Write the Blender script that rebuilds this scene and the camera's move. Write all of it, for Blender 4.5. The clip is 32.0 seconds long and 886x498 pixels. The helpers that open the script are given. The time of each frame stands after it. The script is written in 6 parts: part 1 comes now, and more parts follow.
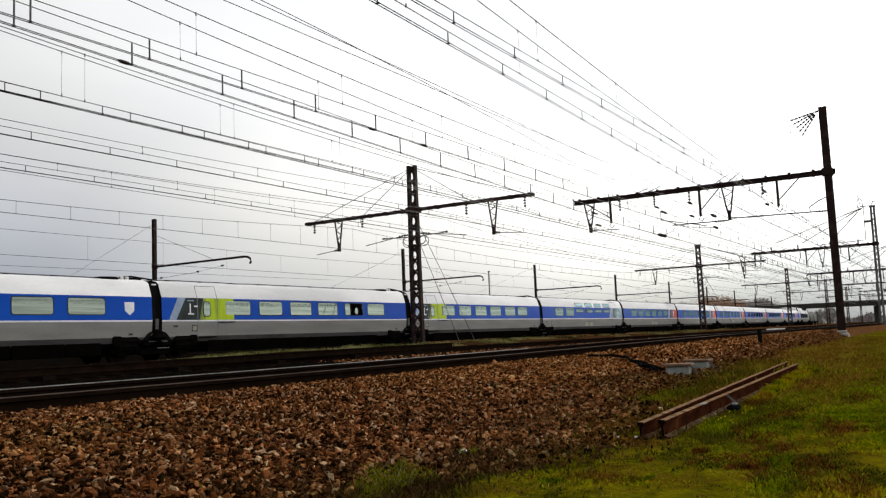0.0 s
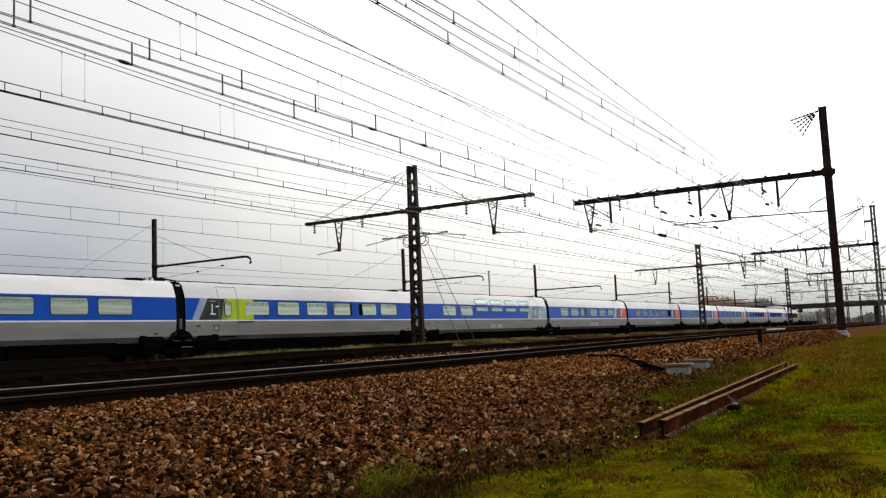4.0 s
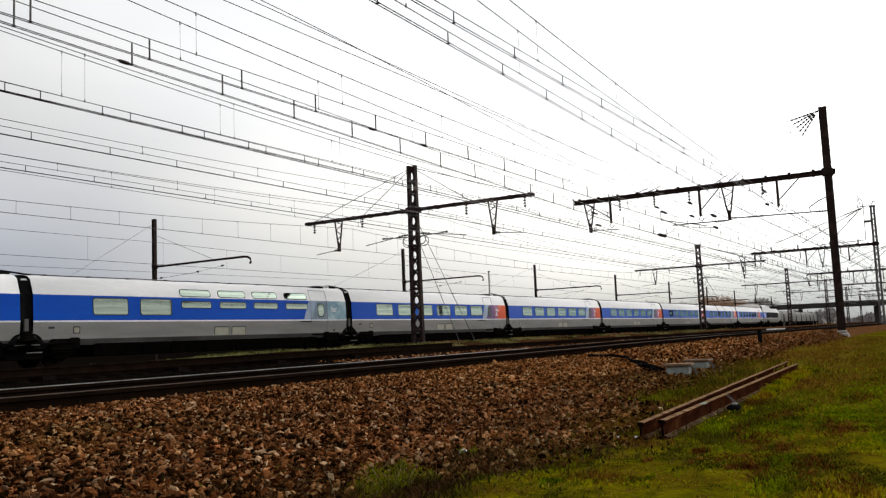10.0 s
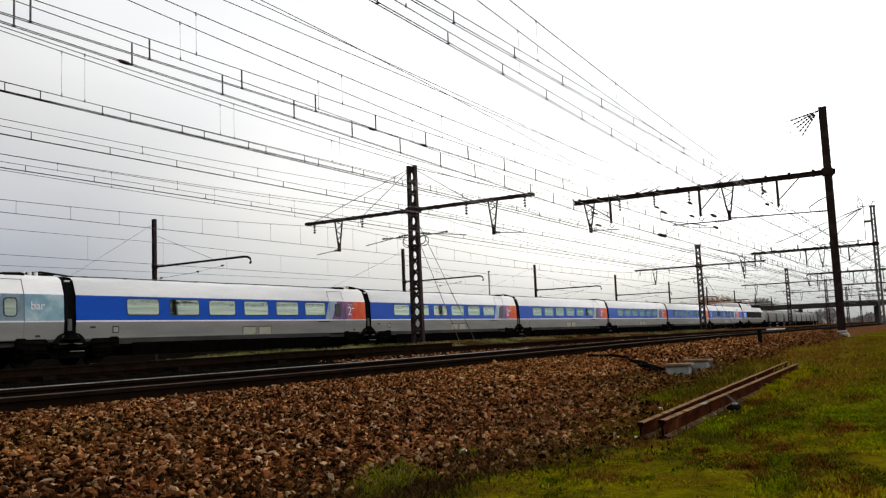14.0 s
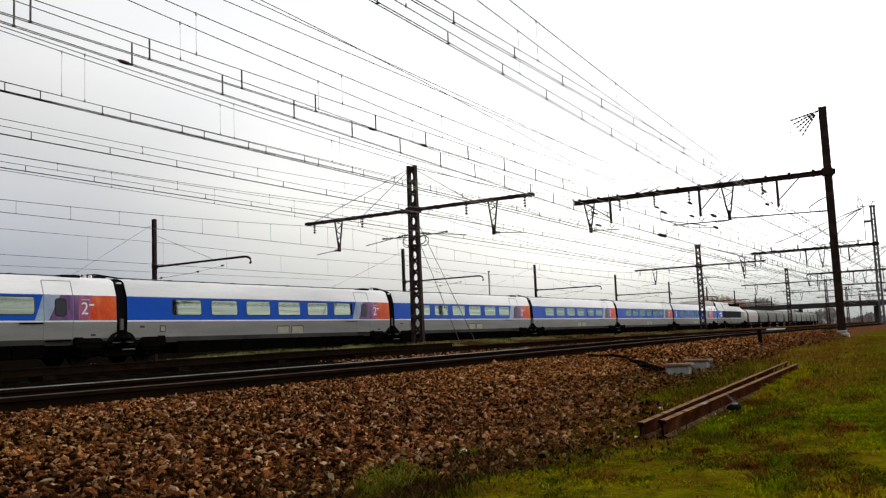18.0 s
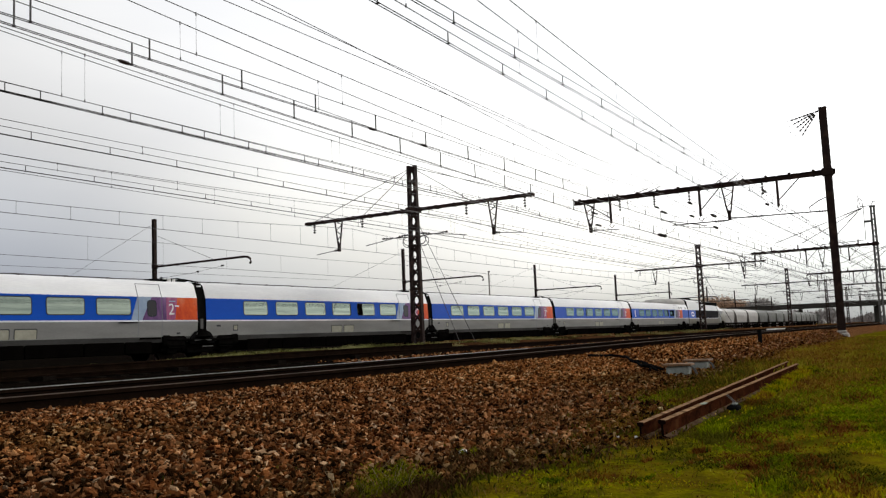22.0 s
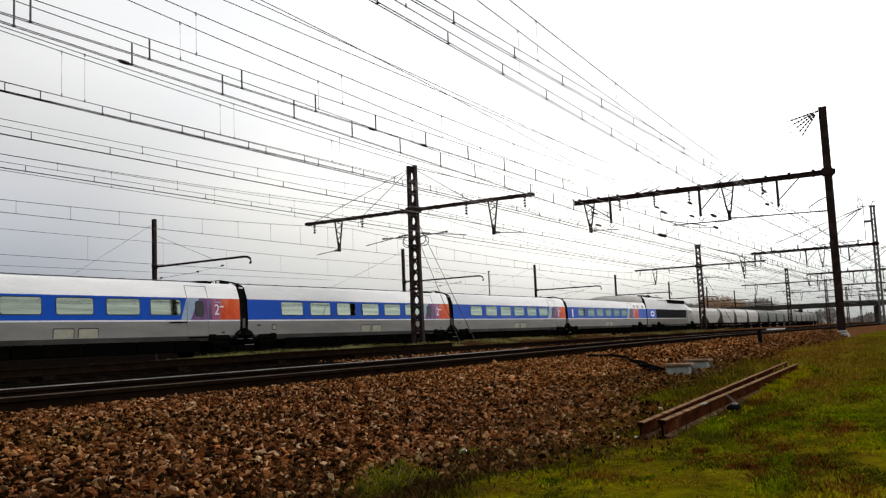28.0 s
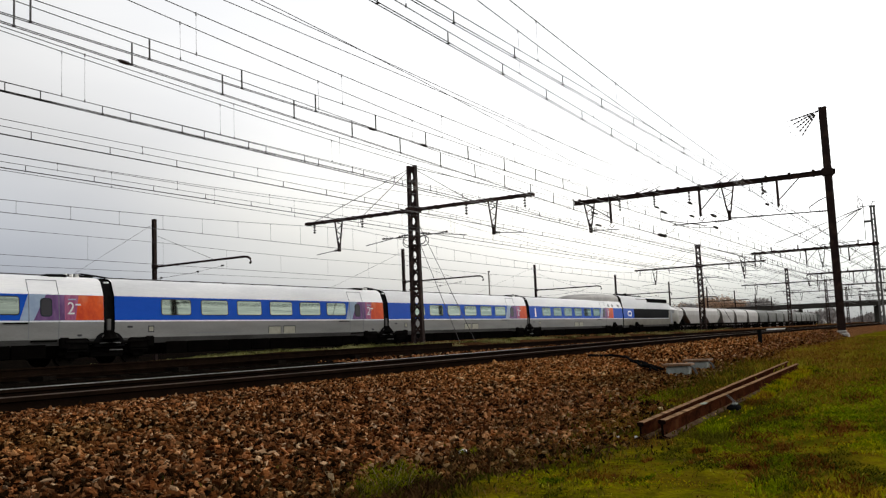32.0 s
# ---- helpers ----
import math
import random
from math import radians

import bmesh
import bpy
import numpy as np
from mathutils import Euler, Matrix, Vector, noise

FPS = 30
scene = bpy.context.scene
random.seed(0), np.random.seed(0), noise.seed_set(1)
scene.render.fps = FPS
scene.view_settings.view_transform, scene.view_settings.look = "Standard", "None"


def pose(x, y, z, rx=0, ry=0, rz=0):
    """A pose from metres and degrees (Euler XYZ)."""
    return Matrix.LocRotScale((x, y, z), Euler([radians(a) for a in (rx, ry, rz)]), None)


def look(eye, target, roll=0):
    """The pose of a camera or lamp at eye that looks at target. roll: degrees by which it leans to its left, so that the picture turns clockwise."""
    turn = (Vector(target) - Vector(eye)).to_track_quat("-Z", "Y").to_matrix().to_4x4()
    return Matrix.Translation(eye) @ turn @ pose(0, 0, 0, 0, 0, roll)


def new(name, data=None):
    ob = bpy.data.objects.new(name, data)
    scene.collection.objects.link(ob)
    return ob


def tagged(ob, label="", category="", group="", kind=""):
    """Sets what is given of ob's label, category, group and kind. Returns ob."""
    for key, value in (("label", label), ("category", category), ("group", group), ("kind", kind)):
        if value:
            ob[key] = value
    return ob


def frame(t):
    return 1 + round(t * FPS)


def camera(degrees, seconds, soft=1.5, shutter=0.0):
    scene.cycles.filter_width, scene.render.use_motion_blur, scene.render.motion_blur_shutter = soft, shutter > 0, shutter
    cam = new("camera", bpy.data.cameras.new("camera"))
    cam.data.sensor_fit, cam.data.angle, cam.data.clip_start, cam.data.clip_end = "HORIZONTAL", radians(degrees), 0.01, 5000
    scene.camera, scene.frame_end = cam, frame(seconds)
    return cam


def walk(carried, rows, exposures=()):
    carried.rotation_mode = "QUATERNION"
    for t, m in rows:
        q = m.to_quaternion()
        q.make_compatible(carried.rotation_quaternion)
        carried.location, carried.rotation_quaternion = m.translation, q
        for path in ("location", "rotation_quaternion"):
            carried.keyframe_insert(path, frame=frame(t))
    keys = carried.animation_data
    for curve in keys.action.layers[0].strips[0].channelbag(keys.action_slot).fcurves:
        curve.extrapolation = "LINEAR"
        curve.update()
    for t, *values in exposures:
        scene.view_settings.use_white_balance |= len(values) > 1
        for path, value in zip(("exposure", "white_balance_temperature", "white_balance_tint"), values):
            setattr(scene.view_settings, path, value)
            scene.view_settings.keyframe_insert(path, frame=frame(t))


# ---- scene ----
EYE = (0.0, 0.0, 0.45)
YAW, PITCH = radians(31.06), radians(5.92)
cam = camera(54.08, 32.0, soft=1.25)
AHEAD = (EYE[0] + 10 * math.cos(YAW) * math.cos(PITCH), EYE[1] + 10 * math.sin(YAW) * math.cos(PITCH), EYE[2] + 10 * math.sin(PITCH))
VIEW = look(EYE, AHEAD, -2.425)
walk(cam, [(0.0, VIEW), (32.0, VIEW)], exposures=[(0.0, 0.0), (32.0, 0.0)])

# ---- world and sun: an overcast sky, brighter on the far right ----
SUN_EL, SUN_AZ = radians(32), radians(-20)   # azimuth from +X towards +Y
world = bpy.data.worlds.new("world")
scene.world = world
world.use_nodes = True
wn, wl = world.node_tree.nodes, world.node_tree.links
wn.clear()
sky = wn.new("ShaderNodeTexSky")
sky.sky_type = "NISHITA"
sky.sun_disc = False
sky.sun_elevation, sky.sun_rotation = SUN_EL, radians(90) - SUN_AZ
sky.dust_density, sky.air_density = 4.0, 1.0
hs = wn.new("ShaderNodeHueSaturation")
hs.inputs["Saturation"].default_value = 0.06
wl.new(sky.outputs[0], hs.inputs["Color"])
co = wn.new("ShaderNodeTexCoord")
mp = wn.new("ShaderNodeMapping")
mp.inputs["Scale"].default_value = (1.0, 1.0, 3.5)
wl.new(co.outputs["Generated"], mp.inputs["Vector"])
cl = wn.new("ShaderNodeTexNoise")
cl.inputs["Scale"].default_value = 1.6
cl.inputs["Detail"].default_value = 5
wl.new(mp.outputs[0], cl.inputs["Vector"])
cr = wn.new("ShaderNodeValToRGB")
cr.color_ramp.elements[0].position, cr.color_ramp.elements[0].color = 0.3, (6.3, 6.45, 6.8, 1)
cr.color_ramp.elements[1].position, cr.color_ramp.elements[1].color = 0.75, (9.1, 9.05, 8.95, 1)
wl.new(cl.outputs["Fac"], cr.inputs["Fac"])
mx = wn.new("ShaderNodeMix")
mx.data_type = "RGBA"
mx.inputs["Factor"].default_value = 0.4
# a greyer bank of cloud low on the left
dp = wn.new("ShaderNodeVectorMath")
dp.operation = "DOT_PRODUCT"
dp.inputs[1].default_value = (-0.45, 0.70, -2.1)
wl.new(co.outputs["Generated"], dp.inputs[0])
gr = wn.new("ShaderNodeMapRange")
gr.interpolation_type = "SMOOTHSTEP"
gr.inputs["From Min"].default_value, gr.inputs["From Max"].default_value = -0.63, 0.04
gr.inputs["To Min"].default_value, gr.inputs["To Max"].default_value = 1.2, 0.76
wl.new(dp.outputs["Value"], gr.inputs["Value"])
ml = wn.new("ShaderNodeMix")
ml.data_type, ml.blend_type = "RGBA", "MULTIPLY"
ml.inputs["Factor"].default_value = 1.0
# the unseen sky overhead is dimmed, which lowers the light on the ground
sx = wn.new("ShaderNodeSeparateXYZ")
wl.new(co.outputs["Generated"], sx.inputs[0])
ze = wn.new("ShaderNodeMapRange")
ze.interpolation_type = "SMOOTHSTEP"
ze.inputs["From Min"].default_value, ze.inputs["From Max"].default_value = 0.38, 0.9
ze.inputs["To Min"].default_value, ze.inputs["To Max"].default_value = 1.0, 0.4
wl.new(sx.outputs["Z"], ze.inputs["Value"])
lo = wn.new("ShaderNodeMapRange")
lo.inputs["From Min"].default_value, lo.inputs["From Max"].default_value = 0.0, 0.18
lo.inputs["To Min"].default_value, lo.inputs["To Max"].default_value = 0.65, 1.0
wl.new(sx.outputs["Z"], lo.inputs["Value"])
mv = wn.new("ShaderNodeMath")
mv.operation = "MULTIPLY"
wl.new(lo.outputs[0], mv.inputs[0]), wl.new(ze.outputs[0], mv.inputs[1])
mu = wn.new("ShaderNodeMath")
mu.operation = "MULTIPLY"
wl.new(gr.outputs[0], mu.inputs[0]), wl.new(mv.outputs[0], mu.inputs[1])
wl.new(mu.outputs[0], ml.inputs["B"])
wl.new(hs.outputs[0], mx.inputs["A"])
wl.new(cr.outputs[0], mx.inputs["B"])
bg = wn.new("ShaderNodeBackground")
bg.inputs["Strength"].default_value = 0.15
wl.new(mx.outputs["Result"], ml.inputs["A"])
tf = wn.new("ShaderNodeMapRange")
tf.inputs["From Min"].default_value, tf.inputs["From Max"].default_value = -0.15, 0.15
wl.new(dp.outputs["Value"], tf.inputs["Value"])
tm = wn.new("ShaderNodeMix")
tm.data_type, tm.blend_type = "RGBA", "MULTIPLY"
tm.inputs["B"].default_value = (0.92, 0.97, 1.07, 1)
wl.new(tf.outputs[0], tm.inputs["Factor"]), wl.new(ml.outputs["Result"], tm.inputs["A"])
# thin bright cloud low behind the lattice mast
gd = wn.new("ShaderNodeVectorMath")
gd.operation = "DOT_PRODUCT"
gd.inputs[1].default_value = (0.838, 0.54, -0.15)
wl.new(co.outputs["Generated"], gd.inputs[0])
gm = wn.new("ShaderNodeMapRange")
gm.interpolation_type = "SMOOTHSTEP"
gm.inputs["From Min"].default_value, gm.inputs["From Max"].default_value = 0.89, 0.985
wl.new(gd.outputs["Value"], gm.inputs["Value"])
gx = wn.new("ShaderNodeMix")
gx.data_type, gx.blend_type = "RGBA", "MULTIPLY"
gx.inputs["B"].default_value = (1.44, 1.41, 1.32, 1)
wl.new(gm.outputs[0], gx.inputs["Factor"]), wl.new(tm.outputs["Result"], gx.inputs["A"])
# duller cloud low over the end of the lines
rd = wn.new("ShaderNodeVectorMath")
rd.operation = "DOT_PRODUCT"
rd.inputs[1].default_value = (0.985, 0.05, -0.8)
wl.new(co.outputs["Generated"], rd.inputs[0])
rm = wn.new("ShaderNodeMapRange")
rm.interpolation_type = "SMOOTHSTEP"
rm.inputs["From Min"].default_value, rm.inputs["From Max"].default_value = 0.86, 0.96
wl.new(rd.outputs["Value"], rm.inputs["Value"])
rx = wn.new("ShaderNodeMix")
rx.data_type, rx.blend_type = "RGBA", "MULTIPLY"
rx.inputs["B"].default_value = (0.74, 0.76, 0.74, 1)
wl.new(rm.outputs[0], rx.inputs["Factor"]), wl.new(gx.outputs["Result"], rx.inputs["A"])
wl.new(rx.outputs["Result"], bg.inputs["Color"])
wo = wn.new("ShaderNodeOutputWorld")
wl.new(bg.outputs[0], wo.inputs["Surface"])

sun = new("sun", bpy.data.lights.new("sun", "SUN"))
sun.data.energy, sun.data.angle, sun.data.color = 0.9, radians(14), (1.0, 0.94, 0.86)
sun.matrix_world = look((100 * math.cos(SUN_AZ), 100 * math.sin(SUN_AZ), 100 * math.tan(SUN_EL)), (0, 0, 0))

# ---- materials ----


def mat(name, c1, c2=None, rough=0.6, metal=0.0, scale=6.0, fine=60.0, bump=0.1, spread=0.0, coat=0.0, stretch=(1, 1, 1), dirt=None, dirt_at=0.62, space="Object", spec=0.5):
    """A surface that varies between two colours at two scales; spread: how far whole pieces differ."""
    m = bpy.data.materials.new(name)
    m.use_nodes = True
    n, l = m.node_tree.nodes, m.node_tree.links
    b = n["Principled BSDF"]
    b.inputs["Metallic"].default_value = metal
    b.inputs["Specular IOR Level"].default_value = spec
    c2 = c2 or tuple(x * 0.8 for x in c1)
    tc = n.new("ShaderNodeTexCoord")
    mpn = n.new("ShaderNodeMapping")
    mpn.inputs["Scale"].default_value = stretch
    if space == "World":
        g = n.new("ShaderNodeNewGeometry")
        l.new(g.outputs["Position"], mpn.inputs["Vector"])
    else:
        l.new(tc.outputs["Object"], mpn.inputs["Vector"])
    a, f2 = n.new("ShaderNodeTexNoise"), n.new("ShaderNodeTexNoise")
    a.inputs["Scale"].default_value, f2.inputs["Scale"].default_value = scale, fine
    a.inputs["Detail"].default_value, f2.inputs["Detail"].default_value = 4, 3
    l.new(mpn.outputs[0], a.inputs["Vector"]), l.new(mpn.outputs[0], f2.inputs["Vector"])
    add = n.new("ShaderNodeMath")
    add.operation = "MULTIPLY_ADD"
    l.new(f2.outputs["Fac"], add.inputs[0])
    add.inputs[1].default_value = 0.45
    l.new(a.outputs["Fac"], add.inputs[2])
    rp = n.new("ShaderNodeValToRGB")
    rp.color_ramp.elements[0].position, rp.color_ramp.elements[1].position = 0.5, 0.95
    rp.color_ramp.elements[0].color, rp.color_ramp.elements[1].color = (*c2, 1), (*c1, 1)
    l.new(add.outputs[0], rp.inputs["Fac"])
    out = rp.outputs[0]
    if dirt:
        d = n.new("ShaderNodeTexNoise")
        d.inputs["Scale"].default_value, d.inputs["Detail"].default_value = scale * 0.6, 6
        l.new(mpn.outputs[0], d.inputs["Vector"])
        dr = n.new("ShaderNodeMapRange")
        dr.inputs["From Min"].default_value, dr.inputs["From Max"].default_value = dirt_at - 0.1, dirt_at + 0.12
        l.new(d.outputs["Fac"], dr.inputs["Value"])
        dm = n.new("ShaderNodeMix")
        dm.data_type = "RGBA"
        l.new(dr.outputs[0], dm.inputs["Factor"]), l.new(out, dm.inputs["A"])
        dm.inputs["B"].default_value = (*dirt, 1)
        out = dm.outputs["Result"]
    if spread:
        oi, ge = n.new("ShaderNodeObjectInfo"), n.new("ShaderNodeNewGeometry")
        sm = n.new("ShaderNodeMath")
        sm.operation = "ADD"
        l.new(oi.outputs["Random"], sm.inputs[0]), l.new(ge.outputs["Random Per Island"], sm.inputs[1])
        fr = n.new("ShaderNodeMath")
        fr.operation = "FRACT"
        l.new(sm.outputs[0], fr.inputs[0])
        mr = n.new("ShaderNodeMapRange")
        mr.inputs["To Min"].default_value, mr.inputs["To Max"].default_value = 1 - spread, 1 + spread
        l.new(fr.outputs[0], mr.inputs["Value"])
        h = n.new("ShaderNodeHueSaturation")
        l.new(mr.outputs[0], h.inputs["Value"]), l.new(out, h.inputs["Color"])
        out = h.outputs[0]
    l.new(out, b.inputs["Base Color"])
    rr = n.new("ShaderNodeMapRange")
    rr.inputs["To Min"].default_value, rr.inputs["To Max"].default_value = max(0.02, rough - 0.12), min(1, rough + 0.12)
    l.new(a.outputs["Fac"], rr.inputs["Value"]), l.new(rr.outputs[0], b.inputs["Roughness"])
    b.inputs["Coat Weight"].default_value = coat
    if bump:
        bp = n.new("ShaderNodeBump")
        bp.inputs["Strength"].default_value, bp.inputs["Distance"].default_value = bump, 0.01
        l.new(f2.outputs["Fac"], bp.inputs["Height"]), l.new(bp.outputs[0], b.inputs["Normal"])
    return m


M = {}
M["white"] = mat("train_white_paint", (0.725, 0.725, 0.725), (0.59, 0.595, 0.605), 0.55, 0, 0.8, 9, 0.02, stretch=(0.4, 1, 2.5), spec=0.05)
M["blue"] = mat("train_blue_paint", (0.003, 0.074, 0.46), (0.002, 0.060, 0.39), 0.42, spec=0.07, metal=0, scale=0.7, fine=9, bump=0.02, stretch=(0.4, 1, 2.5))
# skirt: its downward lean is put into the colour as a darker grey
M["skirt"] = mat("train_skirt_grey", (0.085, 0.083, 0.078), (0.05, 0.048, 0.045), 0.7, 0, 0.8, 12, 0.05, stretch=(0.5, 1, 2.5), dirt=(0.03, 0.028, 0.024), dirt_at=0.6, spec=0.03)
M["grey"] = mat("train_grey_paint", (0.25, 0.246, 0.233), (0.188, 0.184, 0.173), 0.5, 0, 0.8, 12, 0.03, stretch=(0.5, 1, 2.5), dirt=(0.2, 0.185, 0.165), dirt_at=0.66, spec=0.08)
M["fairing"] = mat("roof_fairing_paint", (0.36, 0.35, 0.325), (0.26, 0.25, 0.235), 0.55, 0, 0.8, 9, 0.02, spec=0.05)
M["nose"] = mat("power_car_grey_paint", (0.21, 0.20, 0.165), (0.14, 0.132, 0.108), 0.5, 0, 0.8, 10, 0.02, dirt=(0.12, 0.11, 0.09), dirt_at=0.66, spec=0.06)
M["cream"] = mat("hatch_cream_paint", (0.37, 0.355, 0.28), (0.27, 0.26, 0.20), 0.5, 0, 3, 20, 0.02, spec=0.1)
M["stripe"] = mat("train_stripe_paint", (0.78, 0.8, 0.82), None, 0.35, 0, 2, 20, 0.0)
# underframe, bogie and wheel colours hold the shade under the coaches
M["under"] = mat("underframe_black", (0.0035, 0.003, 0.0026), (0.0015, 0.0014, 0.0012), 0.9, 0, 2, 20, 0.2, spec=0.0)
M["black"] = mat("black_rubber", (0.010, 0.010, 0.010), (0.005, 0.005, 0.005), 0.65, 0, 4, 30, 0.1, spec=0.0)
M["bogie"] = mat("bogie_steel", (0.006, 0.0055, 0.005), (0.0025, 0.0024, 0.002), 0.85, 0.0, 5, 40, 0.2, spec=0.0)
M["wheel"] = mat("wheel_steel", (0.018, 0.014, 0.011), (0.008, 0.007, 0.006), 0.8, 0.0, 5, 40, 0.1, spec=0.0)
# stretched noise paints faint bands, like wires reflected in the glass
M["pane"] = mat("coated_window_glass", (0.235, 0.27, 0.225), (0.135, 0.165, 0.14), -0.07, 1.0, 0.9, 5, 0.0, stretch=(0.25, 1, 9))
M["pane"].node_tree.nodes["Principled BSDF"].inputs["Specular Tint"].default_value = (0.30, 0.36, 0.46, 1)
M["dark_pane"] = mat("dark_window_glass", (0.02, 0.018, 0.022), None, 0.35, 0, 1, 5, 0.0, spec=0.25)
M["grille"] = mat("black_grille", (0.007, 0.007, 0.008), (0.004, 0.004, 0.005), 0.8, 0, 1, 5, 0.0, spec=0.02)
M["blind"] = mat("window_blind", (0.014, 0.016, 0.016), None, 0.4, 0, 3, 30, 0.0)
M["rubber"] = mat("window_rubber", (0.018, 0.024, 0.030), None, 0.6, 0, 3, 30, 0.0, spec=0.08)
M["seam"] = mat("door_seam", (0.16, 0.17, 0.18), None, 0.5, 0, 3, 30, 0.0)
M["lime"] = mat("lime_film", (0.50, 0.64, 0.012), (0.36, 0.50, 0.015), 0.4, 0, 2.2, 6, 0.0, stretch=(1.5, 1, 0.4), dirt=(0.20, 0.29, 0.03), dirt_at=0.66, spec=0.1)
M["limegrey"] = mat("marbled_film", (0.46, 0.58, 0.05), (0.07, 0.09, 0.05), 0.4, 0, 1.6, 7, 0.0, stretch=(2.6, 1, 0.7), spec=0.1)
M["slate"] = mat("slate_film", (0.030, 0.042, 0.040), (0.014, 0.020, 0.019), 0.4, 0, 2, 6, 0.0, spec=0.1)
M["silver"] = mat("silver_film", (0.30, 0.38, 0.48), (0.22, 0.29, 0.40), 0.35, 0.1, 1.5, 6, 0.0, spec=0.2)
M["steelblue"] = mat("steel_blue_film", (0.23, 0.30, 0.35), (0.14, 0.20, 0.25), 0.35, 0, 1.8, 6, 0.0, stretch=(1.6, 1, 0.7), spec=0.12)
M["purple"] = mat("purple_film", (0.165, 0.075, 0.20), (0.085, 0.038, 0.115), 0.4, 0, 2, 6, 0.0, stretch=(2, 1, 0.5), dirt=(0.27, 0.15, 0.30), dirt_at=0.62, spec=0.1)
M["pink"] = mat("pink_film", (0.44, 0.14, 0.24), (0.24, 0.055, 0.14), 0.4, 0, 3, 8, 0.0, stretch=(2.4, 1, 0.5), dirt=(0.46, 0.28, 0.42), dirt_at=0.62, spec=0.1)
M["orange"] = mat("orange_film", (0.74, 0.115, 0.018), (0.48, 0.040, 0.014), 0.4, 0, 1.3, 5, 0.0, stretch=(1.4, 1, 1.1), dirt=(0.70, 0.20, 0.09), dirt_at=0.62, spec=0.08)
M["aqua"] = mat("aqua_film", (0.27, 0.42, 0.48), (0.16, 0.29, 0.37), 0.35, 0, 2.2, 6, 0.0, dirt=(0.46, 0.57, 0.60), dirt_at=0.56, spec=0.12)
M["letter"] = mat("white_film", (0.8, 0.8, 0.8), None, 0.4, 0, 3, 20, 0.0)
M["steel"] = mat("mast_dark_steel", (0.034, 0.021, 0.018), (0.016, 0.010, 0.009), 0.7, 0.1, 3, 40, 0.15, dirt=(0.085, 0.05, 0.035), dirt_at=0.64, spec=0.04)
M["galv"] = mat("mast_grey_steel", (0.13, 0.125, 0.12), (0.07, 0.068, 0.065), 0.65, 0.1, 3, 40, 0.1)
M["wire"] = mat("copper_wire", (0.055, 0.05, 0.048), (0.03, 0.028, 0.027), 0.6, 0.3, 3, 30, 0.0)
M["insul"] = mat("insulator_glass", (0.05, 0.045, 0.04), None, 0.25, 0, 5, 30, 0.0)
M["plank"] = mat("weathered_plank", (0.24, 0.145, 0.085), (0.12, 0.07, 0.04), 0.85, 0, 6, 60, 0.3, spec=0.1, stretch=(0.5, 6, 1))
M["conc"] = mat("grey_concrete", (0.40, 0.43, 0.40), (0.20, 0.22, 0.20), 0.85, 0, 7, 60, 0.4, dirt=(0.07, 0.065, 0.05), dirt_at=0.56, spec=0.04)
M["footing"] = mat("pale_footing_concrete", (0.55, 0.53, 0.49), (0.30, 0.28, 0.25), 0.85, 0, 6, 50, 0.4, dirt=(0.14, 0.11, 0.08), dirt_at=0.6, spec=0.04)
M["rail"] = mat("rusty_rail_side", (0.013, 0.0075, 0.005), (0.006, 0.004, 0.0025), 0.9, 0.0, 5, 60, 0.3, spec=0.0)
M["head"] = mat("worn_rail_head", (0.26, 0.245, 0.235), (0.05, 0.045, 0.040), 0.5, 0.1, 9, 40, 0.15, spec=0.15)
M["dullhead"] = mat("dull_rail_head", (0.066, 0.047, 0.036), (0.030, 0.020, 0.015), 0.8, 0.0, 3, 40, 0.1, spec=0.04)
M["rust"] = mat("rusty_steel", (0.050, 0.015, 0.006), (0.014, 0.005, 0.003), 0.9, 0.0, 9, 70, 0.4, dirt=(0.085, 0.032, 0.013), dirt_at=0.66, spec=0.0)
M["rusttop"] = mat("rusty_rail_top", (0.34, 0.215, 0.125), (0.12, 0.062, 0.030), 0.85, 0.0, 12, 80, 0.3, dirt=(0.05, 0.025, 0.012), dirt_at=0.64, spec=0.0)
M["rustfoot"] = mat("rusty_rail_foot", (0.13, 0.088, 0.055), (0.045, 0.025, 0.013), 0.9, 0.0, 9, 70, 0.3, dirt=(0.03, 0.014, 0.007), dirt_at=0.58, spec=0.0)
# rail ends near black: the shade on them is put into the colour
M["cutend"] = mat("shaded_rail_end", (0.012, 0.006, 0.004), (0.004, 0.002, 0.002), 0.9, 0.0, 14, 80, 0.4, spec=0.0)
M["sleeper"] = mat("timber_sleeper", (0.013, 0.010, 0.008), (0.006, 0.005, 0.004), 0.95, 0, 5, 50, 0.5, stretch=(4, 0.5, 1), spec=0.0)
M["wagon"] = mat("wagon_grey_paint", (0.25, 0.235, 0.21), (0.16, 0.15, 0.13), 0.6, 0, 1.2, 14, 0.05, dirt=(0.15, 0.12, 0.10), dirt_at=0.62, spread=0.12)
M["darkwagon"] = mat("wagon_dark_paint", (0.15, 0.155, 0.14), (0.09, 0.095, 0.085), 0.7, 0, 1.2, 14, 0.05, dirt=(0.06, 0.05, 0.045), dirt_at=0.6, spread=0.15, spec=0.1)
M["roofsteel"] = mat("roof_grime", (0.12, 0.115, 0.11), (0.06, 0.055, 0.05), 0.7, 0, 3, 20, 0.1, spec=0.04)
M["bark"] = mat("bark", (0.09, 0.07, 0.055), (0.05, 0.04, 0.03), 0.9, 0, 6, 40, 0.4)
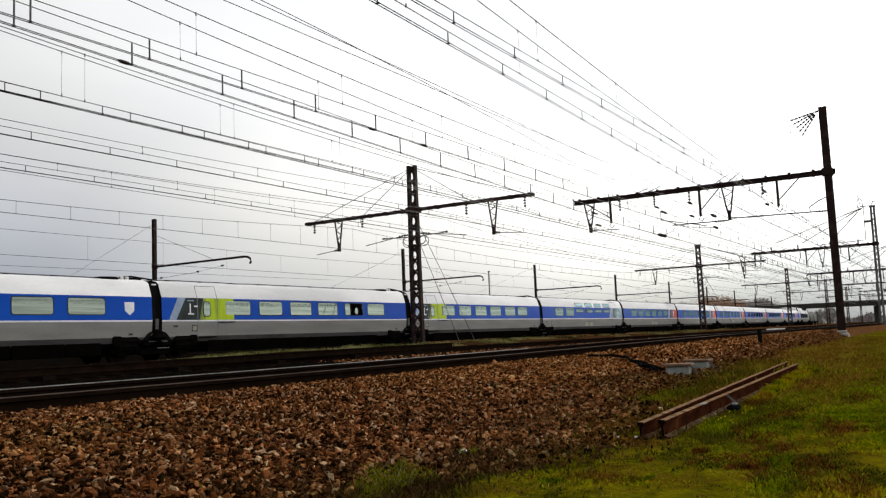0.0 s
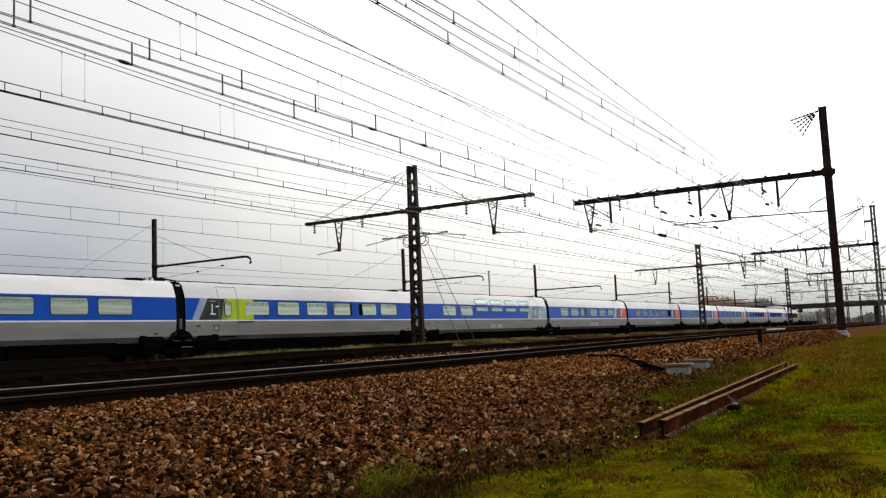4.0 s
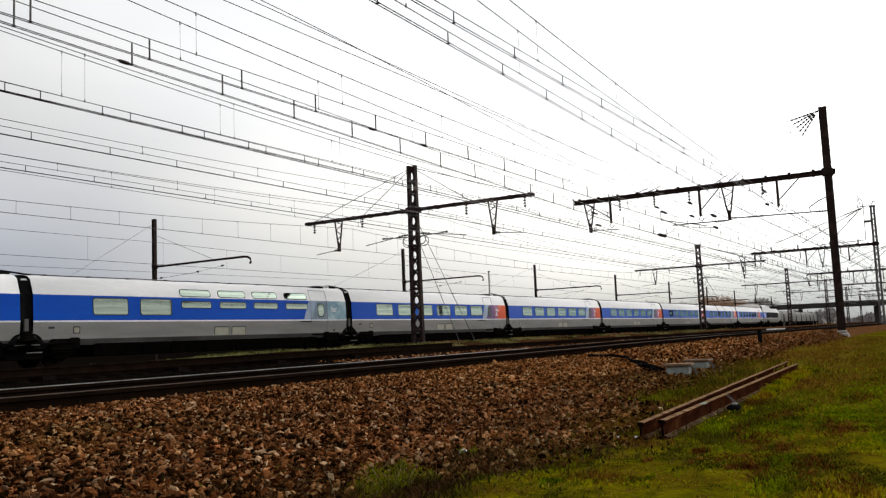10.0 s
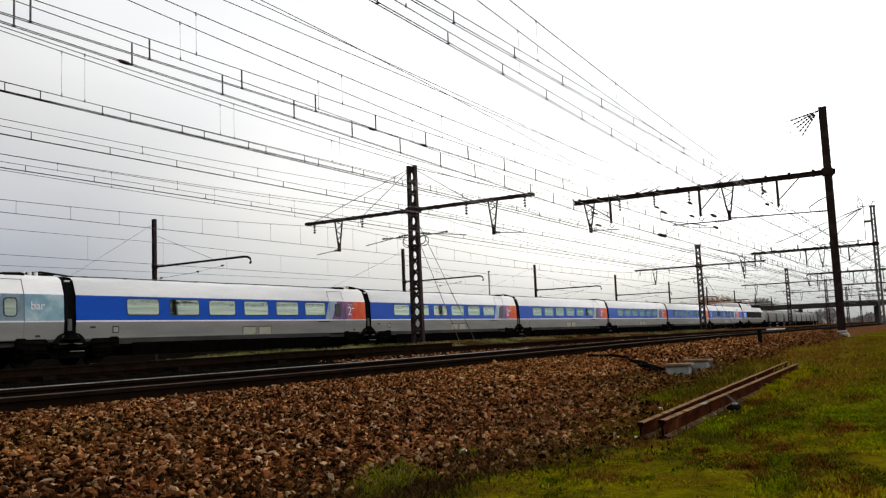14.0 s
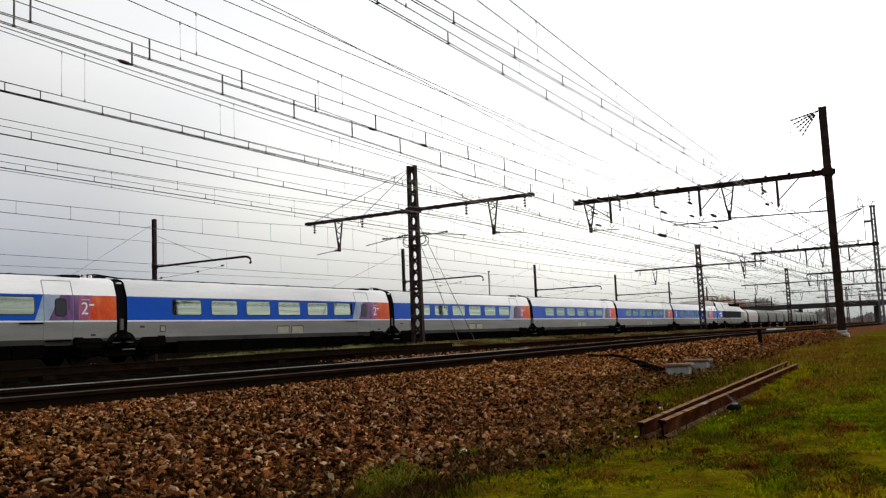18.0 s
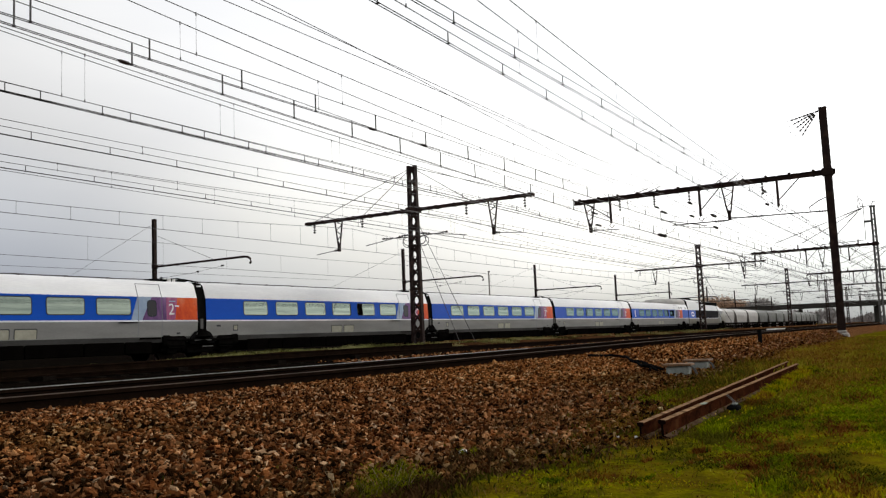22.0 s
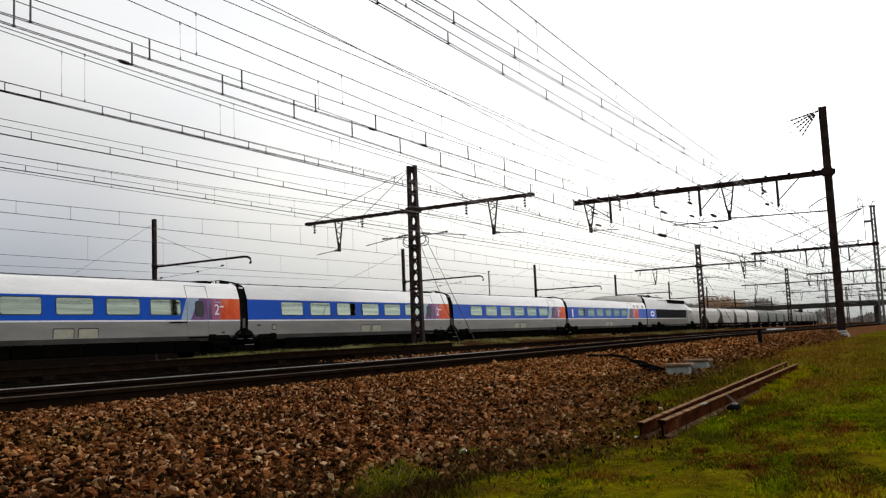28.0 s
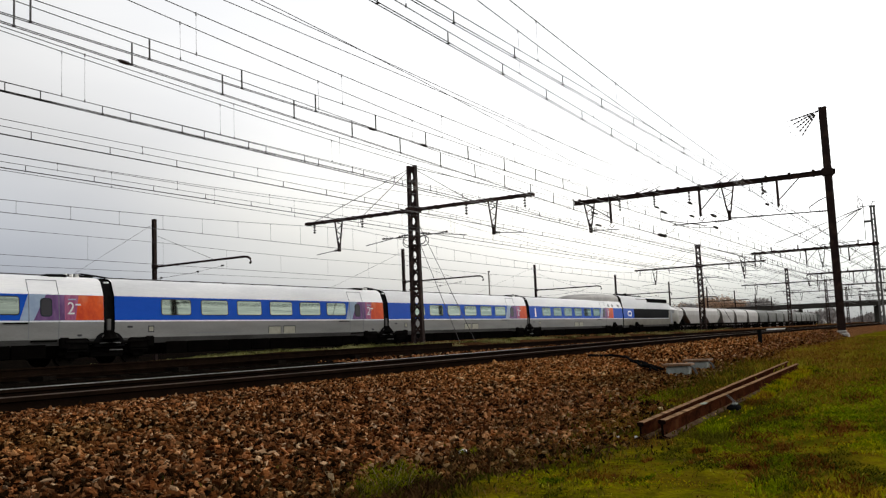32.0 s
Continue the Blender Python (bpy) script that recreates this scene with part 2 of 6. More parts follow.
# distance haze is put into these three crown and twig colours
M["rusleaf"] = mat("autumn_leaf", (0.50, 0.33, 0.21), (0.36, 0.23, 0.14), 0.8, 0, 1, 6, 0.0, spread=0.3)
M["greyleaf"] = mat("bare_twig", (0.42, 0.40, 0.375), (0.30, 0.285, 0.265), 0.9, 0, 1, 6, 0.0, spread=0.3)
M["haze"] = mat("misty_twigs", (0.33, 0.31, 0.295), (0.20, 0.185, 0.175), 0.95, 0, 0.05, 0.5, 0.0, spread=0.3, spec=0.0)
M["twig"] = mat("dry_twig", (0.26, 0.19, 0.11), (0.16, 0.11, 0.06), 0.9, 0, 20, 90, 0.1, spec=0.0)
M["redpaint"] = mat("red_paint", (0.5, 0.03, 0.02), None, 0.5, 0, 5, 30, 0.0)
M["whitepaint"] = mat("white_board_paint", (0.75, 0.74, 0.7), None, 0.5, 0, 5, 30, 0.0)
M["bridge"] = mat("bridge_concrete", (0.062, 0.058, 0.050), (0.040, 0.038, 0.033), 0.8, 0, 0.4, 5, 0.1, spec=0.0)

# ---- mesh helpers ----


def part(name, bm, material, parent=None, label=""):
    me = bpy.data.meshes.new(name)
    bm.to_mesh(me)
    bm.free()
    for one in material if isinstance(material, (list, tuple)) else [material]:
        me.materials.append(one)
    ob = new(name, me)
    if parent:
        ob.parent = parent
    if label:
        ob["label"] = label
    return ob


def same(ob, m, parent=None):
    """One more object on the same mesh."""
    o = new(ob.name, ob.data)
    o.parent = parent or ob.parent
    o.matrix_basis = m
    if "label" in ob:
        o["label"] = ob["label"]
    return o


def thing(name, m, label, category, group="", kind=""):
    ob = new(name)
    ob.empty_display_size = 0.2
    ob.matrix_basis = m
    return tagged(ob, label, category, group, kind)


def box(bm, x0, y0, z0, x1, y1, z1, bevel=0.0):
    vs = [bm.verts.new((x, y, z)) for x in (x0, x1) for y in (y0, y1) for z in (z0, z1)]
    fs = [bm.faces.new([vs[i] for i in q]) for q in ((0, 1, 3, 2), (4, 6, 7, 5), (0, 4, 5, 1), (2, 3, 7, 6), (0, 2, 6, 4), (1, 5, 7, 3))]
    if bevel:
        es = list({e for f in fs for e in f.edges})
        bmesh.ops.bevel(bm, geom=es, offset=bevel, segments=1, affect="EDGES")
    return bm


def bar(bm, p, q, w, h=None, up=(0, 0, 1)):
    """A straight bar of a rectangular section from p to q."""
    h = h or w
    p, q = Vector(p), Vector(q)
    d = (q - p).normalized()
    s = d.cross(Vector(up))
    if s.length < 1e-4:
        s = d.cross(Vector((0, 1, 0)))
    s.normalize()
    u = s.cross(d)
    r = []
    for c in (p, q):
        r.append([bm.verts.new(c + s * a * w / 2 + u * b * h / 2) for a, b in ((-1, -1), (1, -1), (1, 1), (-1, 1))])
    for i in range(4):
        bm.faces.new((r[0][i], r[0][(i + 1) % 4], r[1][(i + 1) % 4], r[1][i]))
    bm.faces.new(r[0][::-1]), bm.faces.new(r[1])
    return bm


def tube(bm, pts, rad, n=5, caps=True):
    """A round rod along a row of points; rad may be one for each."""
    pts = [Vector(p) for p in pts]
    rads = rad if isinstance(rad, (list, tuple)) else [rad] * len(pts)
    rings = []
    for i, p in enumerate(pts):
        d = (pts[min(i + 1, len(pts) - 1)] - pts[max(i - 1, 0)]).normalized()
        s = d.cross(Vector((0, 0, 1)))
        if s.length < 1e-3:
            s = d.cross(Vector((0, 1, 0)))
        s.normalize()
        u = s.cross(d)
        rings.append([bm.verts.new(p + (s * math.cos(2 * math.pi * k / n) + u * math.sin(2 * math.pi * k / n)) * rads[i]) for k in range(n)])
    for a, b in zip(rings, rings[1:]):
        for k in range(n):
            bm.faces.new((a[k], a[(k + 1) % n], b[(k + 1) % n], b[k]))
    if caps:
        bm.faces.new(rings[0][::-1]), bm.faces.new(rings[-1])
    return bm


def discs(bm, p, q, n, r, thin):
    """A string of insulator discs from p to q."""
    p, q = Vector(p), Vector(q)
    pts, rad = [p], [thin]
    for i in range(n):
        for f, rr in ((0.1, thin), (0.3, r), (0.6, r * 0.85), (0.75, thin)):
            pts.append(p.lerp(q, (i + f) / n)), rad.append(rr)
    pts.append(q), rad.append(thin)
    return tube(bm, pts, rad, 8)


def poly(bm, pts, depth):
    """A flat plate: the outline pts and the way depth to its back."""
    d = Vector(depth)
    a = [bm.verts.new(p) for p in pts]
    b = [bm.verts.new(Vector(p) + d) for p in pts]
    f = bm.faces.new(a)
    bm.faces.new(b[::-1])
    for i in range(len(a)):
        j = (i + 1) % len(a)
        bm.faces.new((a[j], a[i], b[i], b[j]))
    return bm


def fresh():
    return bmesh.new()


def tidy(bm):
    bmesh.ops.recalc_face_normals(bm, faces=bm.faces[:])
    return bm


# ---- the lie of the land ----
RADIUS, STRAIGHT = 3764.0, 60.0


def bend(x):
    """How far the lines have swung to the left at x."""
    return max(0.0, x - STRAIGHT) ** 2 / (2 * RADIUS)


def smooth(a, b, x):
    t = min(1.0, max(0.0, (x - a) / (b - a)))
    return t * t * (3 - 2 * t)


def near_y(x):
    """Centre line of the nearest track."""
    return 6.45 + 0.9 * smooth(4, 45, x) + bend(x)


def near_z(x):
    """Rail top of the nearest track."""
    return 0.18 + 0.05 * smooth(5, 25, x)


def toe(x):
    """Where the ballast meets the grass."""
    return 1.75 + 1.0 * smooth(4, 11, x) + 0.075 * max(0, min(x, 50.0) - 12) + bend(x) + 0.16 * math.sin(x * 1.1) + 0.1 * math.sin(x * 2.7 + 1)


def ground_z(x, y):
    g = -0.10 - 0.18 * smooth(14, 46, x) * (1 - smooth(60, 120, x)) + (0.03 - 0.02 * smooth(5, 12, x)) * noise.noise((x * 0.7, y * 0.7, 0)) + 0.010 * (1 - smooth(6, 14, x)) * noise.noise((x * 3, y * 3, 5))
    ny, top = near_y(x), near_z(x) - 0.13
    shoulder = g + (top - g) * smooth(toe(x) - 0.2, ny - 1.6 + 0.25 * smooth(20, 45, x), y)
    if y < ny:
        return shoulder
    z = top + (-0.10 - top) * smooth(ny + 1.7, ny + 4.0, y)
    v = y - bend(x)
    bank = smooth(20.5, 23.0, v) * (1 - smooth(26.5, 28.4, v)) * smooth(8, 30, x)
    z += 0.04 * smooth(14.2, 15.6, v) * (1 - smooth(19.2, 20.6, v))
    return z + 0.30 * bank - 0.10 * smooth(27.0, 28.4, v)


def sheet(name, xs, ys, material, fz, keep=None):
    idx = {}
    vs, fs = [], []
    for i, x in enumerate(xs):
        for j, y in enumerate(ys):
            idx[i, j] = len(vs)
            vs.append((x, y, fz(x, y)))
    for i in range(len(xs) - 1):
        for j in range(len(ys) - 1):
            fs.append((idx[i, j], idx[i + 1, j], idx[i + 1, j + 1], idx[i, j + 1]))
    me = bpy.data.meshes.new(name)
    me.from_pydata(vs, [], fs)
    me.materials.append(material)
    for p in me.polygons:
        p.use_smooth = True
    return new(name, me)


def ground_material():
    """Moss and short grass by the camera, red-brown gravel on the ballast shoulder and between the tracks."""
    m = bpy.data.materials.new("ground")
    m.use_nodes = True
    n, l = m.node_tree.nodes, m.node_tree.links
    b = n["Principled BSDF"]
    b.inputs["Roughness"].default_value = 0.95
    b.inputs["Specular IOR Level"].default_value = 0.0
    g = n.new("ShaderNodeNewGeometry")

    def nz(scale, detail=5):
        t = n.new("ShaderNodeTexNoise")
        t.inputs["Scale"].default_value, t.inputs["Detail"].default_value = scale, detail
        l.new(g.outputs["Position"], t.inputs["Vector"])
        return t.outputs["Fac"]

    def ramp(fac, *stops):
        r = n.new("ShaderNodeValToRGB")
        while len(r.color_ramp.elements) < len(stops):
            r.color_ramp.elements.new(0.5)
        for e, (p, c) in zip(r.color_ramp.elements, stops):
            e.position, e.color = p, (*c, 1)
        l.new(fac, r.inputs["Fac"])
        return r.outputs[0]

    def mix(f, a, b2):
        x = n.new("ShaderNodeMix")
        x.data_type = "RGBA"
        l.new(f, x.inputs["Factor"]), l.new(a, x.inputs["A"]), l.new(b2, x.inputs["B"])
        return x.outputs["Result"]

    grass = ramp(nz(1.7, 8), (0.34, (0.026, 0.029, 0.001)), (0.45, (0.078, 0.080, 0.001)), (0.54, (0.150, 0.136, 0.001)), (0.60, (0.110, 0.082, 0.002)), (0.70, (0.060, 0.028, 0.004)))
    grass = mix(ramp(nz(13, 4), (0.42, (0, 0, 0)), (0.62, (0.75, 0.75, 0.75))), grass, ramp(nz(4.5, 5), (0.38, (0.022, 0.025, 0.001)), (0.52, (0.098, 0.078, 0.002)), (0.64, (0.085, 0.040, 0.005))))
    grass = mix(ramp(nz(38, 3), (0.35, (0, 0, 0)), (0.7, (0.8, 0.8, 0.8))), grass, ramp(nz(9), (0.3, (0.022, 0.016, 0.003)), (0.6, (0.115, 0.09, 0.005))))
    gravel = ramp(nz(26, 3), (0.3, (0.012, 0.006, 0.003)), (0.5, (0.085, 0.036, 0.014)), (0.66, (0.24, 0.115, 0.05)))
    at = n.new("ShaderNodeAttribute")
    at.attribute_name = "gravel"
    edge = n.new("ShaderNodeMath")
    edge.operation = "ADD"
    sub = n.new("ShaderNodeMath")
    sub.operation = "MULTIPLY_ADD"
    l.new(nz(3.5, 6), sub.inputs[0])
    sub.inputs[1].default_value, sub.inputs[2].default_value = 1.6, -0.8
    l.new(at.outputs["Fac"], edge.inputs[0]), l.new(sub.outputs[0], edge.inputs[1])
    mr = n.new("ShaderNodeMapRange")
    mr.inputs["From Min"].default_value, mr.inputs["From Max"].default_value = 0.35, 0.65
    l.new(edge.outputs[0], mr.inputs["Value"])
    # shade along the track bed, mixed into the ground as near-black
    shade_fac = n.new("ShaderNodeAttribute")
    shade_fac.attribute_name = "bed_shade"
    bed_shade = ramp(nz(14, 5), (0.35, (0.0015, 0.0012, 0.001)), (0.6, (0.006, 0.005, 0.004)), (0.72, (0.026, 0.018, 0.010)))
    blot = n.new("ShaderNodeMath")
    blot.operation = "MULTIPLY_ADD"
    l.new(nz(0.9, 6), blot.inputs[0])
    blot.inputs[1].default_value, blot.inputs[2].default_value = 1.2, -0.6
    both = n.new("ShaderNodeMath")
    both.operation = "ADD"
    both.use_clamp = True
    l.new(shade_fac.outputs["Fac"], both.inputs[0]), l.new(blot.outputs[0], both.inputs[1])
    gate = n.new("ShaderNodeMath")
    gate.operation = "MULTIPLY"
    gate.use_clamp = True
    gate.inputs[1].default_value = 4.0
    l.new(shade_fac.outputs["Fac"], gate.inputs[0])
    amount = n.new("ShaderNodeMath")
    amount.operation = "MULTIPLY"
    l.new(both.outputs[0], amount.inputs[0]), l.new(gate.outputs[0], amount.inputs[1])
    l.new(mix(amount.outputs[0], mix(mr.outputs[0], grass, gravel), bed_shade), b.inputs["Base Color"])
    bp = n.new("ShaderNodeBump")
    bp.inputs["Strength"].default_value, bp.inputs["Distance"].default_value = 0.7, 0.03
    l.new(nz(30, 4), bp.inputs["Height"]), l.new(bp.outputs[0], b.inputs["Normal"])
    return m


def gravel_at(x, y):
    """1 on stone, 0 on grass."""
    t = toe(x)
    v = smooth(t - 0.35 - 0.6 * smooth(8, 16, x), t + 0.35, y)
    ny = near_y(x)
    if y > ny + 3.2:
        # weeds between the outer tracks
        w = noise.noise((x * 0.12, y * 0.5, 3.0))
        v = 1.0 - (0.18 - 0.5 * w) * smooth(19.6, 21.5, y - bend(x)) * smooth(20, 34, x)
    if 27.5 < y - bend(x) < 70:
        v = 0.9
    return v


def bed_shade_at(x, y):
    """Dark ground and painted-in shade between tracks and under train, thinning up the line."""
    v = y - bend(x)
    if v > 29:
        return 1.5 * (1 - smooth(1.2, 1.9, x / y))
    if y < near_y(x) + 2.4:
        return smooth(near_y(x) - 0.8, near_y(x) - 0.3, y) * (1.15 - 0.85 * smooth(8, 20, x))
    return (1.15 - 0.35 * smooth(16, 30, x) - 0.20 * smooth(30, 50, x) - 0.30 * smooth(55, 110, x)) * (1 - 0.2 * smooth(20.5, 22, v) * (1 - smooth(26, 27.4, v)) * smooth(28, 44, x))


def build_ground():
    xs = [-4000, -1500, -600, -250, -120, -60, -30, -15, -8, -4] + [-2 + 0.25 * i for i in range(73)] + [16.5 + 0.6 * i for i in range(40)] + [42 + 3 * i for i in range(40)] + [170, 190, 215, 245, 280, 320, 380, 460, 600, 900, 1600, 4000]
    ys = [-4000, -1200, -400, -150, -60, -25, -12, -6, -3] + [-1.5 + 0.2 * i for i in range(62)] + [11.2 + 0.7 * i for i in range(45)] + [44, 50, 60, 80, 110, 160, 260, 500, 1200, 4000]
    ob = sheet("ground", xs, ys, ground_material(), lambda x, y: ground_z(x, y) if abs(x) < 400 and -60 < y < 300 else -0.1)
    a = ob.data.attributes.new("gravel", "FLOAT", "POINT")
    a.data.foreach_set("value", [gravel_at(v.co.x, v.co.y) if abs(v.co.x) < 500 else 0.0 for v in ob.data.vertices])
    a = ob.data.attributes.new("bed_shade", "FLOAT", "POINT")
    a.data.foreach_set("value", [bed_shade_at(v.co.x, v.co.y) if abs(v.co.x) < 1500 and abs(v.co.y) < 1500 else 0.0 for v in ob.data.vertices])
    tagged(ob, "mossy green grass and red-brown gravel beside railway lines", "ground", kind="structure")


build_ground()

# ---- tracks ----
RAIL = ((-0.067, -0.172), (0.067, -0.172), (0.067, -0.162), (0.012, -0.142), (0.010, -0.045), (0.034, -0.034), (0.034, -0.006), (0.026, 0.0), (-0.026, 0.0), (-0.034, -0.006), (-0.034, -0.034), (-0.010, -0.045), (-0.012, -0.142), (-0.067, -0.162))


def rail_mesh(fy, fz, xs):
    """A rail along x, its foot and web rusty, its head worn bright."""
    bm = fresh()
    rings = [[bm.verts.new((x, fy(x) + a, fz(x) + b)) for a, b in RAIL] for x in xs]
    k = len(RAIL)
    for r, s in zip(rings, rings[1:]):
        for i in range(k):
            f = bm.faces.new((r[i], r[(i + 1) % k], s[(i + 1) % k], s[i]))
            f.material_index = 1 if i in (6, 7, 8) else 0
    bm.faces.new(rings[0]), bm.faces.new(rings[-1][::-1])
    return tidy(bm)


def steps(a, b, fine_to=60.0):
    out, x = [], a
    while x < b:
        out.append(x)
        x += 1.5 if x < fine_to else 6.0
    return out + [b]


def track(label, fy, fz, x0, x1, sleepers_to, worn=("dullhead", "dullhead")):
    t = thing("railway_track", pose(0, 0, 0), label, "railway track", "railway tracks", "structure")
    for side, head in zip((-0.7525, 0.7525), worn):
        if head == "head":
            # a polished length of rail, then duller ones
            part("rail", rail_mesh(lambda x: fy(x) + side, fz, steps(x0, 15.2)), (M["rail"], M["head"]), t, "rail with polished head")
            part("rail", rail_mesh(lambda x: fy(x) + side, fz, steps(15.212, x1)), (M["rail"], M["dullhead"]), t)
        else:
            part("rail", rail_mesh(lambda x: fy(x) + side, fz, steps(x0, x1)), (M["rail"], M[head]), t)
    first = None
    x = x0 + 0.3
    while x < sleepers_to:
        m = pose(x, fy(x), fz(x) - 0.175)
        if first is None:
            first = part("sleeper", box(fresh(), -0.12, -1.3, -0.14, 0.12, 1.3, 0.0, 0.012), M["sleeper"], t)
            first.matrix_basis = m
        else:
            same(first, m)
        x += 0.6
    return t


track("railway track on timber sleepers in red-brown ballast", near_y, near_z, -14.0, 330.0, 50.0, ("dullhead", "head"))
track("second railway track with dark rusty rails", lambda x: 17.4 + bend(x), lambda x: 0.14, -6.0, 330.0, 45.0, ("rail", "rail"))
track("railway track under the high-speed train", lambda x: 30.04 + bend(x), lambda x: 0.0, -110.0, 330.0, -100.0)
track("goods track under the hopper wagons", lambda x: 35.4 + bend(x), lambda x: 0.0, 60.0, 330.0, 62.0)

# ---- the train ----
PROFILE = ((0.35, 1.05), (0.80, 1.33), (1.03, 1.40), (1.66, 1.44), (1.72, 1.44), (2.67, 1.40), (3.22, 1.22), (3.34, 1.06), (3.40, 0.80), (3.43, 0.40), (3.44, 0.0))
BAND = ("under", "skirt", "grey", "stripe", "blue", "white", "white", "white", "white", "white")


def side_y(z):
    for (z0, y0), (z1, y1) in zip(PROFILE, PROFILE[1:]):
        if z0 <= z <= z1:
            return y0 + (y1 - y0) * (z - z0) / (z1 - z0)
    return 1.0


def loft(sections):
    """sections: (x, half-profile as z, y); a closed body of bands, mirrored."""
    bm = fresh()
    rings = []
    for x, prof in sections:
        rings.append([bm.verts.new((x, -y, z)) for z, y in prof] + [bm.verts.new((x, y, z)) for z, y in reversed(prof[:-1])])
    k, h = len(rings[0]), len(sections[0][1]) - 1
    for r, s in zip(rings, rings[1:]):
        for i in range(k):
            f = bm.faces.new((r[i], r[(i + 1) % k], s[(i + 1) % k], s[i]))
            f.material_index = min(i, k - 2 - i) if i < k - 1 else 0
            f.material_index = max(0, f.material_index)
            f.smooth = i >= 5 and i <= k - 7
    bm.faces.new(rings[0][::-1]), bm.faces.new(rings[-1])
    return tidy(bm)


def body_bm(x0, x1):
    return loft([(x0, PROFILE), (x0 + 0.02, PROFILE), (x1, PROFILE)])


def plate(outline, off, thick=0.004):
    """A plate on the near side of a car: outline in x, z; off: how proud."""
    bm = fresh()
    pts = [(x, -(side_y(z) + off), z) for x, z in outline]
    poly(bm, pts, (0, thick + off, 0))
    return tidy(bm)


def round_rect(x0, x1, z0, z1, r, k=3):
    out = []
    for cx, cz, a0 in ((x1 - r, z1 - r, 0), (x0 + r, z1 - r, 90), (x0 + r, z0 + r, 180), (x1 - r, z0 + r, 270)):
        for i in range(k + 1):
            a = radians(a0 + 90 * i / k)
            out.append((cx + r * math.cos(a), cz + r * math.sin(a)))
    return out


def car_window(car, x0, x1, z0, z1, r=0.09, glass="pane", blind=None):
    w = part("window", plate(round_rect(x0 - 0.035, x1 + 0.035, z0 - 0.035, z1 + 0.035, r + 0.03), 0.006), M["rubber"], car)
    part("pane", plate(round_rect(x0, x1, z0, z1, r), 0.010), M[glass], w)
    if blind:
        part("blind", plate(round_rect(*blind, z0 + 0.01, z1 - 0.01, r * 0.6), 0.014), M["blind"], w)


def car_door(car, x0, x1, wx0, wx1, glass):
    """A plug door: its seam, a window and the step below."""
    d = new("door")
    d.parent = car
    for x in (x0, x1):
        part("door_seam", plate([(x - 0.012, 1.05), (x + 0.012, 1.05), (x + 0.012, 1.7), (x - 0.012, 1.7)], 0.007), M["seam"], d)
        part("door_seam", plate([(x - 0.012, 1.7), (x + 0.012, 1.7), (x + 0.012, 2.67), (x - 0.012, 2.67)], 0.013), M["seam"], d)
        part("door_seam", plate([(x - 0.012, 2.67), (x + 0.012, 2.67), (x + 0.012, 3.22), (x - 0.012, 3.22)], 0.007), M["seam"], d)
    part("door_seam", plate([(x0, 3.19), (x1, 3.19), (x1, 3.215), (x0, 3.215)], 0.008), M["seam"], d)
    w = part("window", plate(round_rect(wx0 - 0.04, wx1 + 0.04, 1.86, 2.54, 0.13), 0.016), M["rubber"], d)
    part("pane", plate(round_rect(wx0, wx1, 1.90, 2.50, 0.10), 0.020), M[glass], d)
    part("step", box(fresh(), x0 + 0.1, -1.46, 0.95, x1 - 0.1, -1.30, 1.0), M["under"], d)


def text_plate(parent, body, x, z, size, off=0.02):
    cu = bpy.data.curves.new("numeral", "FONT")
    cu.body, cu.size, cu.extrude = body, size, 0.002
    ob = new("class_numeral", cu)
    ob.parent = parent
    cu.materials.append(M["letter"])
    lean = math.atan2(side_y(1.72) - side_y(2.67), 0.95)
    ob.matrix_basis = Matrix.Translation((x, -(side_y(z) + off), z)) @ Euler((math.pi / 2 - lean * 0, 0, 0)).to_matrix().to_4x4()
    return ob


def wheelset(parent, x):
    bm = fresh()
    tube(bm, [(0, -1.0, 0), (0, 1.0, 0)], 0.09, 8)
    for s in (-1, 1):
        tube(bm, [(0, s * 0.69, 0), (0, s * 0.715, 0)], 0.485, 20)
        tube(bm, [(0, s * 0.715, 0), (0, s * 0.83, 0)], 0.46, 20)
        tube(bm, [(0, s * 0.83, 0), (0, s * 0.86, 0)], 0.2, 12)
        for k in range(4):
            a = k * math.pi / 2
            box(bm, 0.3 * math.cos(a) - 0.03, s * 0.845 - 0.02, 0.3 * math.sin(a) - 0.03, 0.3 * math.cos(a) + 0.03, s * 0.845 + 0.02, 0.3 * math.sin(a) + 0.03)
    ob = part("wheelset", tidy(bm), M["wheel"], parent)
    ob.matrix_basis = pose(x, 0, 0.46)
    WHEELS.append(ob)
    return ob


WHEELS = []


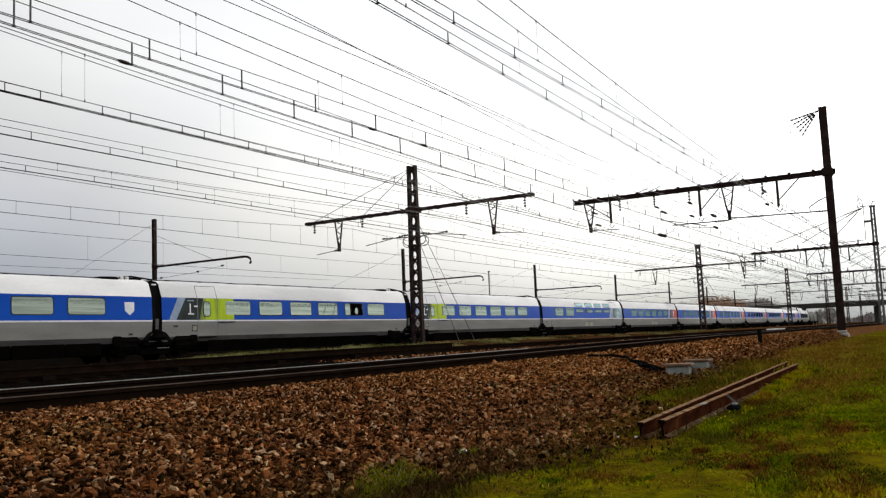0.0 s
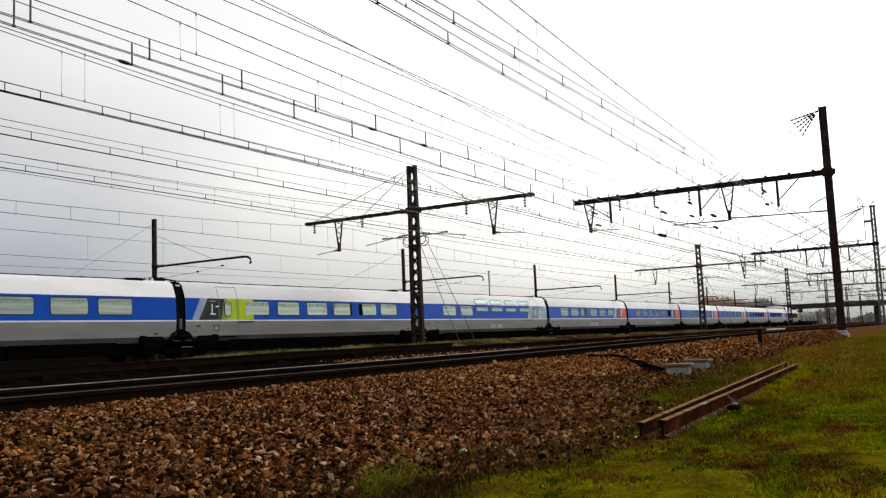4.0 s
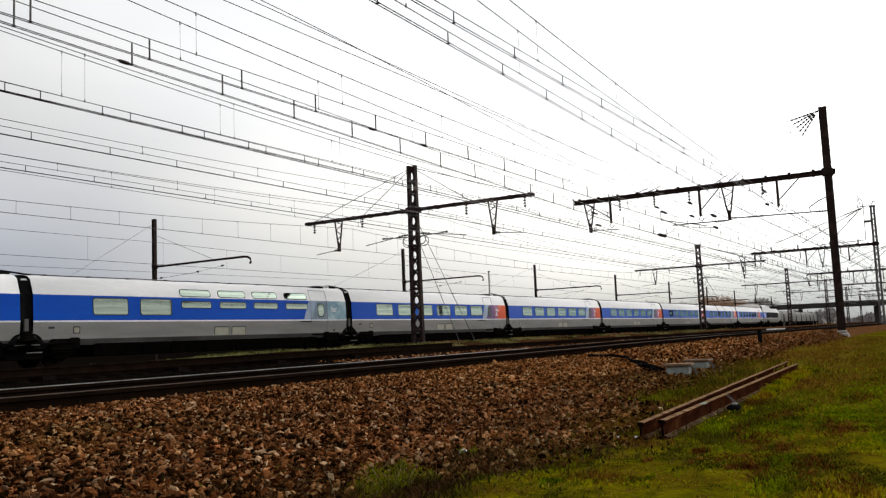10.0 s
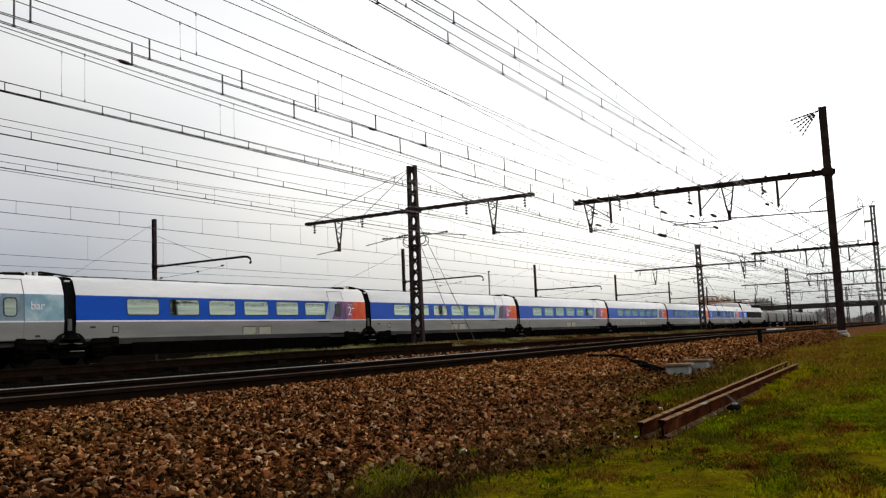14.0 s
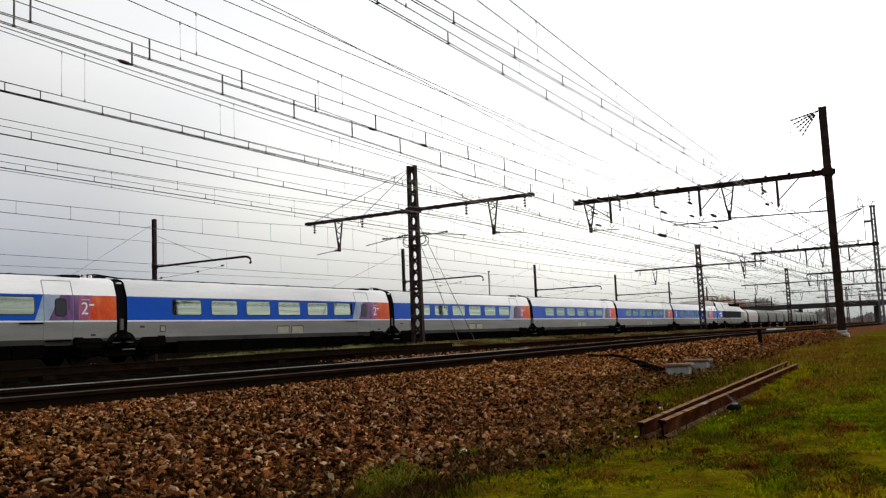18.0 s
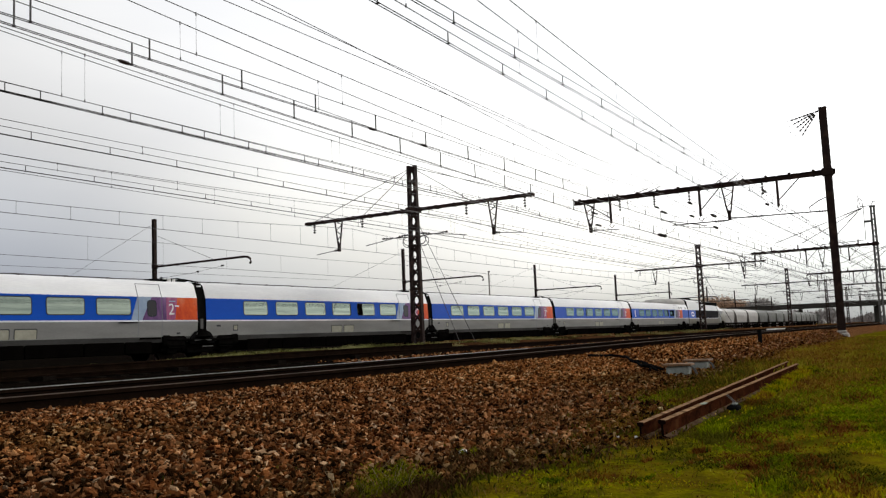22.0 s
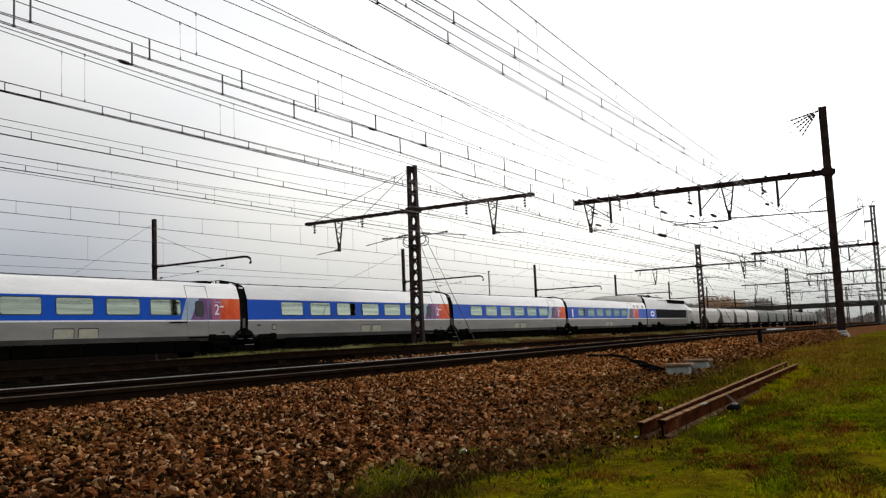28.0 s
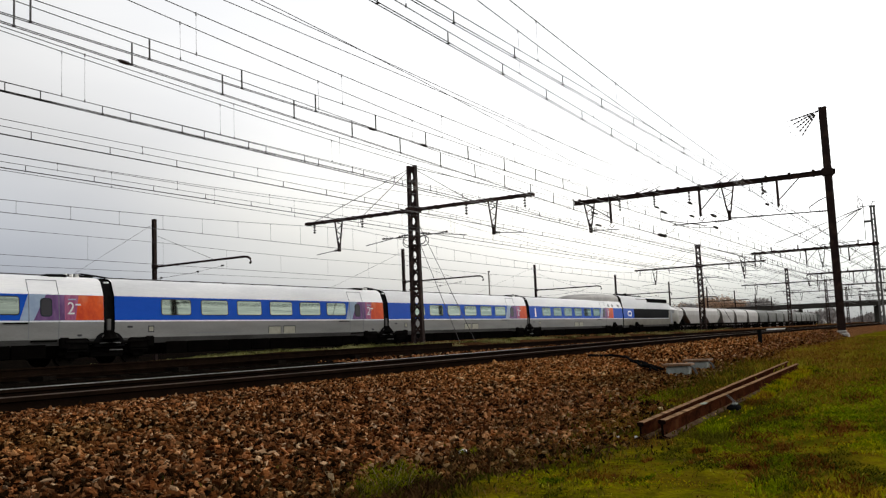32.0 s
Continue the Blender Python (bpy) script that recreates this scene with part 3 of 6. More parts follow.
def bogie(car, x):
    b = new("bogie")
    b.parent = car
    bm = fresh()
    for s in (-1, 1):
        box(bm, x - 2.05, s * 1.08 - 0.12, 0.42, x + 2.05, s * 1.08 + 0.12, 0.68, 0.03)
        for dx in (-1.5, 1.5):
            box(bm, x + dx - 0.28, s * 1.1 - 0.16, 0.30, x + dx + 0.28, s * 1.1 + 0.16, 0.62, 0.04)
            tube(bm, [(x + dx * 0.6, s * 1.2, 0.5), (x + dx * 0.6, s * 1.2, 0.98)], 0.1, 8)
        box(bm, x - 0.75, s * 1.2 - 0.1, 0.32, x + 0.75, s * 1.2 + 0.1, 0.52, 0.03)
    box(bm, x - 0.3, -1.0, 0.40, x + 0.3, 1.0, 0.66)
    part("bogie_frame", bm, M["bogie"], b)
    for dx in (-1.5, 1.5):
        wheelset(b, x + dx)
    for s in (-1, 1):
        for d in (-1, 1):
            bm = fresh()
            box(bm, x + d * 1.42 - 0.52, s * 1.40 - 0.06, 0.56, x + d * 1.42 + 0.52, s * 1.40 + 0.06, 1.05, 0.10)
            box(bm, x + d * 1.95 - 0.22, s * 1.42 - 0.05, 0.66, x + d * 1.95 + 0.22, s * 1.42 + 0.05, 1.09, 0.06)
            tube(bm, [(x + d * 0.5, s * 1.45, 0.86), (x + d * 1.95, s * 1.45, 0.92)], 0.06, 7)
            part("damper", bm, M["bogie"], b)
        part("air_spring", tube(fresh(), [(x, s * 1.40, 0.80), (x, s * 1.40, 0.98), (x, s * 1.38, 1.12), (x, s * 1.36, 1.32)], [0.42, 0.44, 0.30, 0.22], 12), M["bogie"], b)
        part("step_bar", box(fresh(), x - 0.55, s * 1.36 - 0.03, 0.70, x + 0.55, s * 1.36 + 0.03, 0.74), M["wheel"], b)


def gangway(car, x, slim=False):
    """The dark articulated joint at the end of a car: bellows, the bell-shaped coupling cover, its step plates and the roof leads."""
    g = new("gangway")
    g.parent = car
    wide = 0.17 if slim else 0.32
    prof = [(max(0.9, z), y - 0.05) if y > 0.2 else (z - 0.06, 0.0) for z, y in PROFILE]
    prof = [(z - (0.05 if z > 3.3 else 0), y) for z, y in prof]
    bm = loft([(x - wide, prof), (x, [(z, max(0, y - 0.06)) for z, y in prof]), (x + wide, prof)])
    for f in bm.faces:
        f.material_index = 0
    part("bellows", bm, M["black"], g)
    if slim:
        return
    for s in (-1, 1):
        bell = ((-0.72, 0.72), (-0.70, 0.86), (-0.62, 1.0), (-0.54, 1.12), (-0.40, 1.22), (-0.20, 1.27), (0.20, 1.27), (0.40, 1.22), (0.54, 1.12), (0.62, 1.0), (0.70, 0.86), (0.72, 0.72))
        bm = fresh()
        poly(bm, [(x + a, s * 1.45, c) for a, c in bell], (0, -s * 0.5, 0))
        part("coupling_cover", tidy(bm), M["black"], g)
        bm = fresh()
        poly(bm, [(x + 0.36 * math.cos(a), s * 1.47, 1.10 + 0.12 * math.sin(a)) for a in [j * math.pi / 6 for j in range(12)]], (0, -s * 0.06, 0))
        part("cover_cap", tidy(bm), M["roofsteel"], g)
        part("coupling_post", box(fresh(), x - 0.10, s * 1.42 - 0.04, 1.15, x + 0.07, s * 1.42 + 0.04, 1.78, 0.02), M["roofsteel"], g)
        part("cover_edge", box(fresh(), x - 0.62, s * 1.46 - 0.03, 0.83, x + 0.66, s * 1.46 + 0.03, 0.87, 0.01), M["galv"], g, "bright worn steel rim")
        part("step_plate", box(fresh(), x - 0.05, s * 1.50 - 0.03, 0.56, x + 0.55, s * 1.50 + 0.03, 0.60, 0.01), M["galv"], g)
        part("lashing_eye", box(fresh(), x - 0.16, s * 1.30 - 0.03, 3.16, x + 0.06, s * 1.30 + 0.03, 3.22, 0.01), M["letter"], g)
    bm = fresh()
    box(bm, x - 2.3, -0.95, 3.36, x - 1.5, -0.5, 3.47, 0.03)
    box(bm, x - 0.9, -0.75, 3.36, x - 0.2, -0.35, 3.50, 0.03)
    tube(bm, [(x - 2.2, -0.7, 3.46), (x - 1.2, -0.6, 3.50), (x - 0.6, -0.55, 3.56), (x + 0.1, -0.55, 3.50), (x + 0.7, -0.6, 3.42)], 0.035, 6)
    part("roof_connector", bm, M["black"], g)
    for dx in (-1.45, -1.2, -0.95):
        part("roof_insulator", tube(fresh(), [(x + dx, -0.75, 3.38), (x + dx, -0.75, 3.52)], 0.07, 8), M["whitepaint"], g, "pale roof insulator")


def underframe(car, x0, x1, rnd):
    x = x0 + 2.6
    while x < x1 - 3.0:
        w, z = rnd.uniform(0.9, 2.4), rnd.uniform(0.34, 0.38)
        for s in (-1, 1):
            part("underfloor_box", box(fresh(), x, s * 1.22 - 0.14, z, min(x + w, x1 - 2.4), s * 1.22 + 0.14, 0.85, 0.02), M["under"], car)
        x += w + rnd.uniform(0.02, 0.05)


def roof_line(car, x0, x1, rnd):
    bm = fresh()
    pts, x = [], x0
    while x < x1:
        pts.append((x, -0.55, 3.455 + rnd.uniform(-0.01, 0.015)))
        x += 0.8
    tube(bm, pts, 0.022, 5)
    part("roof_cable", bm, M["roofsteel"], car)
    x = x0 + 1
    clamp = None
    while x < x1 - 0.5:
        if clamp is None:
            clamp = part("cable_clamp", box(fresh(), -0.06, -0.62, 3.38, 0.06, -0.48, 3.48), M["roofsteel"], car)
            clamp.matrix_basis = pose(x, 0, 0)
        else:
            same(clamp, pose(x, 0, 0))
        x += 1.9


def small_side_details(car, hatches=True):
    for x in (8.95, 10.0) if hatches else ():
        c = part("hatch", plate(round_rect(x, x + 0.9, 1.06, 1.43, 0.05), 0.006), M["blind"], car)
        part("hatch_lid", plate(round_rect(x + 0.035, x + 0.865, 1.05, 1.39, 0.04), 0.009), M["cream"], c)
    part("marking", plate([(4.0, 1.15), (6.8, 1.15), (6.8, 1.18), (4.0, 1.18)], 0.005), M["seam"], car)
    part("socket_flap", plate(round_rect(0.85, 1.1, 1.42, 1.50, 0.02), 0.008), M["blind"], car)
    part("socket_flap", plate(round_rect(17.3, 17.5, 1.12, 1.20, 0.02), 0.008), M["blind"], car)
    n = part("notice_plate", plate(round_rect(1.87, 2.17, 1.23, 1.50, 0.02), 0.008), M["blind"], car)
    part("notice_face", plate(round_rect(1.91, 2.13, 1.27, 1.46, 0.02), 0.010), M["cream"], n)


def car_shell(kind, label, rnd, x0=0.25, x1=18.45):
    car = thing(kind, pose(0, 0, 0), label, "train car", "coaches of the train")
    part("body", body_bm(x0, x1), [M[b] for b in BAND], car)
    underframe(car, x0, x1, rnd)
    roof_line(car, x0, x1, rnd)
    return car


def first_class(rnd, blinds, crest=False):
    car = car_shell("first_class_coach", "silver and blue high-speed coach with lime door panels", rnd)
    low, high = 1.725, 2.665
    if crest:
        for x0 in (12.35, 14.58, 10.1, 7.9, 5.7):
            car_window(car, x0, x0 + 1.6, 1.95, 2.56)
        bm = fresh()
        part("crest", plate([(17.1, 2.44), (17.57, 2.44), (17.56, 2.1), (17.34, 1.92), (17.11, 2.1)], 0.008), M["stripe"], car, "pale shield-shaped crest")
    else:
        part("silver_panel", plate([(0.62, low), (1.0, low), (1.55, high), (1.12, high)], 0.006), M["silver"], car)
        part("slate_panel", plate([(1.0, low), (2.3, low), (2.55, high), (1.55, high)], 0.007), M["slate"], car)
        part("marbled_panel", plate([(2.3, low), (2.62, low), (2.72, high), (2.55, high)], 0.0075), M["limegrey"], car, "grey-green marbled door panel")
        part("lime_panel", plate([(2.62, low), (4.36, low), (4.36, high), (2.72, high)], 0.008), M["lime"], car, "lime green door panel")
        text_plate(car, "1", 1.60, 1.97, 0.66)
        part("class_bars", plate([(1.66, 1.955), (1.98, 1.955), (1.98, 2.005), (1.66, 2.005)], 0.021), M["letter"], car)
        part("class_bars", plate([(2.0, 2.28), (2.2, 2.28), (2.2, 2.34), (2.0, 2.34)], 0.021), M["letter"], car)
        part("class_bars", plate([(1.62, 2.53), (2.0, 2.53), (2.0, 2.57), (1.62, 2.57)], 0.012), M["silver"], car)
        car_door(car, 2.2, 3.36, 2.55, 2.92, "pane")
        for i, x0 in enumerate((3.86, 6.04, 8.23, 10.36, 12.60, 14.63)):
            b = blinds.get(i)
            car_window(car, x0, x0 + 1.56, 1.95, 2.56, blind=(x0 + b[0], x0 + b[1]) if b else None)
    if not crest:
        part("door_gutter", plate([(3.36, 1.60), (4.4, 1.60), (4.4, 1.645), (3.36, 1.645)], 0.03), M["under"], car)
    small_side_details(car, False)
    gangway(car, 18.7)
    bogie(car, 18.7)
    return car


def second_class(rnd, blinds, last=False):
    car = car_shell("second_class_coach", "silver and blue high-speed coach with orange door panels", rnd, 0.25, 20.98 if last else 18.45)
    low, high = 1.725, 2.665
    wins = (2.57, 4.75, 6.92, 9.09, 11.26, 13.38)
    for i, x0 in enumerate(wins):
        b = blinds.get(i)
        car_window(car, x0, x0 + 1.56, 1.95, 2.56, blind=(x0 + b[0], x0 + b[1]) if b else None)
    part("silver_panel", plate([(14.96, low), (15.55, low), (16.1, high), (15.3, high)], 0.006), M["silver"], car)
    part("purple_panel", plate([(15.5, low), (16.75, low), (16.75, high), (16.0, high)], 0.008), M["purple"], car, "purple door panel")
    part("pink_panel", plate([(16.75, low), (17.2, low), (17.35, high), (16.75, high)], 0.008), M["pink"], car)
    part("orange_panel", plate([(17.2, low), (18.44, low), (18.44, high), (17.35, high)], 0.008), M["orange"], car, "orange end panel")
    part("door_gutter", plate([(14.35, 1.60), (15.28, 1.60), (15.28, 1.645), (14.35, 1.645)], 0.03), M["under"], car)
    text_plate(car, "2", 16.84, 1.95, 0.66)
    part("class_bars", plate([(17.2, 2.28), (17.42, 2.28), (17.42, 2.34), (17.2, 2.34)], 0.022), M["letter"], car)
    part("class_bars", plate([(16.9, 2.48), (17.24, 2.48), (17.24, 2.53), (16.9, 2.53)], 0.012), M["silver"], car)
    car_door(car, 15.32, 16.52, 15.8, 16.2, "dark_pane")
    small_side_details(car)
    if last:
        hump = []
        for x, h, w in ((9.2, 3.43, 0.6), (10.4, 3.66, 0.85), (11.8, 3.84, 1.0), (14.3, 3.97, 1.08), (17.5, 4.03, 1.1), (20.9, 4.05, 1.1)):
            hump.append((x, ((3.2, w), (3.25, w), (3.3, w), (3.3 + (h - 3.3) * 0.3, w), (3.3 + (h - 3.3) * 0.5, w * 0.97), (3.3 + (h - 3.3) * 0.7, w * 0.9), (3.3 + (h - 3.3) * 0.85, w * 0.75), (3.3 + (h - 3.3) * 0.94, w * 0.55), (h - 0.01, w * 0.3), (h, 0.0))))
        bm = loft(hump)
        for f in bm.faces:
            f.material_index, f.smooth = 0, True
        part("roof_fairing", bm, M["fairing"], car, "rounded roof fairing")
        for x in (17.2, 18.2, 19.8):
            part("side_vent", plate(round_rect(x, x + 0.5, 2.76, 3.02, 0.12), 0.006), M["seam"], car)
        part("marking", plate([(1.2, 1.85), (1.42, 1.85), (1.42, 2.5), (1.2, 2.5)], 0.006), M["letter"], car)
        gangway(car, 21.08, True)
        bogie(car, 18.5)
    else:
        gangway(car, 18.7)
        bogie(car, 18.7)
    return car


def bar_car(rnd):
    car = car_shell("bar_coach", "silver and blue bar coach with pale blue door panel", rnd)
    low, high = 1.725, 2.665
    for x0 in (2.75, 4.97):
        car_window(car, x0, x0 + 1.58, 1.95, 2.56)
    for i, (x0, x1) in enumerate(((7.12, 8.77), (9.32, 10.93), (11.48, 13.07), (13.7, 15.28))):
        car_window(car, x0, x1, 2.25, 2.5, 0.07)
        car_window(car, x0 - 0.05, x1 + 0.02, 2.74, 3.01, 0.12)
    part("silver_panel", plate([(14.98, low), (15.60, low), (16.10, high), (15.42, high)], 0.006), M["silver"], car)
    part("grey_door_panel", plate([(15.55, low), (16.88, low), (16.88, high), (16.05, high)], 0.007), M["steelblue"], car, "steel blue door panel")
    part("aqua_panel", plate([(16.885, low), (18.44, low), (18.44, high), (16.885, high)], 0.008), M["aqua"], car, "cloudy pale blue end panel")
    text_plate(car, "bar", 17.1, 2.12, 0.42)
    part("door_gutter", plate([(14.75, 1.60), (15.54, 1.60), (15.54, 1.645), (14.75, 1.645)], 0.03), M["under"], car)
    car_door(car, 15.56, 16.86, 16.12, 16.56, "pane")
    small_side_details(car)
    gangway(car, 18.7)
    bogie(car, 18.7)
    return car


def power_car(rnd):
    car = thing("power_car", pose(0, 0, 0), "silver tail power car with sloping nose and black side grille", "locomotive")

    def prof(h, w, zlow=0.35):
        k = (h - 2.67) / (3.44 - 2.67)
        return tuple((z if z <= 2.67 else 2.67 + (z - 2.67) * k, y * w) for z, y in PROFILE)
    secs = [(0.14, prof(4.03, 1.0)), (0.2, prof(4.05, 1.0)), (6.0, prof(3.98, 1.0)), (13.0, prof(3.92, 1.0)), (15.1, prof(3.80, 0.99)), (16.4, prof(3.42, 0.98)), (17.7, prof(3.02, 0.95)), (19.2, prof(2.80, 0.87)), (20.4, prof(2.70, 0.76))]
    secs.append((21.2, tuple((0.35 + (z - 0.35) * 0.84, y * 0.60) for z, y in prof(2.7, 1))))
    secs.append((21.8, tuple((0.4 + (z - 0.35) * 0.55, y * 0.42) for z, y in prof(2.7, 1))))
    mats = [M["under"], M["skirt"], M["nose"], M["stripe"], M["blue"], M["white"], M["white"], M["white"], M["white"], M["white"]]
    bm = loft(secs)
    for f in bm.faces:
        c = f.calc_center_median()
        f.smooth = True
        if c.x > 15.1 and f.material_index in (3, 4):
            f.material_index = 2
    part("body", bm, mats, car)
    part("side_grille", plate([(3.3, 1.722), (15.0, 1.722), (15.4, 2.668), (3.4, 2.668)], 0.012), M["grille"], car, "black side grille band")
    part("emblem", plate(round_rect(1.4, 2.6, 1.90, 2.45, 0.26), 0.010), M["stripe"], car)
    part("emblem_mark", plate(round_rect(1.6, 2.4, 2.05, 2.30, 0.12), 0.013), M["blue"], car)
    bm = fresh()
    box(bm, 8.2, -1.30, 3.36, 15.2, -0.9, 3.78, 0.05)
    part("roof_grille", bm, M["black"], car, "dark roof grille")
    bm = fresh()
    for x in (2.2, 3.1):
        box(bm, x, -0.8, 3.95, x + 0.6, 0.8, 4.12, 0.05)
    tube(bm, [(0.2, -0.5, 4.08), (1.4, -0.4, 4.16), (3.6, -0.5, 4.12), (5.2, -0.6, 4.02), (8.0, -0.7, 3.98)], 0.05, 6)
    tube(bm, [(2.6, -0.6, 4.08), (3.4, -0.6, 4.22), (4.6, -0.6, 4.06)], 0.05, 6)
    part("roof_equipment", bm, M["black"], car)
    bm = fresh()
    box(bm, 4.6, -1.22, 3.40, 8.0, -0.85, 3.72, 0.05)
    part("roof_vent", bm, M["fairing"], car)
    part("cab_door", plate([(15.9, 1.2), (16.6, 1.2), (16.6, 2.6), (15.9, 2.6)], 0.01), M["seam"], car)
    part("windscreen", plate([(16.7, 2.30), (17.6, 2.30), (17.4, 2.60), (16.8, 2.60)], -0.03, 0.05), M["dark_pane"], car)
    part("headlight", box(fresh(), 20.9, -0.82, 1.35, 21.2, -0.66, 1.6, 0.04), M["letter"], car)
    underframe(car, 0.3, 16.5, rnd)
    for x in (3.8, 17.4):
        bogie(car, x)
    return car


rnd = random.Random(4)
TRAIN = []   # car, its first joint counted from the joint between the first two coaches, its length
TRAIN.append((first_class(rnd, {}, True), -18.7, 18.7))
TRAIN.append((first_class(rnd, {}), 0.0, 18.7))
TRAIN.append((first_class(rnd, {}), 18.7, 18.7))
TRAIN.append((bar_car(rnd), 37.4, 18.7))
for i, bl in enumerate(({}, {}, {}, {}, {})):
    TRAIN.append((second_class(rnd, bl), 56.1 + 18.7 * i, 18.7))
TRAIN.append((second_class(rnd, {}, True), 149.6, 21.08))
TRAIN.append((power_car(rnd), 170.68, 20.0))

# ---- masts and gantries ----


def lattice_mast(m, height, w0, w1, label, base=-0.3):
    """Two channels joined by flat lattice bars."""
    t = thing("lattice_mast", m, label, "railway mast", "overhead line masts")
    for s in (-1, 1):
        bm = fresh()
        bar(bm, (0, s * w0, base), (0, s * w1, height), 0.24, 0.15, (0, 1, 0))
        part("channel", bm, M["steel"], t)
    n = int(height / 0.62)
    for i in range(n):
        z0, z1 = base + 0.5 + i * (height - base - 0.6) / n, base + 0.5 + (i + 1) * (height - base - 0.6) / n
        a, b = w0 + (w1 - w0) * z0 / height, w0 + (w1 - w0) * z1 / height
        for s in (-1, 1):
            part("lattice_bar", bar(fresh(), (s * 0.11, -s * a, z0), (s * 0.11, s * b, z1), 0.115, 0.014, (1, 0, 0)), M["steel"], t)
    for k in (0.02, 0.33, 0.66, 0.995):
        z = base + 0.4 + (height - base - 0.5) * k
        w = w0 + (w1 - w0) * z / height
        part("batten_plate", box(fresh(), -0.135, -w - 0.06, z - 0.08, 0.135, w + 0.06, z + 0.08), M["steel"], t)
    return t


def pull_triangle(parent, y, z0, z1):
    """The lattice drop bracket that holds the registration arm."""
    b = new("drop_bracket")
    b.parent = parent
    bm = fresh()
    for s in (-1, 1):
        bar(bm, (0, y + s * 0.27, z0), (0, y + s * 0.07, z1 + 0.35), 0.06, 0.06)
    bar(bm, (0, y, z1), (0, y, z1 + 0.45), 0.17, 0.12)
    k = 5
    for i in range(k):
        f0, f1 = i / k, (i + 1) / k
        w0, w1 = 0.27 - 0.20 * f0, 0.27 - 0.20 * f1
        za, zb = z0 + (z1 + 0.35 - z0) * f0, z0 + (z1 + 0.35 - z0) * f1
        s = 1 if i % 2 else -1
        bar(bm, (0, y - s * w0, za), (0, y + s * w1, zb), 0.045, 0.03)
    part("bracket_frame", bm, M["steel"], b)
    return b


def insulator(parent, p, q, n=4, r=0.09):
    bm = fresh()
    discs(bm, p, q, n, r, 0.018)
    return part("insulator", bm, M["insul"], parent)


def reg_arm(parent, p, q):
    b = part("registration_arm", tube(fresh(), [p, q], 0.022, 6), M["galv"], parent)
    bm = fresh()
    v = Vector(q) - Vector(p)
    discs(bm, Vector(p) + v * 0.05, Vector(p) + v * 0.22, 3, 0.07, 0.02)
    part("insulator", bm, M["insul"], b)


def centre_mast(x, y, left, right):
    """A lattice mast between two tracks with an arm over both."""
    t = lattice_mast(pose(x, y, -0.16), 9.95, 0.29, 0.19, "dark steel lattice mast with cross arm over two tracks")
    z = 7.53
    part("arm_collar", box(fresh(), -0.2, -0.40, z - 0.18, 0.2, 0.40, z + 0.15, 0.03), M["steel"], t)
    part("lower_collar", box(fresh(), -0.17, -0.33, 5.55, 0.17, 0.33, 5.68, 0.02), M["steel"], t)
    bm = fresh()
    for dx in (-0.1, 0.1):
        bar(bm, (dx, -right, z), (dx, left, z), 0.07, 0.15)
    part("cross_arm", bm, M["steel"], t)
    bm = fresh()
    for k in range(14):
        yy = -right + 0.2 + (left + right - 0.4) * k / 13
        box(bm, -0.14, yy - 0.06, z - 0.1, 0.14, yy + 0.06, z + 0.1)
    part("arm_tie", bm, M["steel"], t)
    for yy in (left - 0.6, left * 0.45, -right * 0.5, -right + 0.4):
        part("stay_rod", tube(fresh(), [(0, 0.0, 9.85), (0, yy, z + 0.08)], 0.018, 5), M["wire"], t)
    for s, yb, strings in ((1, 5.05, (6.8, 3.4)), (-1, -4.8, (-3.25, -6.6))):
        pull_triangle(t, yb, z, 5.75)
        for yy in strings:
            insulator(t, (0, yy, z - 0.05), (0, yy, z - 0.62))
        reg_arm(t, (0, yb, 5.85), (0, yb + s * 1.6, 5.7))
        reg_arm(t, (0, s * 0.4, 6.25), (0, s * 3.2, 5.9))
        part("outrigger", tube(fresh(), [(0, s * 0.3, 6.1), (0, s * 2.0, 6.17)], 0.025, 6), M["steel"], t)
        insulator(t, (0, s * 1.75, 6.16), (0, s * 2.1, 6.18), 3, 0.065)
    bm = fresh()
    for sd in (-1, 1):
        for k in range(2):
            pts = [(0.12 * k, sd * (0.42 + 0.1 * k) + 0.3 * math.cos(a), 5.95 - 0.1 * k + 0.27 * math.sin(a)) for a in [j * math.pi / 7 for j in range(15)]]
            tube(bm, pts, 0.02, 5)
    part("jumper_cable", bm, M["wire"], t)
    for ya, za, yb in ((-0.3, 6.75, -3.6), (-0.3, 5.8, -2.65)):
        part("guy_wire", tube(fresh(), [(0, ya, za), (0, yb, 0.1)], 0.016, 5), M["wire"], t)
    return t


def taller(t, k=1.06):
    """The same mast six parts in a hundred larger, set back along its bearing."""
    at = Vector(EYE) + k * (t.matrix_basis.translation - Vector(EYE))
    t.matrix_basis = Matrix.Translation(at) @ Matrix.Scale(k, 4)


taller(centre_mast(38.6, 25.0, 7.4, 7.1))
taller(centre_mast(97.5, 25.3 + bend(97.5), 7.4, 7.1))
taller(centre_mast(153.5, 24.6 + bend(153.5), 7.4, 7.1))
taller(centre_mast(203.0, 23.6 + bend(203), 7.4, 7.1))
taller(centre_mast(252.0, 22.9 + bend(252), 7.4, 7.1))
taller(centre_mast(322.0, 22.4 + bend(322), 7.4, 7.1))


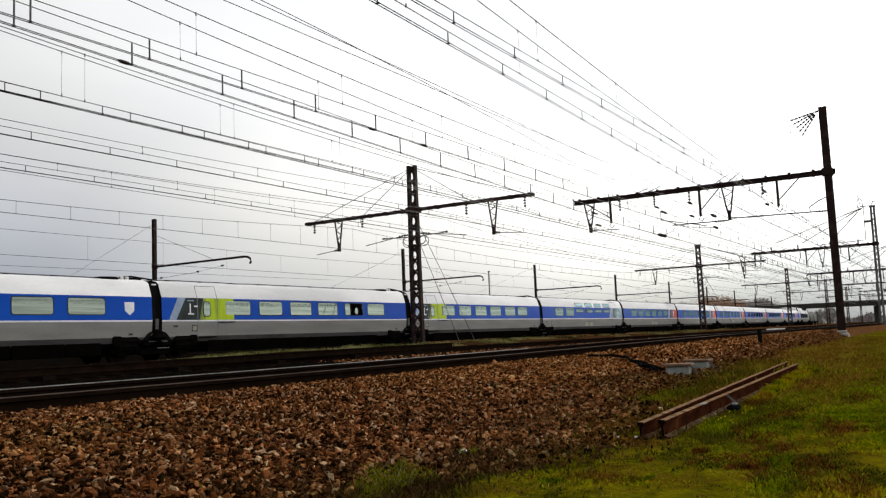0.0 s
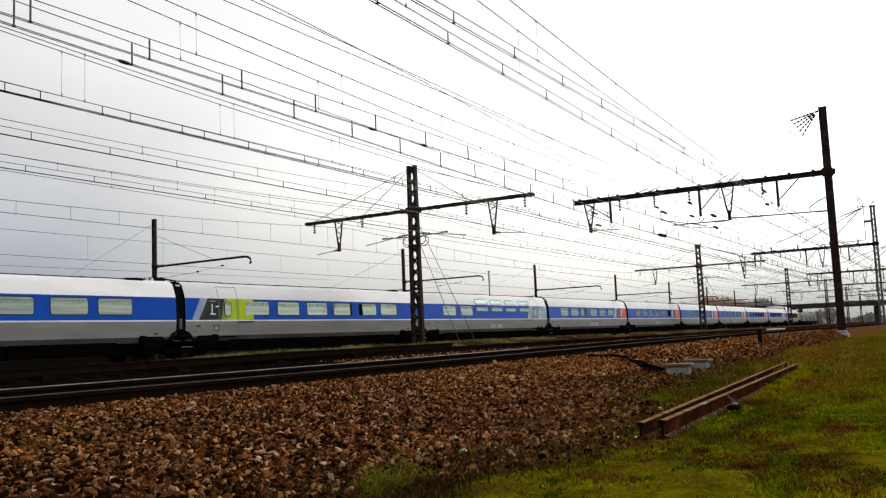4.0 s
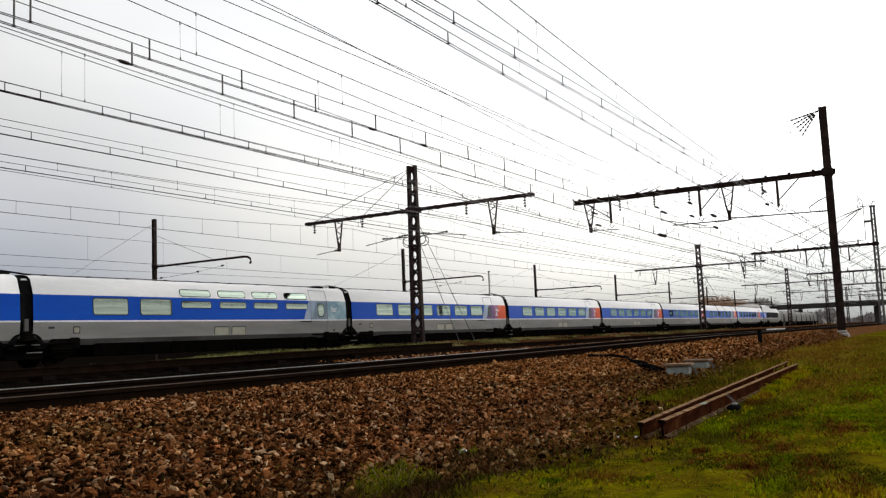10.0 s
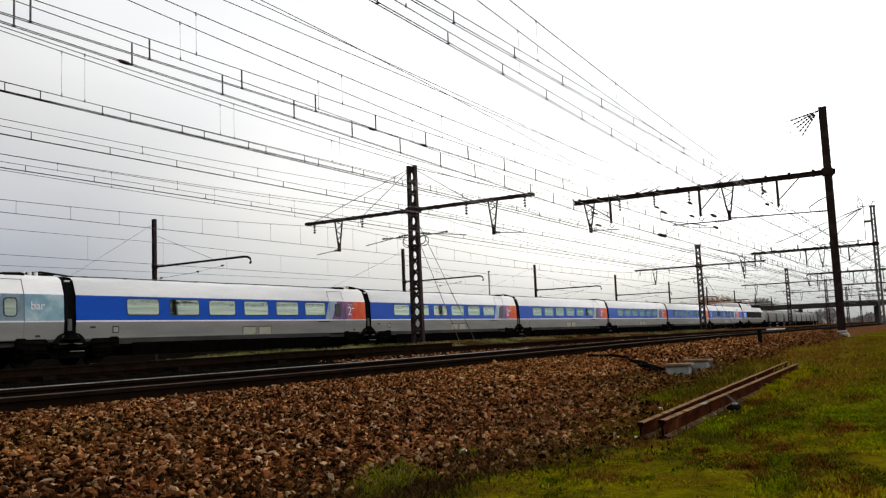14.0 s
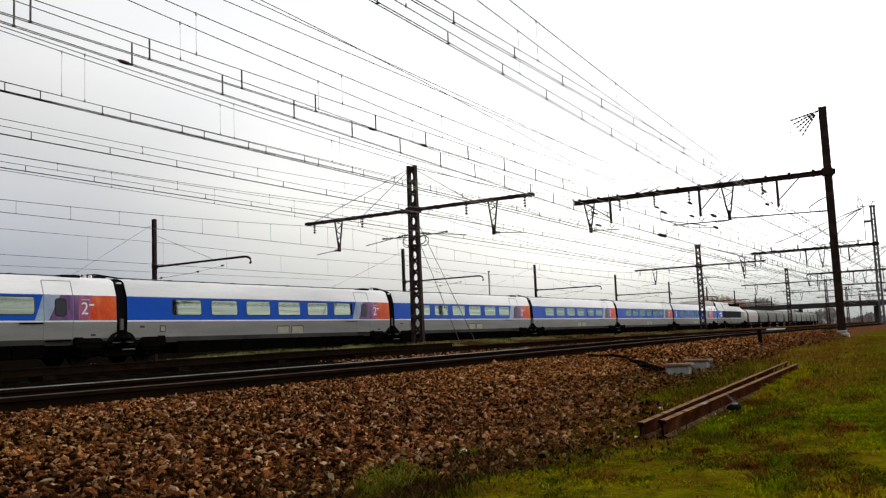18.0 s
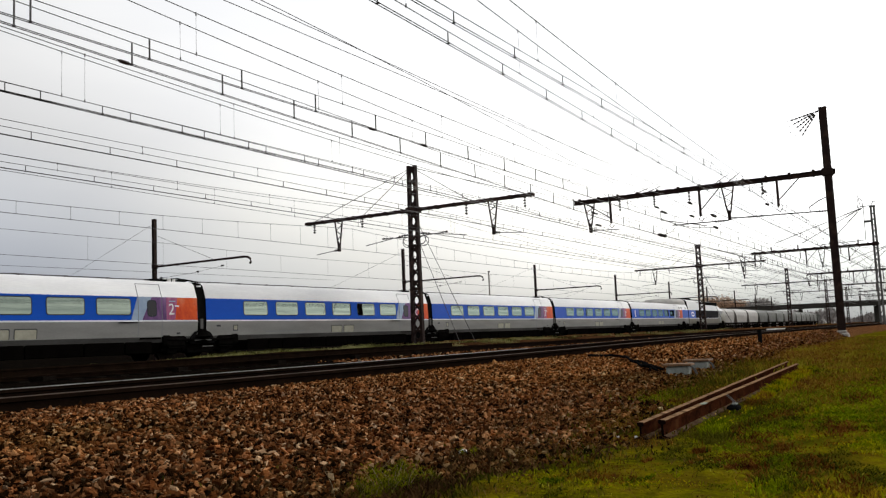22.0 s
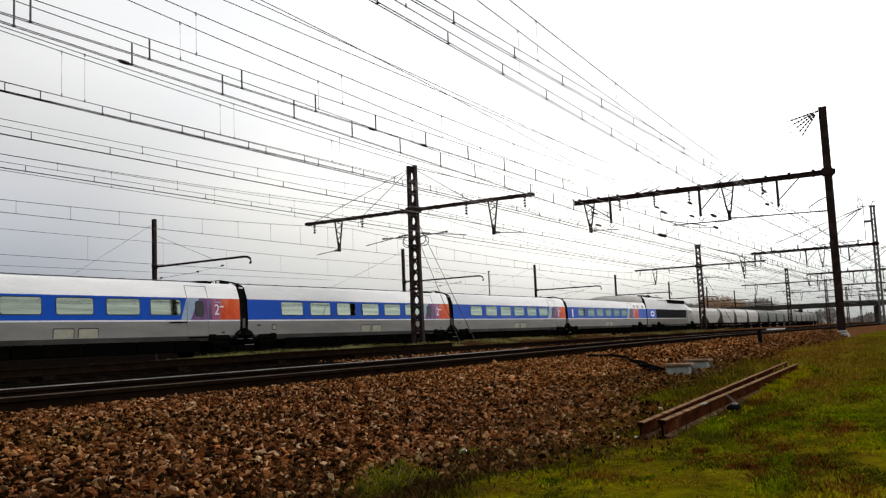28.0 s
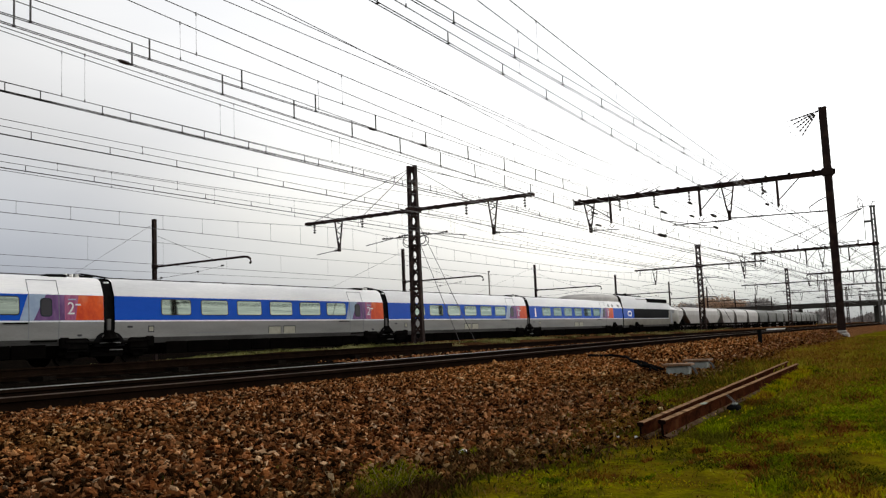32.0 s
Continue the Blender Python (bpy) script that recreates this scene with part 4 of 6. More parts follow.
def side_gantry(x, y, reach, height, z, solid, label, drops):
    """A side mast with a long arm over several tracks."""
    t = thing("side_gantry", pose(x, y, -0.02), label, "railway gantry", "overhead line masts")
    bm = fresh()
    if solid:
        for s in (-1, 1):
            box(bm, s * 0.14 - 0.012, -0.15, -0.4, s * 0.14 + 0.012, 0.15, height)
        box(bm, -0.128, -0.012, -0.4, 0.128, 0.012, height)
        part("mast", bm, M["steel"], t)
    else:
        for sy in (-1, 1):
            bar(bm, (0, sy * 0.15, -0.3), (0, sy * 0.12, height), 0.16, 0.17, (0, 1, 0))
        part("mast", bm, M["galv"], t)
        for i in range(int(height / 0.5)):
            s = 1 if i % 2 else -1
            part("lattice_bar", bar(fresh(), (-s * 0.08, -s * 0.15, i * 0.5), (-s * 0.08, s * 0.15, i * 0.5 + 0.5), 0.07, 0.012, (1, 0, 0)), M["galv"], t)
        part("top_cap", box(fresh(), -0.13, -0.24, height - 0.1, 0.13, 0.24, height + 0.06, 0.02), M["galv"], t)
        part("head_ring", tube(fresh(), [(0, 0.95 + 0.22 * math.cos(j * math.pi / 6), height + 0.28 + 0.5 * math.sin(j * math.pi / 6)) for j in range(13)], 0.035, 6), M["galv"], t)
        part("head_bar", tube(fresh(), [(0, -0.3, height + 0.35), (0, -0.1, height + 0.42), (0, 0.1, height + 0.05), (0, 1.2, height + 0.02)], 0.04, 6), M["galv"], t)
        part("head_pin", tube(fresh(), [(0, 0.9, height), (0, 1.1, height + 1.1)], 0.03, 6), M["galv"], t)
        part("side_pipe", tube(fresh(), [(0, 0.7, height), (0, 0.72, z + 1.0), (0, 0.75, z + 0.42), (0, 1.0, z + 0.38), (0, 4.2, z + 0.32), (0, 4.4, z + 0.2)], 0.03, 6), M["galv"], t)
        part("pipe_bracket", box(fresh(), -0.04, 0.15, z + 1.9, 0.04, 0.75, z + 2.1), M["galv"], t)
        for ye, ze in ((8.2, 7.9), (5.9, 7.7), (3.8, z + 0.25)):
            part("stay_rod", tube(fresh(), [(0, 0.9, height - 0.1), (0, ye, ze)], 0.032, 5), M["wire"], t)
            dv = Vector((0, ye - 0.9, ze - height + 0.1)).normalized()
            pa = Vector((0, 0.9, height - 0.1)) + dv * 0.35
            insulator(t, tuple(pa), tuple(pa + dv * 1.1), 9, 0.09)
        for yy in (1.35, 3.6, 6.3, 8.6):
            part("top_insulator", tube(fresh(), [(0, yy, z + 0.12), (0, yy, z + 0.5)], 0.06, 7), M["insul"], t)
    part("footing", box(fresh(), -0.30, -0.27, -0.45, 0.30, 0.27, 0.02, 0.07), M["footing"], t, "pale concrete footing")
    part("footing_cap", box(fresh(), -0.22, -0.2, 0.02, 0.18, 0.2, 0.12, 0.05), M["footing"], t)
    bm = fresh()
    for dz in (-0.095, 0.095):
        bar(bm, (0.0, -0.3, z + dz), (0.0, reach, z + dz), 0.15, 0.04)
    bar(bm, (0, -0.3, z), (0, reach, z), 0.03, 0.19)
    part("cross_arm", bm, M["steel"], t)
    for k in range(12):
        yy = 0.6 + (reach - 0.9) * k / 11
        part("arm_clamp", box(fresh(), -0.1, yy - 0.05, z - 0.13, 0.1, yy + 0.05, z + 0.18), M["steel"], t)
    box_bm = fresh()
    box(box_bm, -0.19, -0.2, z - 0.17, 0.19, 0.24, z + 0.17, 0.02)
    part("arm_bracket", box_bm, M["steel"], t)
    for kind, yy, zb in drops:
        if kind == "triangle":
            pull_triangle(t, yy, z - 0.1, zb)
            reg_arm(t, (0, yy, zb + 0.1), (0, yy - 1.5, zb + 0.02))
        elif kind == "post":
            b = new("drop_post")
            b.parent = t
            bm = fresh()
            bar(bm, (0, yy, z - 0.1), (0, yy, zb), 0.1, 0.1)
            bar(bm, (0, yy, zb + 0.25), (0, yy + (1.3 if yy > 9 else -0.95), z - 0.1), 0.045, 0.045)
            tube(bm, [(0, yy, zb), (0, yy + 0.1, zb - 0.12), (0, yy - 0.05, zb - 0.25), (0, yy - 0.16, zb - 0.1)], 0.025, 6)
            part("post_frame", bm, M["steel"], b)
        else:
            insulator(t, (0, yy, z - 0.12), (0, yy, zb), 4, 0.075)
    return t


DROPS = (("triangle", 11.2, 5.5), ("post", 10.1, 5.87), ("string", 9.6, 6.4), ("string", 7.85, 6.5), ("string", 6.15, 6.35), ("post", 5.67, 5.73), ("triangle", 4.35, 5.4), ("string", 2.8, 6.4), ("post", 2.16, 5.8))
g1 = side_gantry(41.2, 4.85, 12.0, 9.95, 7.08, True, "tall dark steel mast with long arm over three tracks", DROPS)
bm = fresh()
part("top_cap", box(bm, -0.16, -0.17, 9.95, 0.16, 0.17, 10.0, 0.01), M["steel"], g1)
for k in range(5):
    dy, dz = 1.25 - 0.12 * k, -0.25 - 0.2 * k
    part("stay_rod", tube(fresh(), [(0, 0.15, 9.9), (0, 0.2 + dy * 1.3, 9.85 + dz * 1.3)], 0.008, 5), M["wire"], g1)
    insulator(g1, (0, 0.2 + dy * 0.15, 9.85 + dz * 0.15), (0, 0.2 + dy * 0.95, 9.85 + dz * 0.95), 6, 0.045)
for reach in (8.7, 8.1, 4.9, 4.3):
    top, foot = Vector((0, 0.15, 9.9)), Vector((0, reach, 7.2))
    way = (foot - top).normalized()
    part("stay_rod", tube(fresh(), [top, foot], 0.004, 5), M["wire"], g1)
    part("stay_end", tube(fresh(), [foot - way * 0.75, foot], [0.012, 0.026], 6), M["steel"], g1)
part("steady_tube", tube(fresh(), [(0, 0.14, 5.37), (0, 4.13, 5.48)], 0.028, 6), M["steel"], g1)
part("steady_tube", tube(fresh(), [(0, 4.4, 5.40), (0, 7.04, 5.44)], 0.028, 6), M["steel"], g1)
part("steady_tube", tube(fresh(), [(0, 5.4, 5.25), (0, 7.6, 5.75)], 0.02, 6), M["steel"], g1)
part("bent_bracket", tube(fresh(), [(0, 0.1, 6.0), (0, 0.5, 5.85), (0, 0.9, 5.6), (0, 0.85, 5.42)], 0.025, 6), M["steel"], g1)
for yy, zz in ((0.1, 5.37), (3.0, 5.45), (4.5, 5.40)):
    insulator(g1, (0, yy + 0.1, zz), (0, yy + 0.55, zz + 0.01), 4, 0.065)
taller(g1, 1.12)
side_gantry(83.4, 6.55, 10.4, 10.4, 7.1, False, "grey lattice mast with long arm over three tracks", DROPS)
for x in (126.0, 170.0, 214.0, 258.0):
    side_gantry(x, 6.6 + bend(x), 11.4, 10.4, 7.1, False, "grey lattice mast with long arm over three tracks", DROPS)


def short_mast(x, y):
    """A plain mast behind the train with one raised arm that ends in a hook."""
    t = thing("short_mast", pose(x, y, -0.15), "dark steel mast with hooked bracket arm", "railway mast", "masts behind the train")
    bm = fresh()
    for s in (-1, 1):
        box(bm, -0.10, s * 0.10 - 0.012, 0, 0.10, s * 0.10 + 0.012, 8.6)
    box(bm, -0.012, -0.088, 0, 0.012, 0.088, 8.6)
    part("mast", bm, M["steel"], t)
    z = 5.68
    bm = fresh()
    tube(bm, [(0, -0.1, z), (0, -4.0, z), (0, -7.4, z), (0, -7.66, z - 0.04), (0, -7.84, z - 0.16), (0, -7.88, z - 0.32), (0, -7.80, z - 0.42)], 0.065, 7)
    part("bracket_arm", bm, M["steel"], t)
    part("stay_rod", tube(fresh(), [(0, -0.1, 7.6), (0, -5.0, z + 0.04)], 0.012, 5), M["wire"], t)
    part("stay_rod", tube(fresh(), [(0, 0.1, 8.3), (0, 11.5, 4.6)], 0.009, 5), M["wire"], t)
    insulator(t, (0, -0.3, 4.7), (0, -1.0, 4.65), 3, 0.09)
    part("steady_arm", tube(fresh(), [(0, -0.1, 4.95), (0, -3.2, 5.05), (0, -5.6, 5.3)], 0.010, 5), M["steel"], t)
    for yy, zz in ((-0.5, 4.96), (-3.6, 5.1), (-5.6, 5.3)):
        insulator(t, (0, yy, zz), (0, yy - 0.2, zz + 0.02), 2, 0.06)
    part("arm_clamp", box(fresh(), -0.13, -0.2, z - 0.12, 0.13, 0.13, z + 0.12, 0.02), M["steel"], t)
    return t


for i in range(9):
    x = 35.8 + 27.1 * i
    short_mast(x, 42.0 + bend(x))

def grey_pole():
    """A slim pale pole of another line, far behind the train."""
    t = thing("grey_pole", pose(93.6, 50.0, -0.15), "slim pale grey pole behind the train", "pole")
    part("shaft", tube(fresh(), [(0, 0, 0), (0, 0, 8.5)], [0.13, 0.09], 8), M["footing"], t)
    part("cap", tube(fresh(), [(0, 0, 8.5), (0, 0, 8.62)], 0.14, 8), M["galv"], t)


grey_pole()

# ---- overhead wires ----


def overhead(y, zc, kind, x0, x1, sup, span, zs, sag, lead, aux=0.2, short=0.0, long=0.0, slope=0.0, label="compound overhead line of contact, auxiliary and carrying wires", every=4.5, pitch=2.25, bold=0.012, splices=()):
    """One line's wires. sup, span: the supports; lead: lowest place, height and curve of the carrying wire before the
    first support; short, long: where a short and a long dropper hang; slope: how the line swings across before x = 40."""
    t = thing("overhead_line", pose(0, 0, 0), label, "overhead line", "overhead lines")

    def carry(x):
        if x < sup:
            return lead[1] + lead[2] * (x - lead[0]) ** 2
        f = ((x - sup) / span) % 1.0
        first = lead[1] + lead[2] * (sup - lead[0]) ** 2 - zs
        return zs - 4 * sag * f * (1 - f) + first * max(0.0, 1 - (x - sup) / span)
    xs = []
    x = x0
    while x < x1:
        xs.append(x)
        x += 2.0 if x < 60 else 7.0
    xs.append(x1)
    at = lambda x, z, dy=0.0: (x, y + slope * (min(x, 40.0) - 15) + dy + bend(x), z)
    thick = [1 + 0.55 * smooth(25, 80, x) for x in xs]
    part("carrying_wire", tube(fresh(), [at(x, carry(x)) for x in xs], [k * (0.0098 if y < 10 else 0.0094 if y < 17 else 0.0083 if y < 25 else 0.011) for k in thick], 5), M["wire"], t)
    low = zc
    if kind == "compound":
        low = zc + aux
        part("auxiliary_wire", tube(fresh(), [at(x, low) for x in xs], [k * 0.0085 for k in thick], 5), M["wire"], t)
        for dy in (-0.03, 0.03):
            part("contact_wire", tube(fresh(), [at(x, zc, dy) for x in xs], [k * 0.0085 for k in thick], 5), M["wire"], t)
        bm = fresh()
        tube(bm, [(0, 0, 0), (0, 0, aux)], bold, 5)
        box(bm, -0.012, -0.035, -0.012, 0.012, 0.035, 0.012)
        shared = None
        for sx in splices:
            part("splice", tube(fresh(), [at(sx - 0.14, zc, -0.01), at(sx - 0.09, zc, 0.0), at(sx + 0.09, zc, 0.0), at(sx + 0.14, zc, 0.01)], [0.018, 0.034, 0.034, 0.018], 6), M["steel"], t)
        x = short - pitch * int((short - x0) / pitch)
        while x < min(x1, 130):
            if shared is None:
                shared = part("clamp_dropper", bm, M["wire"], t)
                shared.matrix_basis = pose(*at(x, zc))
            else:
                same(shared, pose(*at(x, zc)))
            x += pitch
    else:
        part("contact_wire", tube(fresh(), [at(x, zc) for x in xs], [k * (0.0085 if y < 25 else 0.012) for k in thick], 5), M["wire"], t)
    x = long - every * int((long - x0) / every)
    while x < min(x1, 150):
        bm = fresh()
        tube(bm, [at(x, low), at(x, carry(x))], 0.004 if y < 25 else 0.007, 4)
        tube(bm, [at(x, carry(x) - 0.05), at(x, carry(x) + 0.02)], 0.013, 5)
        tube(bm, [at(x, low - 0.02), at(x, low + 0.05)], 0.013, 5)
        part("dropper", bm, M["wire"], t)
        x += every
    return t


ZC = 5.65
SIMPLE = "simple overhead line of contact and carrying wire"
overhead(6.89, ZC, "compound", -25, 330, 41.2, 42, 6.75, 0.6, (40.8, 6.003, 0.00104), 0.20, 12.1, 15.4)
overhead(7.55, ZC, "compound", -25, 330, 41.2, 42, 6.85, 0.6, (26.4, 6.675, 0.0012), 0.22, 12.9, 16.0, 0.033)
overhead(12.16, ZC, "compound", -25, 330, 41.2, 42, 6.9, 0.6, (25.0, 6.63, 0.00117), 0.38, 10.29, 11.4, pitch=2.31, bold=0.017, splices=(17.05, 19.42))
overhead(12.9, ZC, "compound", -25, 330, 41.2, 42, 6.9, 0.6, (24, 6.715, 0.00068), 0.42, 10.30, 11.5, 0.055, pitch=2.37, bold=0.017, splices=(10.12,))
overhead(15.82, ZC, "compound", -25, 330, 41.2, 42, 6.9, 0.6, (30, 6.36, 0.0012), 0.18, 12.1, 11.1)
overhead(15.92, ZC, "compound", -25, 330, 41.2, 42, 6.9, 0.6, (25, 6.68, 0.0012), 0.20, 12.9, 11.7, 0.012)
overhead(18.98, ZC, "compound", -25, 330, 38.6, 57.2, 6.8, 0.85, (11.3, 6.01, 0.00118), 0.19, 12.5, 15.8)
overhead(22.42, ZC, "compound", -25, 330, 38.6, 57.2, 6.8, 0.85, (13.0, 6.03, 0.00112), 0.17, 14.6, 15.6)
overhead(22.75, ZC, "simple", -25, 330, 38.6, 57.2, 6.8, 0.85, (13.5, 6.10, 0.00112), 0.17, 0, 17.8, 0.03, SIMPLE)
overhead(29.42, ZC, "simple", -25, 330, 38.6, 57.2, 6.8, 0.7, (14.3, 6.09, 0.00131), 0.2, 0, 18.8, 0.0, SIMPLE, 2.25)
overhead(41.0, 5.57, "simple", -25, 330, 35.8, 27.1, 6.9, 0.15, (25, 6.86, 0.0002), 0.2, 0, 25.2, 0.0, SIMPLE, 5.2)


def feeder(points, label):
    t = thing("feeder_wire", pose(0, 0, 0), label, "feeder wire", "feeder wires")
    part("cable", tube(fresh(), points, 0.010, 5), M["wire"], t)


# three feeders high over the tracks: heights at x = 15, 24 and 34
for za, zb, zc in ((8.68, 8.54, 8.38), (8.80, 8.38, 7.76), (8.39, 8.39, 8.39)):
    pts = []
    for x in range(-20, 331, 6):
        f = (x - 15) / 19
        k = 2 * (za + zc - 2 * zb)
        z = za + (zc - za) * f + k * f * (f - 1)
        if x > 38:
            f2 = (38 - 15) / 19
            end = za + (zc - za) * f2 + k * f2 * (f2 - 1)
            z = end + (7.9 - end) * smooth(38, 80, x)
        pts.append((x, 14.0 + bend(x), min(z, 9.2)))
    feeder(pts, "bare feeder wire high above the tracks")
feeder([(x, 41.0 + bend(x), 5.02 + 0.008 * (x - 25)) for x in range(-20, 60, 8)], "bare feeder wire behind the train")



def wire_insulator(y, z, big=1.0):
    t = thing("wire_insulator", pose(43.0, y, z), "dark ribbed insulator in an overhead wire", "insulator", "wire insulators")
    bm = fresh()
    discs(bm, (-0.3 * big, 0, 0), (0.3 * big, 0, 0), 7, 0.055 * big, 0.03)
    part("ribs", bm, M["insul"], t)
    part("core_rod", tube(fresh(), [(-0.42 * big, 0, 0), (0.42 * big, 0, 0)], 0.028 * big, 6), M["steel"], t)
    if z < 5.4:
        part("hanger", tube(fresh(), [(0, 0, 0), (0, (12.16 - y) * 0.6, 0.12), (0, 12.16 - y, 5.65 - z)], 0.014, 5), M["wire"], t)


for y, z, big in ((16.49, 6.70, 1), (16.31, 6.05, 1), (13.15, 6.64, 1), (12.80, 6.34, 1.2), (12.96, 5.18, 1.6), (11.46, 6.65, 1), (11.40, 5.99, 1), (10.35, 5.90, 1.3), (10.29, 5.31, 1.1), (7.82, 6.16, 1), (7.92, 6.83, 1.2)):
    wire_insulator(y, z, big)


# ---- distance: goods wagons, bridge, trees ----


def hopper_wagon(x, label, paint="wagon", slope=1.0):
    t = thing("hopper_wagon", pose(x, 35.4 + bend(x), 0, 0, 0, math.degrees(math.atan(max(0, x - 60) / RADIUS))), label, "goods wagon", "standing goods wagons")
    bm = fresh()
    secs = ((0.5, 1.25), (1.05, 1.5), (2.4, 1.52), (3.0, 1.42), (3.35, 1.15), (3.55, 0.7), (3.6, 0.0))
    ends = (3.2, 2.9, 0.6, 0.35, 0.35, 0.35, 0.35)
    rings = []
    for k, ((z, y), a) in enumerate(zip(secs, ends)):
        if k < 2:
            z, a = max(z, 1.2), a * slope
        rings.append([bm.verts.new(p) for p in ((a, -y, z), (10.7 - a + 0.2, -y, z), (10.7 - a + 0.2, y, z), (a, y, z))])
    for r, s in zip(rings, rings[1:]):
        for i in range(4):
            bm.faces.new((r[i], r[(i + 1) % 4], s[(i + 1) % 4], s[i]))
    bm.faces.new(rings[0][::-1])
    bmesh.ops.remove_doubles(bm, verts=bm.verts[:], dist=0.001)
    part("hopper", tidy(bm), M[paint], t)
    # dark box added so the gaps under the sloped ends stay dark
    part("end_dark_fill", box(fresh(), 0.5, -0.7, 1.2, 10.4, 0.7, 2.6, 0.02), M["bogie"], t)
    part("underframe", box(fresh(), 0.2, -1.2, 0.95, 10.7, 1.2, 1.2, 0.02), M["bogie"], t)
    for wx in (1.6, 9.3):
        bm = fresh()
        for dx in (-0.9, 0.9):
            for s in (-1, 1):
                tube(bm, [(wx + dx, s * 0.70, 0.46), (wx + dx, s * 0.84, 0.46)], 0.46, 16)
        box(bm, wx - 1.4, -1.1, 0.4, wx + 1.4, 1.1, 0.7)
        part("bogie", bm, M["bogie"], t)
    part("walkway", box(fresh(), 0.6, -0.35, 3.58, 10.3, 0.35, 3.66), M["roofsteel"], t)
    return t


for i in range(17):
    if i < 3:
        hopper_wagon(111.0 + 11.25 * i, "pale grey bulk hopper wagon on goods track")
    elif i < 6:
        hopper_wagon(111.0 + 11.25 * i, "pale grey bulk wagon with steep ends on goods track", "wagon", 0.45)
    else:
        hopper_wagon(111.0 + 11.25 * i, "dark grey bulk wagon with steep ends on goods track", "darkwagon", 0.45)


def bridge():
    t = thing("road_bridge", pose(300, 45, 0, 0, 0, 12), "dark concrete road bridge across the tracks", "bridge")
    part("deck", box(fresh(), -5, -140, 5.3, 5, 150, 6.3, 0.05), M["bridge"], t)
    for s in (-5, 5):
        part("parapet", box(fresh(), s - 0.12, -140, 6.3, s + 0.12, 150, 6.75), M["bridge"], t)
    for y in (-90, -65, -40, -20, 2, 30, 55, 80, 105, 130):
        part("pier", box(fresh(), -1.0, y - 0.6, -0.3, 1.0, y + 0.6, 5.2, 0.05), M["bridge"], t)


bridge()


def tree(x, y, h, spread, leaf, label, rnd):
    t = thing("tree", pose(x, y, -0.2), label, "tree", "distant trees")
    bm = fresh()
    tube(bm, [(0, 0, 0), (0.1, 0.05, h * 0.3), (0.0, 0.1, h * 0.6), (0.1, 0, h * 0.9)], [0.25, 0.2, 0.12, 0.03], 7)
    for k in range(14):
        a, z = rnd.uniform(0, 6.28), rnd.uniform(0.25, 0.75) * h
        r = spread * rnd.uniform(0.5, 0.95)
        tube(bm, [(0, 0, z), (r * 0.5 * math.cos(a), r * 0.5 * math.sin(a), z + h * 0.1), (r * math.cos(a), r * math.sin(a), z + h * 0.22)], [0.08, 0.05, 0.015], 5)
    part("trunk", bm, M["bark"], t)
    vs, fs = [], []
    for k in range(700):
        u = Vector((rnd.gauss(0, 1), rnd.gauss(0, 1), rnd.gauss(0, 1))).normalized() * rnd.uniform(0.35, 1) ** 0.6
        lump = 0.75 + 0.5 * noise.noise((u.x * 2.3 + x, u.y * 2.3, u.z * 2.3))
        c = Vector((u.x * spread * lump, u.y * spread * lump, h * 0.62 + u.z * h * 0.38 * lump))
        s = rnd.uniform(0.18, 0.42)
        e1 = Vector((rnd.gauss(0, 1), rnd.gauss(0, 1), rnd.gauss(0, 1))).normalized() * s
        e2 = e1.cross(Vector((rnd.gauss(0, 1), rnd.gauss(0, 1), rnd.gauss(0, 1)))).normalized() * s * 0.7
        b = len(vs)
        vs += [c - e1, c + e2, c + e1, c - e2]
        fs.append((b, b + 1, b + 2, b + 3))
    me = bpy.data.meshes.new("crown")
    me.from_pydata(vs, [], fs)
    me.materials.append(M[leaf])
    o = new("crown", me)
    o.parent = t


rnd = random.Random(9)
for bearing, count, h, leaf, label in ((13.2, 11, 9.8, "rusleaf", "autumn tree with russet crown"), (12.0, 6, 9.0, "rusleaf", "autumn tree with russet crown"), (14.6, 6, 8.6, "greyleaf", "bare grey tree with fine twigs"), (17.0, 5, 8.8, "greyleaf", "bare grey tree with fine twigs"), (10.6, 6, 8.2, "greyleaf", "bare grey tree with fine twigs"), (19.3, 3, 8.6, "greyleaf", "bare grey tree with fine twigs"), (15.8, 4, 8.0, "rusleaf", "autumn tree with russet crown")):
    for i in range(count):
        d, a = rnd.uniform(322, 372), radians(bearing + rnd.uniform(-0.75, 0.75))
        tree(d * math.cos(a), d * math.sin(a) + 4, h * d / 245 * rnd.uniform(0.82, 1.05), rnd.uniform(3.0, 4.8), leaf, label, rnd)

